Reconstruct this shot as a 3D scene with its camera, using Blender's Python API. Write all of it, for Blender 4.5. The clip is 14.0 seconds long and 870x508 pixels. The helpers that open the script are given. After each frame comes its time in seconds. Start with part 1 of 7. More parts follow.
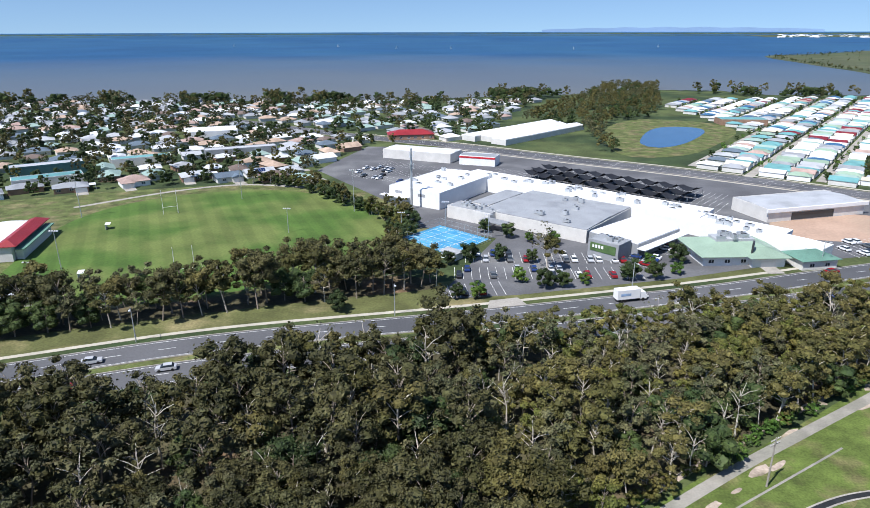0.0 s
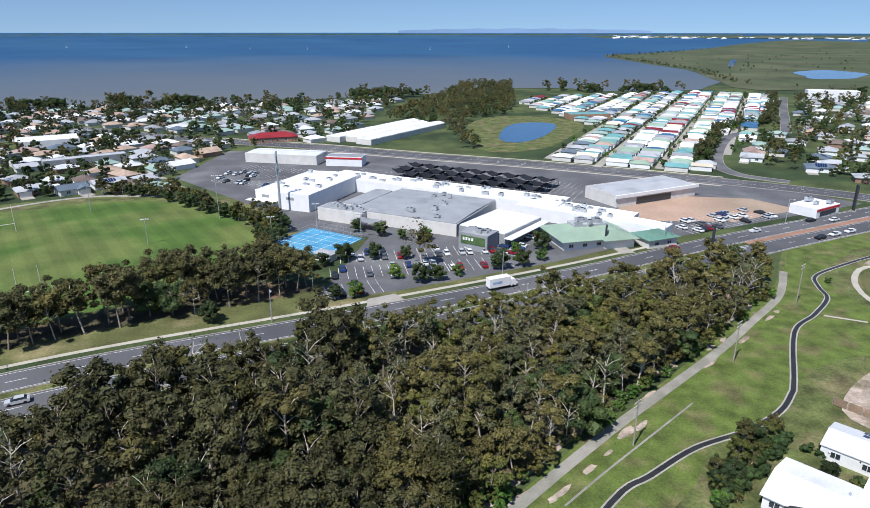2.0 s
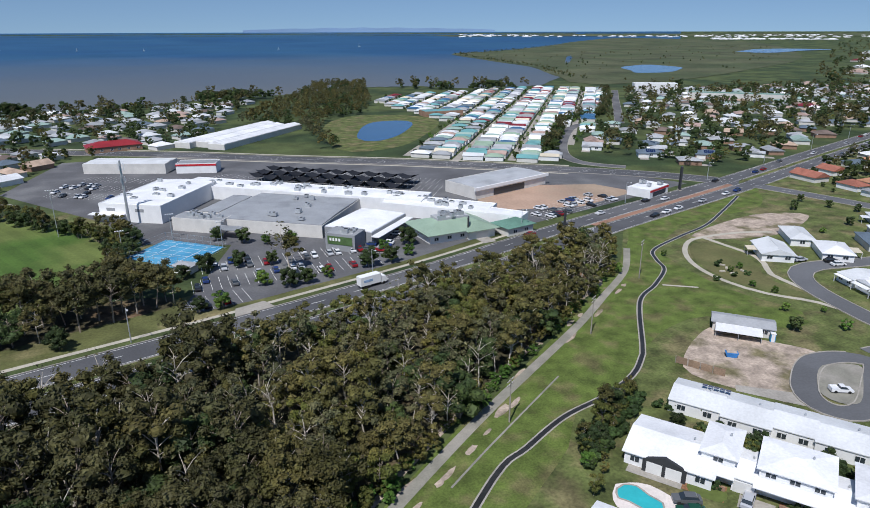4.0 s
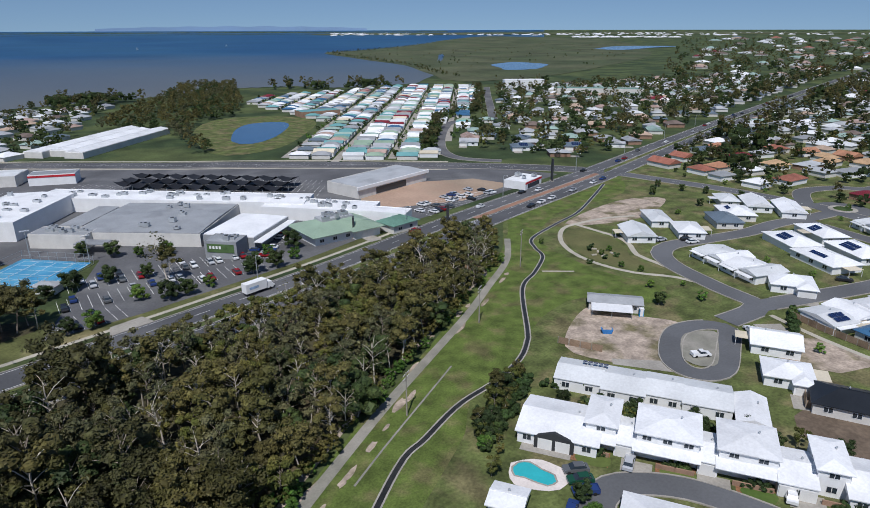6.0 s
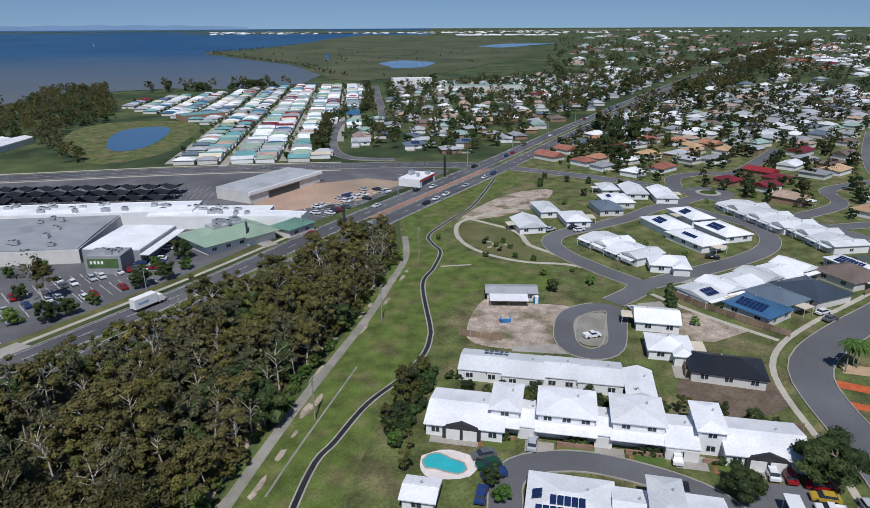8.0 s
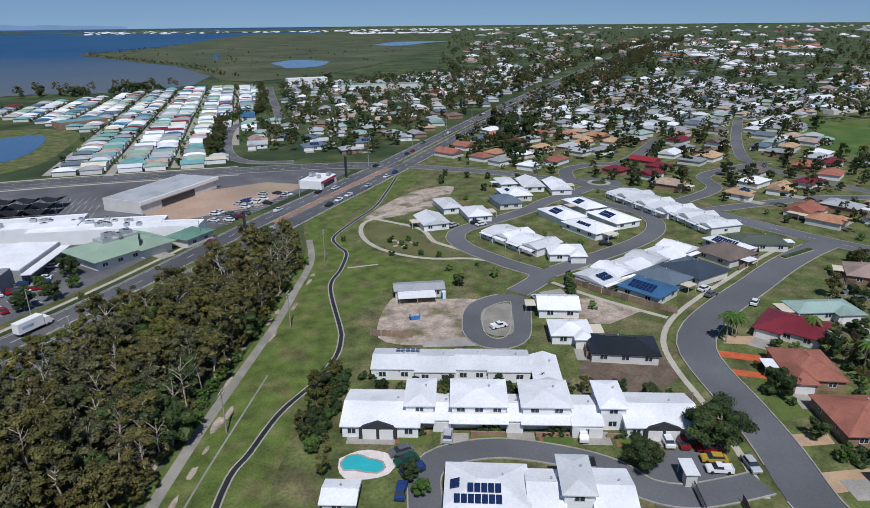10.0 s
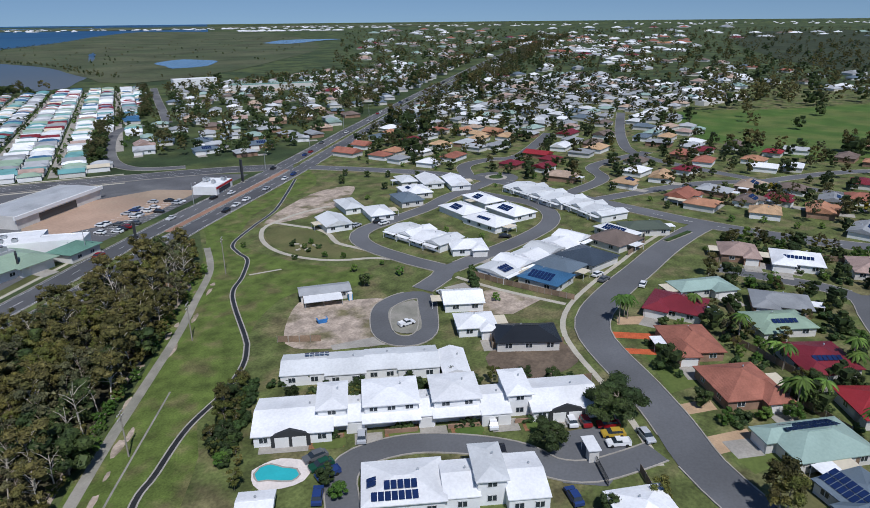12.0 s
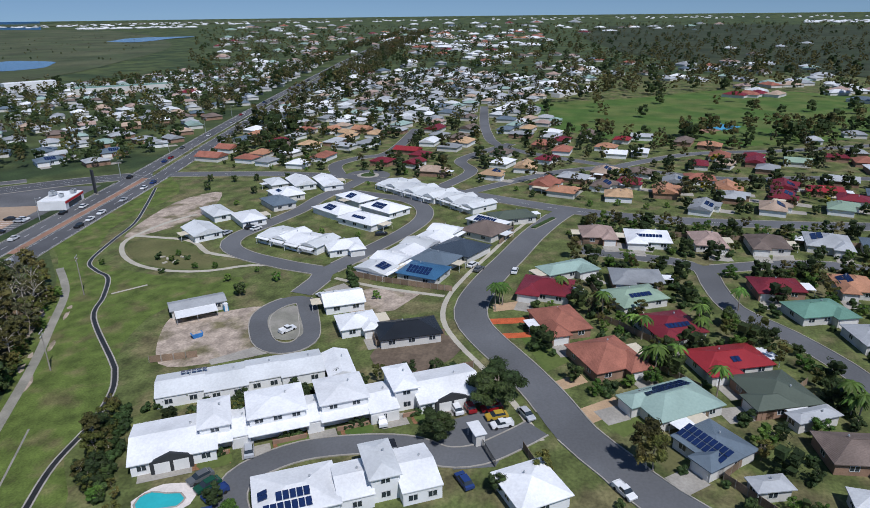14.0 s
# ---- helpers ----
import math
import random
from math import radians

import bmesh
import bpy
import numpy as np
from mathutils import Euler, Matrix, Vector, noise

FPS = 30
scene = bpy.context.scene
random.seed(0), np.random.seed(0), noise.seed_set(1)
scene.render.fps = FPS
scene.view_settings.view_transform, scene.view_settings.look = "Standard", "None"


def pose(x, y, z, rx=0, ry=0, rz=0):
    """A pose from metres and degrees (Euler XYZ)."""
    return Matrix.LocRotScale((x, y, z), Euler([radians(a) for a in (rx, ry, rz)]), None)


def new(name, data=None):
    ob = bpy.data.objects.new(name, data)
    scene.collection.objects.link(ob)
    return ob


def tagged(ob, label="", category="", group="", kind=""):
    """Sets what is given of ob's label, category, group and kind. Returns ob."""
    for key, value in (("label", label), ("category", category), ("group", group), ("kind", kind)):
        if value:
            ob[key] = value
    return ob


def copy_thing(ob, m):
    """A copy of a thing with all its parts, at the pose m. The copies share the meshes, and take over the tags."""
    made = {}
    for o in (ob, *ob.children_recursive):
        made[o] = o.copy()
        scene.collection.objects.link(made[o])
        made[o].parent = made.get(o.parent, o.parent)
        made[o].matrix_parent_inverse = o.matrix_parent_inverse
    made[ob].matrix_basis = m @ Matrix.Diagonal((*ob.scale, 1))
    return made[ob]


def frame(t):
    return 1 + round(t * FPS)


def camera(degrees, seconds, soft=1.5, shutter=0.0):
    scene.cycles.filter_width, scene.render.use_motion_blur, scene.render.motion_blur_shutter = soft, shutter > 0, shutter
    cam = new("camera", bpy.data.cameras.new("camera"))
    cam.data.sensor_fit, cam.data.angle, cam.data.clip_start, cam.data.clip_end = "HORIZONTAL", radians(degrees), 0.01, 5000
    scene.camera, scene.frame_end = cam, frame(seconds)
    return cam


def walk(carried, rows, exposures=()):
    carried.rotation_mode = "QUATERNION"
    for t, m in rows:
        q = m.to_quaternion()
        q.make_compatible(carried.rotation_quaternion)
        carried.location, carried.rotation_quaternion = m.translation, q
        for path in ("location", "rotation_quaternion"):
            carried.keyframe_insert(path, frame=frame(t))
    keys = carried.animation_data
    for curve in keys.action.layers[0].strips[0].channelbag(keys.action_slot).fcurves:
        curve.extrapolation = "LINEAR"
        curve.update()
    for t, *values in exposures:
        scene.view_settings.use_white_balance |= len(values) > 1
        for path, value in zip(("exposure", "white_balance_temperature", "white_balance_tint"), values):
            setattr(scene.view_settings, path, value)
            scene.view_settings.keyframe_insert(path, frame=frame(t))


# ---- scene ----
cam = camera(68.71, 14.0, soft=0.45)
PATH = [
    (0.0, 0.00, 0.00, 70.00, 70.57, 0.14, 0.01),
    (0.5, -0.31, -0.34, 69.91, 70.61, 0.01, -2.57),
    (1.0, -0.61, -0.66, 69.84, 70.61, -0.06, -5.56),
    (1.5, -0.89, -0.98, 69.79, 70.61, -0.02, -8.76),
    (2.0, -1.17, -1.29, 69.76, 70.62, -0.04, -12.16),
    (2.5, -1.45, -1.59, 69.75, 70.59, 0.02, -15.57),
    (3.0, -1.71, -1.88, 69.75, 70.58, 0.06, -18.78),
    (5.5, -2.93, -3.20, 70.02, 70.45, 0.18, -33.33),
    (6.0, -3.16, -3.45, 70.11, 70.41, 0.15, -35.79),
    (6.5, -3.38, -3.68, 70.23, 70.37, 0.21, -38.03),
    (7.0, -3.60, -3.91, 70.35, 70.33, 0.20, -40.28),
    (7.5, -3.81, -4.14, 70.49, 70.29, 0.23, -42.75),
    (8.0, -4.02, -4.36, 70.64, 70.25, 0.26, -45.49),
    (10.5, -5.04, -5.37, 71.56, 69.97, 0.54, -56.60),
    (11.0, -5.24, -5.57, 71.78, 69.90, 0.53, -58.80),
    (11.5, -5.44, -5.75, 72.00, 69.81, 0.56, -61.19),
    (12.0, -5.63, -5.94, 72.23, 69.72, 0.55, -63.61),
    (12.5, -5.83, -6.12, 72.47, 69.60, 0.60, -66.38),
    (13.0, -6.04, -6.30, 72.72, 69.48, 0.63, -69.47),
    (13.5, -6.24, -6.48, 72.97, 69.39, 0.62, -72.39),
    (14.0, -6.44, -6.65, 73.23, 69.27, 0.64, -75.27),
]
# the clip's camera closes down as the white roofs come into view
walk(cam, [(t, pose(*p)) for t, *p in PATH], [(0.0, 0.63, 5950, 12), (1.5, 0.5, 5950, 12), (3.0, 0.2, 5950, 12), (6.5, -0.2, 5950, 12), (10.5, -0.22, 5850, 12), (14.0, -0.2, 5800, 12)])

# world and sun
SUN_DIR = Vector((0.60, 0.57, -1.26)).normalized()      # the way the light travels
world = bpy.data.worlds.new("sky_world")
scene.world = world
world.use_nodes = True
wn = world.node_tree.nodes
sky = wn.new("ShaderNodeTexSky")
sky.sky_type = "NISHITA"
sky.sun_disc = False
sky.sun_elevation = math.asin(-SUN_DIR.z)
sky.sun_rotation = math.atan2(-SUN_DIR.x, -SUN_DIR.y)
sky.air_density, sky.dust_density, sky.ozone_density = 1.0, 0.2, 4.5
wn["Background"].inputs["Strength"].default_value = 0.08
# the sky is read a little above the line of sight, where the air is clear blue
coord, lift, unit = wn.new("ShaderNodeTexCoord"), wn.new("ShaderNodeVectorMath"), wn.new("ShaderNodeVectorMath")
lift.operation, unit.operation = "ADD", "NORMALIZE"
lift.inputs[1].default_value = (0, 0, 0.11)
for a, b in ((coord.outputs["Generated"], lift.inputs[0]), (lift.outputs[0], unit.inputs[0]), (unit.outputs[0], sky.inputs["Vector"]), (sky.outputs[0], wn["Background"].inputs["Color"])):
    world.node_tree.links.new(a, b)
sun = new("sun", bpy.data.lights.new("sun", "SUN"))
sun.data.energy, sun.data.angle, sun.data.color = 4.25, radians(0.5), (1.0, 0.95, 0.87)
sun.rotation_mode = "QUATERNION"
sun.rotation_quaternion = SUN_DIR.to_track_quat("-Z", "Y")

rng = np.random.default_rng(7)


# ---------------------------------------------------------------- materials
def mat(name, colour, rough=0.8, vary=0.25, scale=0.5, fine=6.0, bump=0.0, metal=0.0, second=None, second_scale=0.05, second_at=0.5,
        island=0.0, per_object=0.0, spec=0.3):
    """A surface with grain at two scales; second: a colour that takes over in patches; island, per_object: spread of value."""
    m = bpy.data.materials.new(name)
    m.use_nodes = True
    n, l = m.node_tree.nodes, m.node_tree.links
    bsdf = n["Principled BSDF"]
    bsdf.inputs["Roughness"].default_value = rough
    bsdf.inputs["Metallic"].default_value = metal
    bsdf.inputs["Specular IOR Level"].default_value = spec
    geo = n.new("ShaderNodeNewGeometry")

    def noisy(sc, detail=4.0):
        t = n.new("ShaderNodeTexNoise")
        t.inputs["Scale"].default_value, t.inputs["Detail"].default_value = sc, detail
        l.new(geo.outputs["Position"], t.inputs["Vector"])
        return t.outputs["Fac"]

    def ramp(fac, lo, hi, a, b):
        r = n.new("ShaderNodeMapRange")
        for key, v in (("From Min", lo), ("From Max", hi), ("To Min", a), ("To Max", b)):
            r.inputs[key].default_value = v
        l.new(fac, r.inputs["Value"])
        return r.outputs[0]

    col = n.new("ShaderNodeRGB")
    col.outputs[0].default_value = (*colour, 1)
    out = col.outputs[0]
    if second:
        mix = n.new("ShaderNodeMix")
        mix.data_type = "RGBA"
        l.new(ramp(noisy(second_scale, 6.0), second_at - 0.07, second_at + 0.07, 0, 1), mix.inputs["Factor"])
        l.new(out, mix.inputs[6])
        mix.inputs[7].default_value = (*second, 1)
        out = mix.outputs[2]
    value = ramp(noisy(scale), 0.3, 0.7, 1 - vary, 1 + vary)
    grain = ramp(noisy(fine, 2.0), 0.3, 0.7, 1 - vary * 0.6, 1 + vary * 0.6)

    def times(a, b):
        k = n.new("ShaderNodeMath")
        k.operation = "MULTIPLY"
        l.new(a, k.inputs[0]), l.new(b, k.inputs[1])
        return k.outputs[0]

    value = times(value, grain)
    if island:
        value = times(value, ramp(geo.outputs["Random Per Island"], 0, 1, 1 - island, 1 + island))
    if per_object:
        info = n.new("ShaderNodeObjectInfo")
        value = times(value, ramp(info.outputs["Random"], 0, 1, 1 - per_object, 1 + per_object))
    scaled = n.new("ShaderNodeVectorMath")
    scaled.operation = "SCALE"
    l.new(out, scaled.inputs[0]), l.new(value, scaled.inputs["Scale"])
    l.new(scaled.outputs[0], bsdf.inputs["Base Color"])
    if bump:
        b = n.new("ShaderNodeBump")
        b.inputs["Strength"].default_value, b.inputs["Distance"].default_value = bump, 0.05
        l.new(noisy(fine * 1.7, 3.0), b.inputs["Height"])
        l.new(b.outputs[0], bsdf.inputs["Normal"])
    return m


def ribbed(m, angle_scale=2.6, depth=0.35):
    """Adds the long ribs of sheet roofing, in the thing's own directions."""
    n, l = m.node_tree.nodes, m.node_tree.links
    coord, wave, bump = n.new("ShaderNodeTexCoord"), n.new("ShaderNodeTexWave"), n.new("ShaderNodeBump")
    wave.inputs["Scale"].default_value = angle_scale
    wave.bands_direction = "X"
    l.new(coord.outputs["Object"], wave.inputs["Vector"])
    bump.inputs["Strength"].default_value, bump.inputs["Distance"].default_value = depth, 0.04
    l.new(wave.outputs["Fac"], bump.inputs["Height"])
    l.new(bump.outputs[0], n["Principled BSDF"].inputs["Normal"])
    return m


def leafy(name, colour, second, per_object=0.25):
    m = mat(name, colour, 0.65, 0.25, 0.25, 2.0, second=second, second_scale=0.12, second_at=0.52, island=0.45, per_object=per_object, spec=0.25)
    n, l = m.node_tree.nodes, m.node_tree.links
    bsdf, out = n["Principled BSDF"], n["Material Output"]
    tr, add = n.new("ShaderNodeBsdfTranslucent"), n.new("ShaderNodeMixShader")
    l.new(bsdf.inputs["Base Color"].links[0].from_socket, tr.inputs["Color"])
    add.inputs[0].default_value = 0.14
    l.new(bsdf.outputs[0], add.inputs[1]), l.new(tr.outputs[0], add.inputs[2]), l.new(add.outputs[0], out.inputs["Surface"])
    return m


M = dict(
    land=mat("land", (0.075, 0.095, 0.032), 0.95, 0.35, 0.06, 0.9, 0.2, second=(0.035, 0.055, 0.02), second_scale=0.02),
    lawn=mat("lawn", (0.096, 0.116, 0.035), 0.95, 0.45, 0.2, 1.5, 0.3, second=(0.15, 0.135, 0.062), second_scale=0.11, second_at=0.55),
    easement=mat("easement", (0.095, 0.13, 0.027), 0.95, 0.38, 0.25, 2.5, 0.3, second=(0.135, 0.13, 0.05), second_scale=0.14, second_at=0.58),
    verge=mat("verge", (0.098, 0.105, 0.036), 0.95, 0.35, 0.1, 1.5, 0.3, second=(0.2, 0.17, 0.085), second_scale=0.05, second_at=0.6),
    pitch=mat("pitch", (0.068, 0.125, 0.022), 0.95, 0.2, 0.06, 1.2, 0.2, second=(0.105, 0.135, 0.034), second_scale=0.03),
    olive=mat("olive_turf", (0.105, 0.115, 0.04), 0.95, 0.2, 0.1, 1.5, 0.2, second=(0.13, 0.125, 0.05), second_scale=0.06),
    scrub=mat("forest_floor", (0.07, 0.062, 0.032), 0.95, 0.4, 0.15, 1.5, 0.3, second=(0.2, 0.13, 0.075), second_scale=0.04, second_at=0.63),
    dirt=mat("dirt", (0.4, 0.325, 0.26), 0.95, 0.32, 0.35, 1.6, 0.3, second=(0.16, 0.14, 0.075), second_scale=0.13, second_at=0.57),
    pink=mat("pink_gravel", (0.42, 0.29, 0.21), 0.95, 0.15, 0.06, 1.0, 0.2, second=(0.33, 0.25, 0.18), second_scale=0.03),
    soil=mat("soil", (0.14, 0.105, 0.075), 0.95, 0.3, 0.2, 1.2, 0.3),
    mulch=mat("mulch", (0.24, 0.12, 0.06), 0.95, 0.3, 0.5, 4.0, 0.4),
    asphalt=mat("asphalt", (0.135, 0.138, 0.145), 0.9, 0.12, 0.05, 2.0, 0.1, second=(0.115, 0.117, 0.122), second_scale=0.03),
    highway=mat("highway_asphalt", (0.088, 0.09, 0.096), 0.9, 0.15, 0.04, 2.0, 0.1, second=(0.115, 0.115, 0.12), second_scale=0.02),
    lot=mat("car_park_asphalt", (0.115, 0.115, 0.12), 0.9, 0.2, 0.06, 1.5, 0.1, second=(0.155, 0.155, 0.155), second_scale=0.03, second_at=0.58),
    concrete=mat("concrete", (0.34, 0.315, 0.275), 0.9, 0.18, 0.2, 2.0, 0.1),
    path=mat("path_concrete", (0.44, 0.405, 0.33), 0.9, 0.12, 0.2, 2.0),
    gravel=mat("gravel", (0.3, 0.28, 0.24), 0.95, 0.15, 0.3, 3.0, 0.3, second=(0.24, 0.23, 0.19), second_scale=0.1),
    paint=mat("road_paint", (0.75, 0.75, 0.72), 0.7, 0.15, 0.8, 6.0),
    median=mat("brown_paving", (0.3, 0.17, 0.115), 0.9, 0.2, 0.1, 2.0),
    drain=mat("wet_drain", (0.03, 0.03, 0.028), 0.35, 0.3, 0.3, 2.0),
    court=mat("blue_court", (0.05, 0.25, 0.44), 0.85, 0.12, 0.15, 2.0, second=(0.09, 0.31, 0.48), second_scale=0.1),
    orange=mat("orange_mulch", (0.5, 0.11, 0.04), 0.95, 0.2, 0.5, 4.0),
    tan=mat("tan_drive", (0.45, 0.31, 0.19), 0.9, 0.15, 0.3, 3.0),
    wall=mat("pale_wall", (0.62, 0.6, 0.56), 0.85, 0.08, 0.3, 3.0),
    white_wall=mat("white_wall", (0.78, 0.78, 0.77), 0.8, 0.05, 0.3, 3.0),
    brick=mat("brown_brick", (0.3, 0.19, 0.13), 0.9, 0.2, 0.4, 8.0, 0.3),
    teal_wall=mat("teal_wall", (0.06, 0.14, 0.14), 0.8, 0.1, 0.3, 3.0),
    grey_wall=mat("grey_cladding", (0.28, 0.29, 0.3), 0.8, 0.1, 0.3, 3.0),
    dark=mat("dark_trim", (0.04, 0.042, 0.045), 0.6, 0.1, 0.3, 3.0),
    glass=mat("window_glass", (0.03, 0.04, 0.05), 0.08, 0.05, 0.3, 3.0, spec=0.6),
    frame=mat("window_frame", (0.7, 0.7, 0.7), 0.5, 0.05, 0.5, 3.0),
    garage=mat("garage_door", (0.72, 0.71, 0.68), 0.6, 0.05, 0.5, 6.0),
    panel=mat("solar_glass", (0.012, 0.025, 0.085), 0.15, 0.15, 0.7, 5.0, spec=0.6),
    steel=mat("galvanised_steel", (0.5, 0.52, 0.53), 0.45, 0.12, 0.4, 4.0, metal=0.5),
    pole=mat("weathered_timber", (0.3, 0.27, 0.23), 0.9, 0.2, 0.6, 6.0, 0.2),
    bark=mat("bark", (0.3, 0.25, 0.2), 0.9, 0.35, 0.4, 4.0, 0.4),
    pale_bark=mat("pale_bark", (0.5, 0.45, 0.38), 0.9, 0.25, 0.3, 4.0, 0.3),
    gum=leafy("gum_leaves", (0.074, 0.071, 0.021), (0.112, 0.097, 0.031)),
    # gum leaves again in a darker tone: woodland shade put into the colour
    shaded_gum=leafy("shaded_gum_leaves", (0.056, 0.056, 0.02), (0.082, 0.076, 0.028)),
    gum_grey=leafy("grey_green_leaves", (0.076, 0.08, 0.037), (0.12, 0.113, 0.052)),
    olive_leaf=leafy("olive_leaves", (0.084, 0.094, 0.021), (0.13, 0.115, 0.03)),
    deep=leafy("dark_green_leaves", (0.034, 0.054, 0.017), (0.056, 0.078, 0.022)),
    bright=leafy("bright_leaves", (0.07, 0.14, 0.022), (0.11, 0.17, 0.03)),
    gold=leafy("golden_leaves", (0.3, 0.24, 0.02), (0.2, 0.2, 0.03)),
    sail=mat("black_shade_cloth", (0.018, 0.02, 0.026), 0.9, 0.2, 0.3, 4.0, per_object=0.3),
    pool=mat("pool_water", (0.05, 0.42, 0.45), 0.08, 0.06, 0.3, 2.0, spec=0.5),
    pond=mat("pond_water", (0.035, 0.1, 0.2), 0.12, 0.1, 0.05, 1.0, spec=0.5),
    tyre=mat("tyre_rubber", (0.02, 0.02, 0.02), 0.9),
    hedge=leafy("hedge_leaves", (0.04, 0.07, 0.02), (0.06, 0.09, 0.025)),
)


def striped(m, turn, scale, amount):
    """Faint mowing stripes, in the plan's directions."""
    n, l = m.node_tree.nodes, m.node_tree.links
    geo, mp, wave, ramp, mul = n.new("ShaderNodeNewGeometry"), n.new("ShaderNodeMapping"), n.new("ShaderNodeTexWave"), n.new("ShaderNodeMapRange"), n.new("ShaderNodeVectorMath")
    mp.inputs["Rotation"].default_value = (0, 0, radians(turn))
    wave.inputs["Scale"].default_value, wave.inputs["Distortion"].default_value = scale, 0.3
    ramp.inputs["From Min"].default_value, ramp.inputs["From Max"].default_value = 0.35, 0.65
    ramp.inputs["To Min"].default_value, ramp.inputs["To Max"].default_value = 1 - amount, 1 + amount
    mul.operation = "SCALE"
    socket = n["Principled BSDF"].inputs["Base Color"]
    l.new(geo.outputs["Position"], mp.inputs["Vector"]), l.new(mp.outputs[0], wave.inputs["Vector"]), l.new(wave.outputs["Fac"], ramp.inputs["Value"])
    l.new(socket.links[0].from_socket, mul.inputs[0]), l.new(ramp.outputs[0], mul.inputs["Scale"]), l.new(mul.outputs[0], socket)
    return m


M["field_grass"] = striped(mat("field_grass", (0.07, 0.128, 0.022), 0.95, 0.22, 0.06, 1.2, 0.2, second=(0.11, 0.14, 0.036), second_scale=0.03), -24, 0.045, 0.07)
ROOF = {}
for key, c, r in (("white", (0.8, 0.8, 0.8), 0.45), ("offwhite", (0.62, 0.63, 0.63), 0.5), ("grey", (0.3, 0.31, 0.32), 0.5), ("midgrey", (0.42, 0.43, 0.44), 0.5), ("slate", (0.13, 0.165, 0.2), 0.45),
                  ("navy", (0.05, 0.065, 0.085), 0.4), ("black", (0.022, 0.025, 0.03), 0.35), ("blue", (0.05, 0.13, 0.24), 0.4), ("seafoam", (0.3, 0.4, 0.35), 0.5), ("green", (0.14, 0.26, 0.2), 0.5),
                  ("palegreen", (0.27, 0.36, 0.27), 0.5), ("darkgreen", (0.09, 0.11, 0.085), 0.6), ("maroon", (0.19, 0.025, 0.035), 0.45), ("red", (0.3, 0.03, 0.035), 0.45), ("teal", (0.15, 0.33, 0.33), 0.5), ("cream", (0.62, 0.55, 0.42), 0.6)):
    ROOF[key] = ribbed(mat(key + "_sheet_roof", c, r, 0.1, 0.15, 2.0, second=tuple(v * (0.93 if c[0] > 0.6 else 0.82) for v in c), second_scale=0.12, second_at=0.6, per_object=0.08))
for key, c in (("terracotta", (0.32, 0.125, 0.085)), ("orange", (0.44, 0.22, 0.13)), ("brown", (0.17, 0.13, 0.11)), ("beige", (0.43, 0.32, 0.24)), ("pinkbrown", (0.38, 0.275, 0.235)), ("tan", (0.5, 0.33, 0.19))):
    ROOF[key] = ribbed(mat(key + "_tile_roof", c, 0.8, 0.2, 0.4, 3.0, second=tuple(v * 0.75 for v in c), second_scale=0.2, second_at=0.58, per_object=0.1), 1.6, 0.6)


# ---------------------------------------------------------------- building helpers
def drop(x, y):
    """Height of the ground sheet: level near by, lifted with distance so that a far shore stands where the eye sees it."""
    r = math.hypot(x, y)
    if r <= 2000:
        return 0.0
    q = min(0.9955, (r - 2000) / 2800)
    d = 2000 - 2800 * math.log(1 - q)
    return 72 - r * 72 / d


def far(x, y):
    """Where a place x, y of the level map stands on the sheet: beyond two kilometres the map is drawn together."""
    d = math.hypot(x, y)
    k = 1.0 if d <= 2000 else (2000 + 2800 * (1 - math.exp(-(d - 2000) / 2800))) / d
    return x * k, y * k


def np_mesh(name, verts, quads, mats, index=None, smooth=False):
    me = bpy.data.meshes.new(name)
    verts, quads = np.asarray(verts, np.float32), np.asarray(quads, np.int32)
    me.vertices.add(len(verts)), me.loops.add(quads.size), me.polygons.add(len(quads))
    me.vertices.foreach_set("co", verts.ravel())
    me.loops.foreach_set("vertex_index", quads.ravel())
    me.polygons.foreach_set("loop_start", np.arange(len(quads), dtype=np.int32) * 4)
    me.polygons.foreach_set("loop_total", np.full(len(quads), 4, np.int32))
    for m in mats:
        me.materials.append(m)
    if index is not None:
        me.polygons.foreach_set("material_index", np.asarray(index, np.int32))
    me.polygons.foreach_set("use_smooth", np.full(len(quads), smooth))
    me.update(calc_edges=True)
    me.validate()
    return me


def part(name, bm, material, parent=None, label="", smooth=False):
    me = bpy.data.meshes.new(name)
    bm.to_mesh(me)
    bm.free()
    me.materials.append(material)
    if smooth:
        for p in me.polygons:
            p.use_smooth = True
    ob = new(name, me)
    ob.parent = parent
    return tagged(ob, label)


def share(name, me, parent, m=None, label=""):
    ob = new(name, me)
    ob.parent = parent
    if m is not None:
        ob.matrix_basis = m
    return tagged(ob, label)


def thing(name, label, category, m, group=""):
    ob = new(name)
    ob.matrix_basis = m
    return tagged(ob, label, category, group)


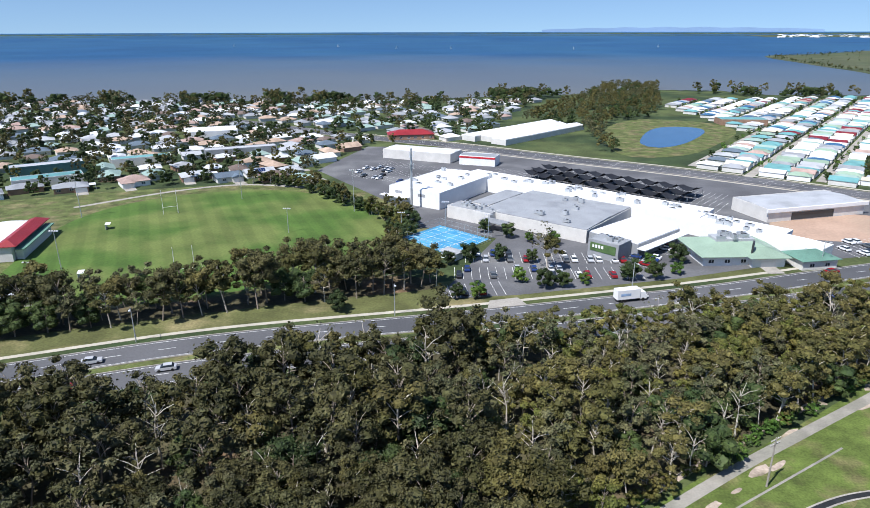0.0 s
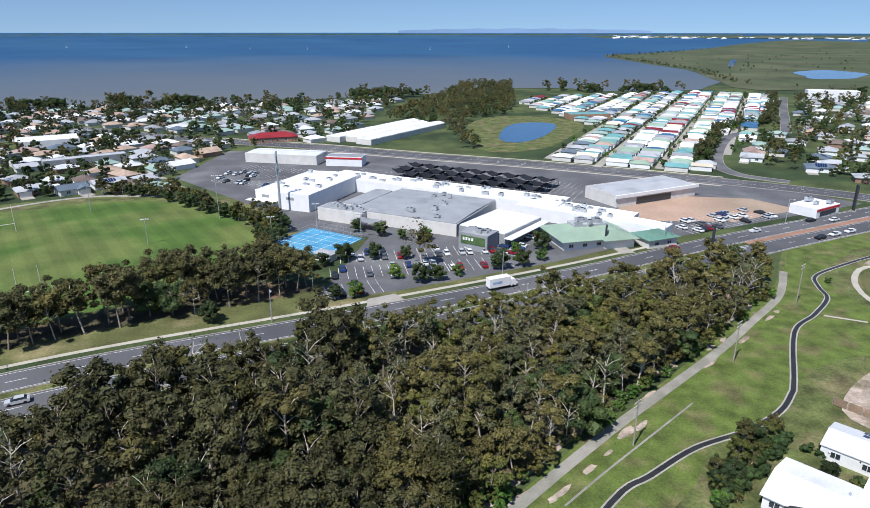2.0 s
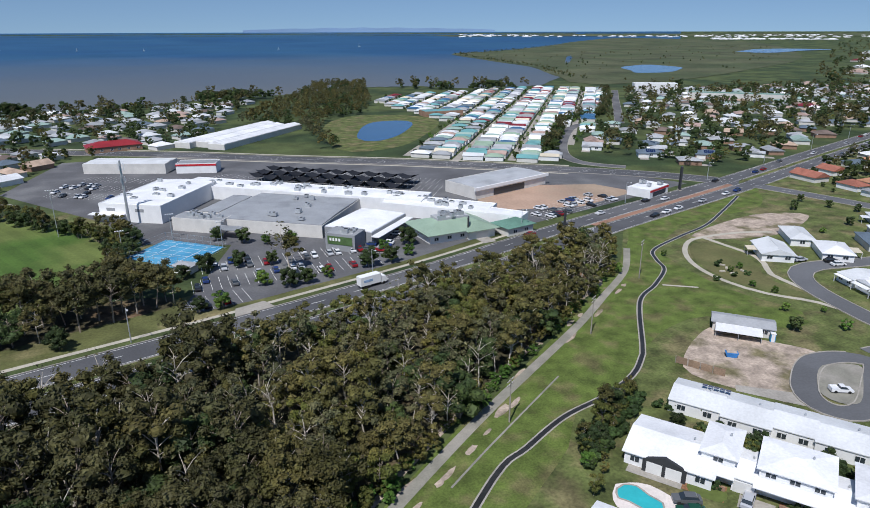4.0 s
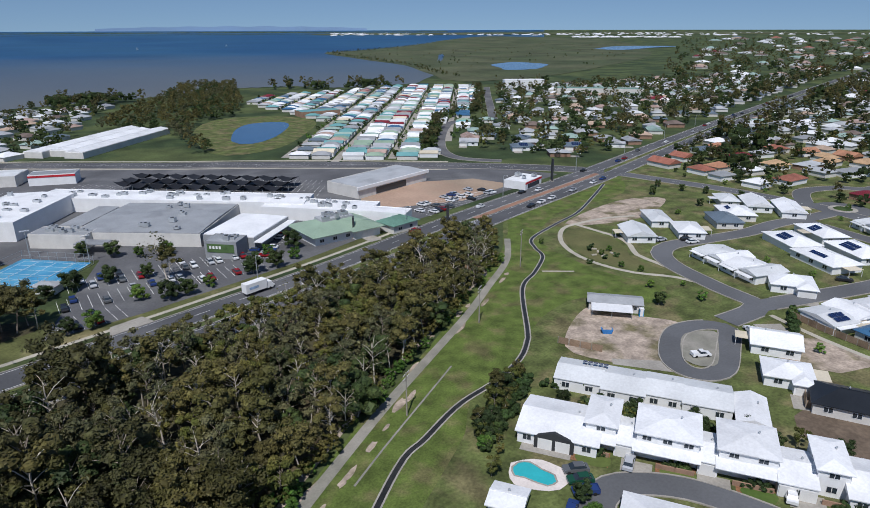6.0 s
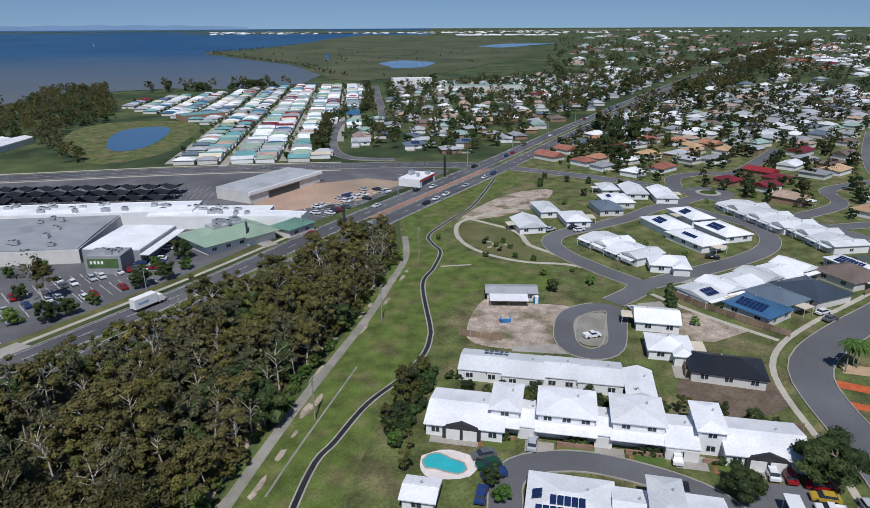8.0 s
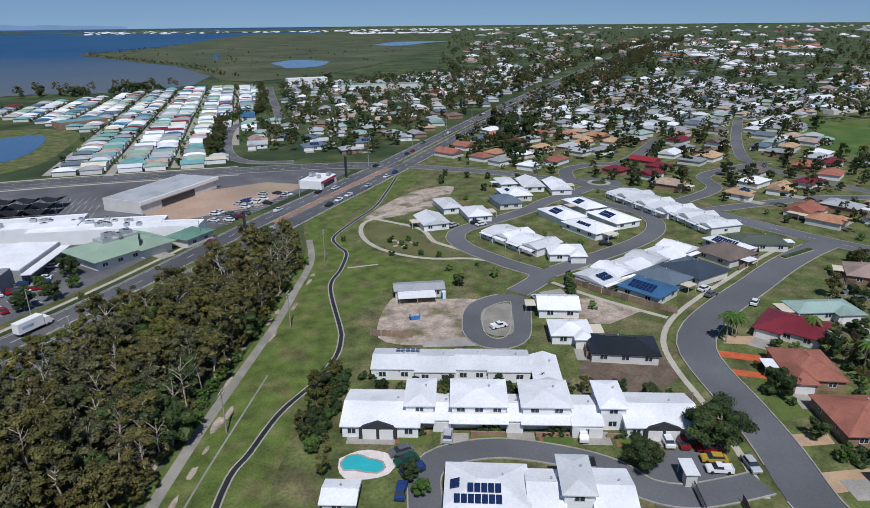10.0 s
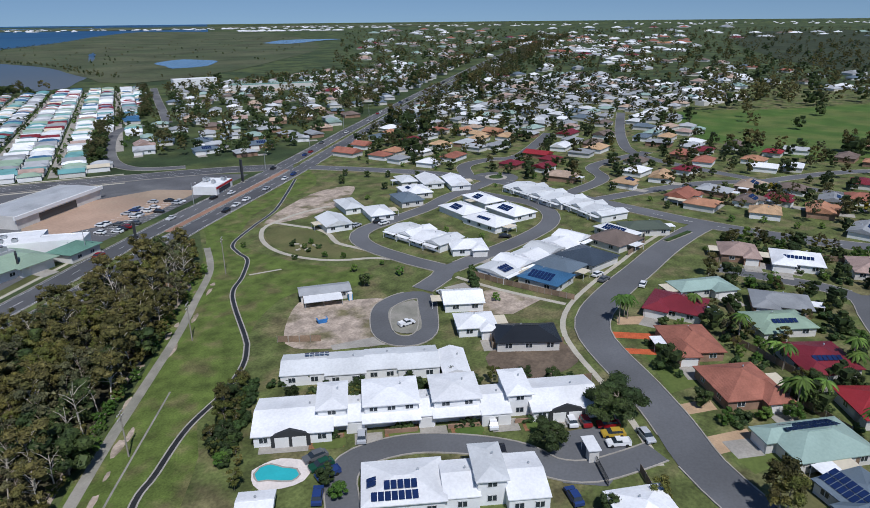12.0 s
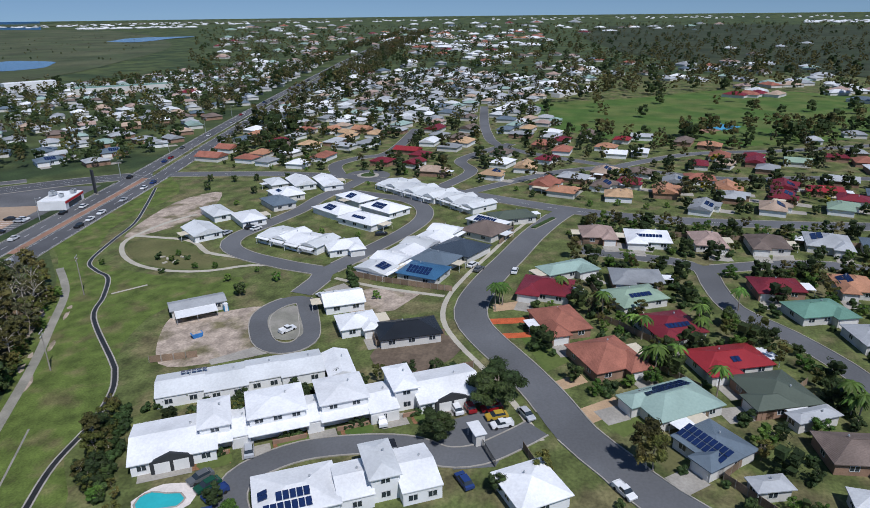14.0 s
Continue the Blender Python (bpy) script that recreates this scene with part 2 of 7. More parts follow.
def box(bm, x0, y0, z0, x1, y1, z1):
    v = [bm.verts.new(p) for p in ((x0, y0, z0), (x1, y0, z0), (x1, y1, z0), (x0, y1, z0), (x0, y0, z1), (x1, y0, z1), (x1, y1, z1), (x0, y1, z1))]
    for f in ((0, 3, 2, 1), (4, 5, 6, 7), (0, 1, 5, 4), (1, 2, 6, 5), (2, 3, 7, 6), (3, 0, 4, 7)):
        bm.faces.new([v[i] for i in f])
    return bm


def boxes(*rows):
    bm = bmesh.new()
    for r in rows:
        box(bm, *r)
    return bm


def tube(bm, a, b, ra, rb, sides=6):
    a, b = Vector(a), Vector(b)
    t = (b - a).normalized()
    u = t.orthogonal().normalized()
    w = t.cross(u)
    rings = []
    for p, r in ((a, ra), (b, rb)):
        rings.append([bm.verts.new(p + r * (math.cos(k * math.tau / sides) * u + math.sin(k * math.tau / sides) * w)) for k in range(sides)])
    for k in range(sides):
        bm.faces.new((rings[0][k], rings[0][(k + 1) % sides], rings[1][(k + 1) % sides], rings[1][k]))
    bm.faces.new(rings[1])
    bm.faces.new(list(reversed(rings[0])))
    return bm


def curve_points(pts, step=4.0, closed=False):
    """A smooth line through the points."""
    p = [Vector((*q, 0)) for q in pts]
    n, out = len(p), []
    for i in range(n if closed else n - 1):
        a, b, c, d = ((p[(i + k) % n]) if closed else p[min(max(i + k, 0), n - 1)] for k in (-1, 0, 1, 2))
        m = max(1, int((c - b).length / step))
        for j in range(m):
            t = j / m
            out.append(0.5 * ((2 * b) + (c - a) * t + (2 * a - 5 * b + 4 * c - d) * t * t + (3 * b - a - 3 * c + d) * t * t * t))
    if not closed:
        out.append(p[-1])
    return out


# what is taken: a map of 2 m cells, so that trees keep off roads and roofs
CELL, X0, Y0 = 2.0, -700, -500
TAKEN = np.zeros((1100, 900), bool)


def take(x, y, r=0.0):
    i0, i1 = int((x - r - X0) / CELL), int((x + r - X0) / CELL) + 1
    j0, j1 = int((y - r - Y0) / CELL), int((y + r - Y0) / CELL) + 1
    TAKEN[max(i0, 0):max(i1, 0), max(j0, 0):max(j1, 0)] = True


def free(x, y, r=0.0):
    i0, i1 = max(int((x - r - X0) / CELL), 0), int((x + r - X0) / CELL) + 1
    j0, j1 = max(int((y - r - Y0) / CELL), 0), int((y + r - Y0) / CELL) + 1
    if i1 <= 0 or j1 <= 0:
        return True
    return not TAKEN[i0:i1, j0:j1].any()


def inside(x, y, poly):
    odd, j = False, len(poly) - 1
    for i, (a, b) in enumerate(poly):
        c, d = poly[j]
        if (b > y) != (d > y) and x < (c - a) * (y - b) / (d - b) + a:
            odd = not odd
        j = i
    return odd


def spots(poly, n, gap, seed, clear=1.0, mark=True):
    """Up to n places in a stretch of the plan, at least gap apart, off what is taken."""
    r = np.random.default_rng(seed)
    xs, ys = [p[0] for p in poly], [p[1] for p in poly]
    grid, out = {}, []
    for _ in range(n * 12):
        x, y = r.uniform(min(xs), max(xs)), r.uniform(min(ys), max(ys))
        if not inside(x, y, poly) or not free(x, y, clear):
            continue
        k = (int(x // gap), int(y // gap))
        if any((x - a) ** 2 + (y - b) ** 2 < gap * gap for i in (-1, 0, 1) for j in (-1, 0, 1) for a, b in grid.get((k[0] + i, k[1] + j), ())):
            continue
        grid.setdefault(k, []).append((x, y))
        out.append((x, y))
        if len(out) >= n:
            break
    return out


def sheet(name, pts, material, z=0.02, label="", smooth=False, closed_step=5.0, block=False, kind="structure", parent=None):
    """A thin level piece of ground."""
    line = [(p.x, p.y) for p in curve_points(pts, closed_step, True)] if smooth else pts
    bm = bmesh.new()
    f = bm.faces.new([bm.verts.new((*far(x, y), z + drop(*far(x, y)))) for x, y in line])
    if f.normal.z < 0 or sum((line[i][0] - line[i - 1][0]) * (line[i][1] + line[i - 1][1]) for i in range(len(line))) > 0:
        bmesh.ops.reverse_faces(bm, faces=[f])
    bm.normal_update()
    bmesh.ops.triangulate(bm, faces=bm.faces[:], ngon_method="EAR_CLIP")
    if block:
        xs, ys = [p[0] for p in line], [p[1] for p in line]
        for x in np.arange(min(xs), max(xs), 2.0):
            for y in np.arange(min(ys), max(ys), 2.0):
                if inside(x, y, line):
                    take(x, y)
    return tagged(part(name, bm, material, parent), label, "", "", kind)


ROADS, KERBS = [], []


def lay_kerbs():
    """Kerbs as real steps along every road, left out where another road joins."""
    for road, line, side, width, z, closed in KERBS:
        n = len(line)
        for s in (-1, 1):
            bm = bmesh.new()
            rows, open_at = [], []
            for i, p in enumerate(line):
                a, b = p + side[i] * s * width / 2, p + side[i] * s * (width / 2 + 0.26)
                c = np.array((b.x, b.y))
                met = False
                for other, pts, w in ROADS:
                    if other is road or w < 4 or len(pts) < 2:
                        continue
                    u, v = pts[:-1], pts[1:]
                    d = v - u
                    t = np.clip(((c - u) * d).sum(1) / np.maximum((d * d).sum(1), 1e-6), 0, 1)
                    if np.hypot(*(u + d * t[:, None] - c).T).min() < w / 2 + 0.1:
                        met = True
                        break
                open_at.append(met)
                (xa, ya), (xb, yb) = far(a.x, a.y), far(b.x, b.y)
                h = drop(xa, ya)
                rows.append([bm.verts.new(q) for q in ((xa, ya, h - 0.05), (xa, ya, h + z + 0.13), (xb, yb, h + z + 0.13), (xb, yb, h - 0.05))])
            for i in range(n if closed else n - 1):
                j = (i + 1) % n
                if open_at[i] or open_at[j]:
                    continue
                for k in range(3):
                    bm.faces.new((rows[i][k + 1], rows[i][k], rows[j][k], rows[j][k + 1]))
            bmesh.ops.delete(bm, geom=[v for v in bm.verts if not v.link_faces], context="VERTS")
            part("kerb", bm, M["concrete"], road)


def ribbon(name, pts, width, material, z=0.06, label="", kerb=False, closed=False, step=4.0, block=True, smooth=True, dash=None, edge=None):
    """A road or path along a line, with kerbs and painted lines as its parts."""
    line = curve_points(pts, step, closed) if smooth else [Vector((*p, 0)) for p in pts]
    n = len(line)
    side = []
    for i, p in enumerate(line):
        a = line[(i - 1) % n] if closed or i else p
        b = line[(i + 1) % n] if closed or i < n - 1 else p
        t = (b - a).normalized()
        side.append(Vector((-t.y, t.x, 0)))

    def strip(lo, hi, z0, z1=None, pick=None):
        bm = bmesh.new()
        rows = []
        for i, p in enumerate(line):
            q = p * 1.0
            x, y = far(q.x, q.y)
            h = drop(x, y)
            a, b = Vector((x, y, h)) + side[i] * lo, Vector((x, y, h)) + side[i] * hi
            top = z1 if z1 is not None else z0
            row = [bm.verts.new(a + Vector((0, 0, top))), bm.verts.new(b + Vector((0, 0, top)))]
            if z1 is not None:
                row = [bm.verts.new(a + Vector((0, 0, z0))), *row, bm.verts.new(b + Vector((0, 0, z0)))]
            rows.append(row)
        for i in range(n if closed else n - 1):
            if pick and not pick(i):
                continue
            r, s = rows[i], rows[(i + 1) % n]
            for k in range(len(r) - 1):
                bm.faces.new((r[k + 1], r[k], s[k], s[k + 1]))
        return bm

    road = tagged(part(name, strip(-width / 2, width / 2, z), material), label, "", "", "structure")
    ROADS.append((road, np.array([p.to_2d()[:] for p in line]), width))
    if kerb:
        KERBS.append((road, line, side, width, z, closed))
    if edge:
        for off in edge:
            part("edge_line", strip(off - 0.06, off + 0.06, z + 0.012), M["paint"], road)
    if dash:
        for off in dash:
            part("lane_dashes", strip(off - 0.07, off + 0.07, z + 0.012, None, lambda i: i % 3 == 0), M["paint"], road)
    if block:
        for p in line:
            take(p.x, p.y, width / 2 + 1.0)
    return road


# ---------------------------------------------------------------- ground, sea and far shore
def polar(name, az0, az1, inner, material, z, radii, naz=120):
    """A piece of the great sheet between two bearings, from inner(bearing) outwards."""
    verts, quads = [], []
    for i in range(naz + 1):
        a = az0 + (az1 - az0) * i / naz
        lo = inner(a)
        for k in radii:
            r = lo + (4850 - lo) * k
            x, y = r * math.sin(radians(a)), r * math.cos(radians(a))
            verts.append((x, y, z + drop(x, y)))
    w = len(radii)
    for i in range(naz):
        for j in range(w - 1):
            p = i * w + j
            quads.append((p, p + w, p + w + 1, p + 1))
    return new(name, np_mesh(name, verts, quads, [material]))


tagged(polar("ground", -180, 180, lambda a: 0.0005, M["land"], 0.0, [0, 0.1, 0.2, 0.3, 0.4, 0.45, 0.5, 0.55, 0.6, 0.65, 0.7, 0.75, 0.8, 0.85, 0.9, 0.95, 1.0], 180),
       "flat coastal land with rough grass and dark scrub", "ground", "", "structure")
SHORE = ((-180, 1500), (-90, 980), (-60, 850), (-34, 790), (-25, 727), (-14, 682), (-2, 662), (4, 700), (11.8, 735), (18.2, 815), (24, 830), (28, 800), (34.8, 852), (36.6, 1024), (37.2, 2900), (45, 3300))


def shore(a):
    for (a0, r0), (a1, r1) in zip(SHORE, SHORE[1:]):
        if a0 <= a <= a1:
            return r0 + (r1 - r0) * (a - a0) / (a1 - a0) + 4 * math.sin(a * 5)
    return 3300


def sea_material():
    m = mat("bay_water", (0.028, 0.09, 0.175), 0.45, 0.12, 0.004, 0.05, spec=0.12, second=(0.021, 0.075, 0.165), second_scale=0.0015)
    n, l = m.node_tree.nodes, m.node_tree.links
    bsdf = n["Principled BSDF"]
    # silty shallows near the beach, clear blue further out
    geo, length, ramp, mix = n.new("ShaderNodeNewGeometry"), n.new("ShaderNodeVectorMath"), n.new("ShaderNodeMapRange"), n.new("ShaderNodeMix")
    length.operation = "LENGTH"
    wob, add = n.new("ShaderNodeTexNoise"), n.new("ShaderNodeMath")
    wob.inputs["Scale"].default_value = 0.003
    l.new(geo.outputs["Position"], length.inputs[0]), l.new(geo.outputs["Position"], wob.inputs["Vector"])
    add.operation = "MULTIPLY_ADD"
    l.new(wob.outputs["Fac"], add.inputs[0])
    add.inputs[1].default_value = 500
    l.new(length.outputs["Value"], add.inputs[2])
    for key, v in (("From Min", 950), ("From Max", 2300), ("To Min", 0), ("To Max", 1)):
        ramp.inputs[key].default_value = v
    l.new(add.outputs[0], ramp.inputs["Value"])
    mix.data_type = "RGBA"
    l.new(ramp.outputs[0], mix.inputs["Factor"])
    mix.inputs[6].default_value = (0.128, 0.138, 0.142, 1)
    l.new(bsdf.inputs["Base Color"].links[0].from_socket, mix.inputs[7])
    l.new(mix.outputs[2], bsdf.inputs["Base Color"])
    bump, wave = n.new("ShaderNodeBump"), n.new("ShaderNodeTexNoise")
    wave.inputs["Scale"].default_value, wave.inputs["Detail"].default_value = 0.25, 5
    bump.inputs["Strength"].default_value, bump.inputs["Distance"].default_value = 0.6, 0.4
    l.new(geo.outputs["Position"], wave.inputs["Vector"]), l.new(wave.outputs["Fac"], bump.inputs["Height"]), l.new(bump.outputs[0], bsdf.inputs["Normal"])
    return m


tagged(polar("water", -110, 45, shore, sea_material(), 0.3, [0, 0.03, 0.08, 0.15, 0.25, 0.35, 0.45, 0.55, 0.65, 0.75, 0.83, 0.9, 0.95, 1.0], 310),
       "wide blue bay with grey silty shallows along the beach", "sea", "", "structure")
M["mangrove"] = mat("mangrove_flat", (0.062, 0.078, 0.034), 0.95, 0.3, 0.01, 0.12, 1.0, second=(0.085, 0.092, 0.046), second_scale=0.006)
MANGROVE = [(590, 800), (640, 915), (700, 1050), (735, 1240), (770, 1390), (815, 1600), (890, 1760), (1050, 1860), (1300, 2080), (1850, 2620), (2500, 3300), (3600, 4200), (3254, 2806), (1737, 1265), (900, 760), (560, 680)]
sheet("mangrove_flat", MANGROVE, M["mangrove"], 0.45, "low green mangrove flat running out into the bay", True, 60.0)
sheet("lagoon", [(835, 950), (790, 870), (760, 825), (820, 815), (890, 860), (945, 910), (950, 1000), (890, 985)], M["pond"], 0.8, "still lagoon behind the mangroves", True, 20.0)
sheet("salt_pan", [(1700, 1350), (2000, 1450), (2200, 1500), (2100, 1650), (1800, 1560)], M["pond"], 1.6, "pale tidal pan in the mangrove flat", True, 40.0)

# zones of open ground
sheet("lawn_estate", [(20, 48), (56, 86), (122, 128), (164, 174), (250, 199), (262, 205), (330, 225), (560, 280), (800, 200), (900, -300), (300, -420), (20, -200), (10, -40)], M["lawn"], 0.02, "suburban lawns, patchy green and dry")
sheet("verge_highway", [(-300, 64), (-180, 108), (-98, 128), (-52, 144), (10, 156), (76, 171), (112, 182), (60, 186), (0, 172), (-60, 168), (-120, 160), (-300, 120)], M["verge"], 0.034, "dry mown verge beside the highway")
sheet("median_grass", [(-300, 40), (-180, 84), (-98, 112), (-45, 128), (10, 143), (76, 156), (150, 172), (150, 182), (76, 163), (10, 150), (-52, 136), (-98, 122), (-180, 94), (-300, 54)], M["lawn"], 0.025, "green grass between the carriageways")
sheet("forest_floor", [(-320, 30), (-180, 70), (-98, 98), (-45, 114), (10, 134), (76, 150), (128, 164), (134, 142), (96, 118), (58, 94), (41, 84), (10, 62), (-60, 40), (-200, -20)], M["scrub"], 0.035, "leaf litter and bare soil under the trees")
sheet("verge_easement", [(10, 58), (41, 82), (58, 92), (96, 116), (136, 144), (160, 168), (150, 176), (250, 202), (262, 196), (234, 170), (192, 166), (176, 160), (160, 150), (152, 140), (148, 112), (153, 92), (142, 86), (128, 101), (110, 99), (96, 91), (87, 83), (72, 82), (62, 72), (40, 58), (20, 42)], M["easement"], 0.04, "patchy green easement along the drain", True, 6.0)
sheet("pitch", [(-122, 160), (-136, 200), (-140, 238), (-128, 266), (-105, 281), (-78, 288), (-44, 274), (-20, 242), (-15, 216), (-24, 188), (-57, 166), (-90, 158)], M["field_grass"], 0.04, "mown green football field with faint mowing stripes", True, 6.0, True)
sheet("field_surround", [(-230, 120), (-230, 250), (-150, 285), (-90, 300), (-30, 285), (0, 240), (0, 190), (-60, 158), (-130, 140)], M["lawn"], 0.022, "grass round the football field")
sheet("shop_lot", [(2, 160), (26, 163), (76, 174.5), (112, 186), (160, 196), (238, 214), (228, 236), (150, 300), (90, 346), (10, 396), (-40, 400), (-60, 330), (-16, 262), (-8, 230), (24, 214)], M["lot"], 0.045, "grey asphalt car parks round the shopping centre", block=True)
sheet("pink_gravel_lot", [(122, 214), (166, 202), (204, 212), (196, 232), (160, 246), (132, 232)], M["pink"], 0.07, "bare pinkish gravel lot behind a fence")
sheet("pond", [(136, 408), (143, 392), (166, 408), (196, 452), (198, 474), (176, 478), (156, 456)], M["pond"], 0.1, "small blue pond in a grassy reserve", True, 6.0, True)
sheet("pond_reserve", [(112, 372), (148, 366), (190, 410), (222, 460), (216, 500), (170, 520), (130, 470)], M["lawn"], 0.05, "open grass round the pond", True, 8.0, True)

M["canopy"] = mat("forest_canopy", (0.03, 0.042, 0.018), 0.95, 0.4, 0.02, 0.12, 1.0, second=(0.045, 0.055, 0.026), second_scale=0.008)
sheet("far_forest", [(d * math.sin(radians(a)), d * math.cos(radians(a))) for a, d in ((91, 1500), (95, 1180), (99, 1020), (106, 960), (114, 900), (128, 900), (128, 2000), (128, 4200), (118, 4000), (108, 3700), (98, 3900), (90, 3600), (88, 2400))], M["canopy"], 0.6, "wide dark forest beyond the town", True, 60.0)

# roads
HIGH = [(-320, 44), (-180, 96), (-98, 125), (-52, 140), (10, 152.5), (76, 167.5), (123, 181), (164, 192), (252, 213), (362, 243), (488, 276), (634, 313), (1025, 408), (1500, 520), (1946, 620), (2900, 850)]


def aside(line, off):
    out = []
    for i, (x, y) in enumerate(line):
        a, b = line[max(i - 1, 0)], line[min(i + 1, len(line) - 1)]
        k = math.hypot(b[0] - a[0], b[1] - a[1])
        out.append((x - (b[1] - a[1]) / k * off, y + (b[0] - a[0]) / k * off))
    return out


ribbon("road_highway", aside(HIGH, -4.8), 9.0, M["highway"], 0.08, "two grey highway lanes with white lines", True, dash=(0.0,), edge=(-3.9, 3.9))
ribbon("road_highway", aside(HIGH, -17.0), 9.0, M["highway"], 0.08, "two grey highway lanes with white lines", True, dash=(0.0,), edge=(-3.9, 3.9))
ribbon("median_paving", aside([(150, 188.5), (164, 192), (252, 213)], -10.9), 3.2, M["median"], 0.2, "red-brown paved median strip")
ribbon("road_cross", [(-160, 520), (-60, 446), (14, 402), (73, 360), (139, 316), (205, 264), (240, 232), (262, 204)], 14, M["highway"], 0.09, "grey four-lane cross road", True, dash=(-3.5, 3.5), edge=(0.0,))
ribbon("road_collector", [(264, 196), (271, 170), (277, 143), (280, 112), (279, 99), (270, 66), (256, 28), (246, -4), (242, -40), (246, -82), (252, -120), (262, -190), (270, -300)], 9, M["asphalt"], 0.1, "curved grey collector road", True, dash=(0.0,))
AVENUE = [(70, -44), (84, -24), (91, -17), (99, -9.5), (110, -3), (121.5, 5), (133, 14), (142, 19), (153, 20.5), (170, 18.5), (190, 14.5), (211, 10.5), (232, 5), (246, 0)]
ribbon("road_avenue", AVENUE, 8.6, M["asphalt"], 0.11, "wide grey residential avenue sweeping through the estate", True)
ribbon("road_loop", [(146, 69), (161.7, 69), (165, 82), (170, 100), (177, 110), (187, 113), (202, 109.5), (222, 105), (242, 104), (261, 100), (276, 98)], 6.6, M["asphalt"], 0.12, "new grey estate street", True)
ribbon("road_loop", [(161.7, 69), (179, 63.5), (206, 55.5), (224, 53.5), (238, 58), (247, 68), (250, 81), (253, 94), (256, 101)], 6.6, M["asphalt"], 0.13, "new grey estate street", True)
ribbon("road_cul_de_sac", [(127.0, 71.9), (118.2, 66.3), (115.5, 61.3), (117.3, 57.1), (122.8, 56.1), (132.2, 60.4), (141.7, 66.1), (140.0, 70.8), (133.4, 73.2)], 5.0, M["asphalt"], 0.14, "short grey loop round a gravel island", True, closed=True, step=1.5)
sheet("traffic_island", [(128.8, 70.5), (132.7, 70.9), (138.2, 67.7), (135.6, 65.1), (126.0, 59.1), (122.4, 58.1), (119.8, 59.8), (119.5, 63.3), (123.1, 67.0)], M["gravel"], 0.2, "pale gravel island in the turning loop", True, 1.5)
ribbon("road_crescent", [(247, 66), (300, 50), (330, 60), (380, 40)], 6.5, M["asphalt"], 0.11, "grey side street", True)
ribbon("road_north", [(282, 112), (302, 122), (322, 116), (340, 104), (420, 110)], 7, M["asphalt"], 0.11, "grey side street", True)
for k, pts in enumerate(([(200.5, -7), (198, -28), (196.8, -36), (191.6, -44), (180.6, -45), (164, -48), (151.6, -58), (138.5, -66), (128, -70)], [(191.6, -44), (198, -58), (202.6, -70), (205, -87), (201.7, -97)], [(330, -20), (316, -70), (330, -130), (326, -220)], [(262, 46), (310, 10), (330, -20)],
                           [(330, -20), (372, -62), (392, -112), (430, -190), (450, -260)], [(330, -20), (366, 40), (420, 62), (540, 84)])):
    ribbon("road_street", pts, 6.4, M["asphalt"], 0.062 + 0.004 * k, "quiet grey suburban street", True)
for pts in ([(237.0, 256.0), (229.0, 264.5), (222.4, 278.9), (229.6, 302.5), (257.6, 341.0), (294.4, 381.7), (318.3, 396.9), (329.6, 393.5)], [(346.1, 387.3), (399.0, 451.4), (459.6, 525.1), (527.7, 606.1)]):
    ribbon("road_street", pts, 7.0, M["lot"], 0.087, "quiet grey street beside the village", True)
ribbon("gravel_track", [(-10, 46), (20, 66), (41.4, 80), (57.5, 90), (70.5, 97.5), (94.6, 111.5), (112, 123), (131, 136), (146, 152)], 2.2, M["gravel"], 0.06, "pale gravel service track beside the trees")
ribbon("footpath_park", [(162.3, 70.2), (164.1, 82.4), (162.6, 94.1), (155.3, 104.5), (152.3, 115.9), (153.9, 128.5), (160.4, 139.8), (170.6, 148.2), (178.9, 149.6), (194.8, 148.1), (207.4, 143.0)], 1.7, M["path"], 0.07, "cream concrete footpath round the oval lawn")
ribbon("footpath_park", [(178.9, 149.6), (179.2, 138.9), (179.3, 129.1), (175.5, 121.3), (169.5, 114.2), (168.1, 104.0), (165.8, 89.6), (164.1, 78.4), (162.0, 70.8)], 1.9, M["path"], 0.075, "cream concrete footpath across the park")
ribbon("footpath_avenue", aside(AVENUE[3:-1], 7.4), 1.4, M["path"], 0.08, "cream footpath along the avenue")
ribbon("footpath_estate", [(159, 64), (156.5, 54), (155, 44), (154, 29)], 1.6, M["path"], 0.075, "cream footpath")
sheet("oval_lawn", [(176.0, 144.5), (176.9, 131.9), (173.1, 121.6), (166.6, 114.6), (164.8, 104.2), (164.8, 96.5), (157.0, 105.7), (154.1, 117.2), (156.3, 129.0), (162.1, 139.4), (170.3, 146.0)], M["olive"], 0.06, "olive mown lawn inside the park path", True, 4.0, True)
sheet("dirt_lot", [(123.4, 95.9), (129.0, 86.3), (135.6, 76.0), (126.8, 74.1), (117.0, 68.9), (112.5, 63.2), (106.2, 71.4), (102.5, 84.3)], M["dirt"], 0.06, "bare pale dirt building lot", True, 3.0, True)
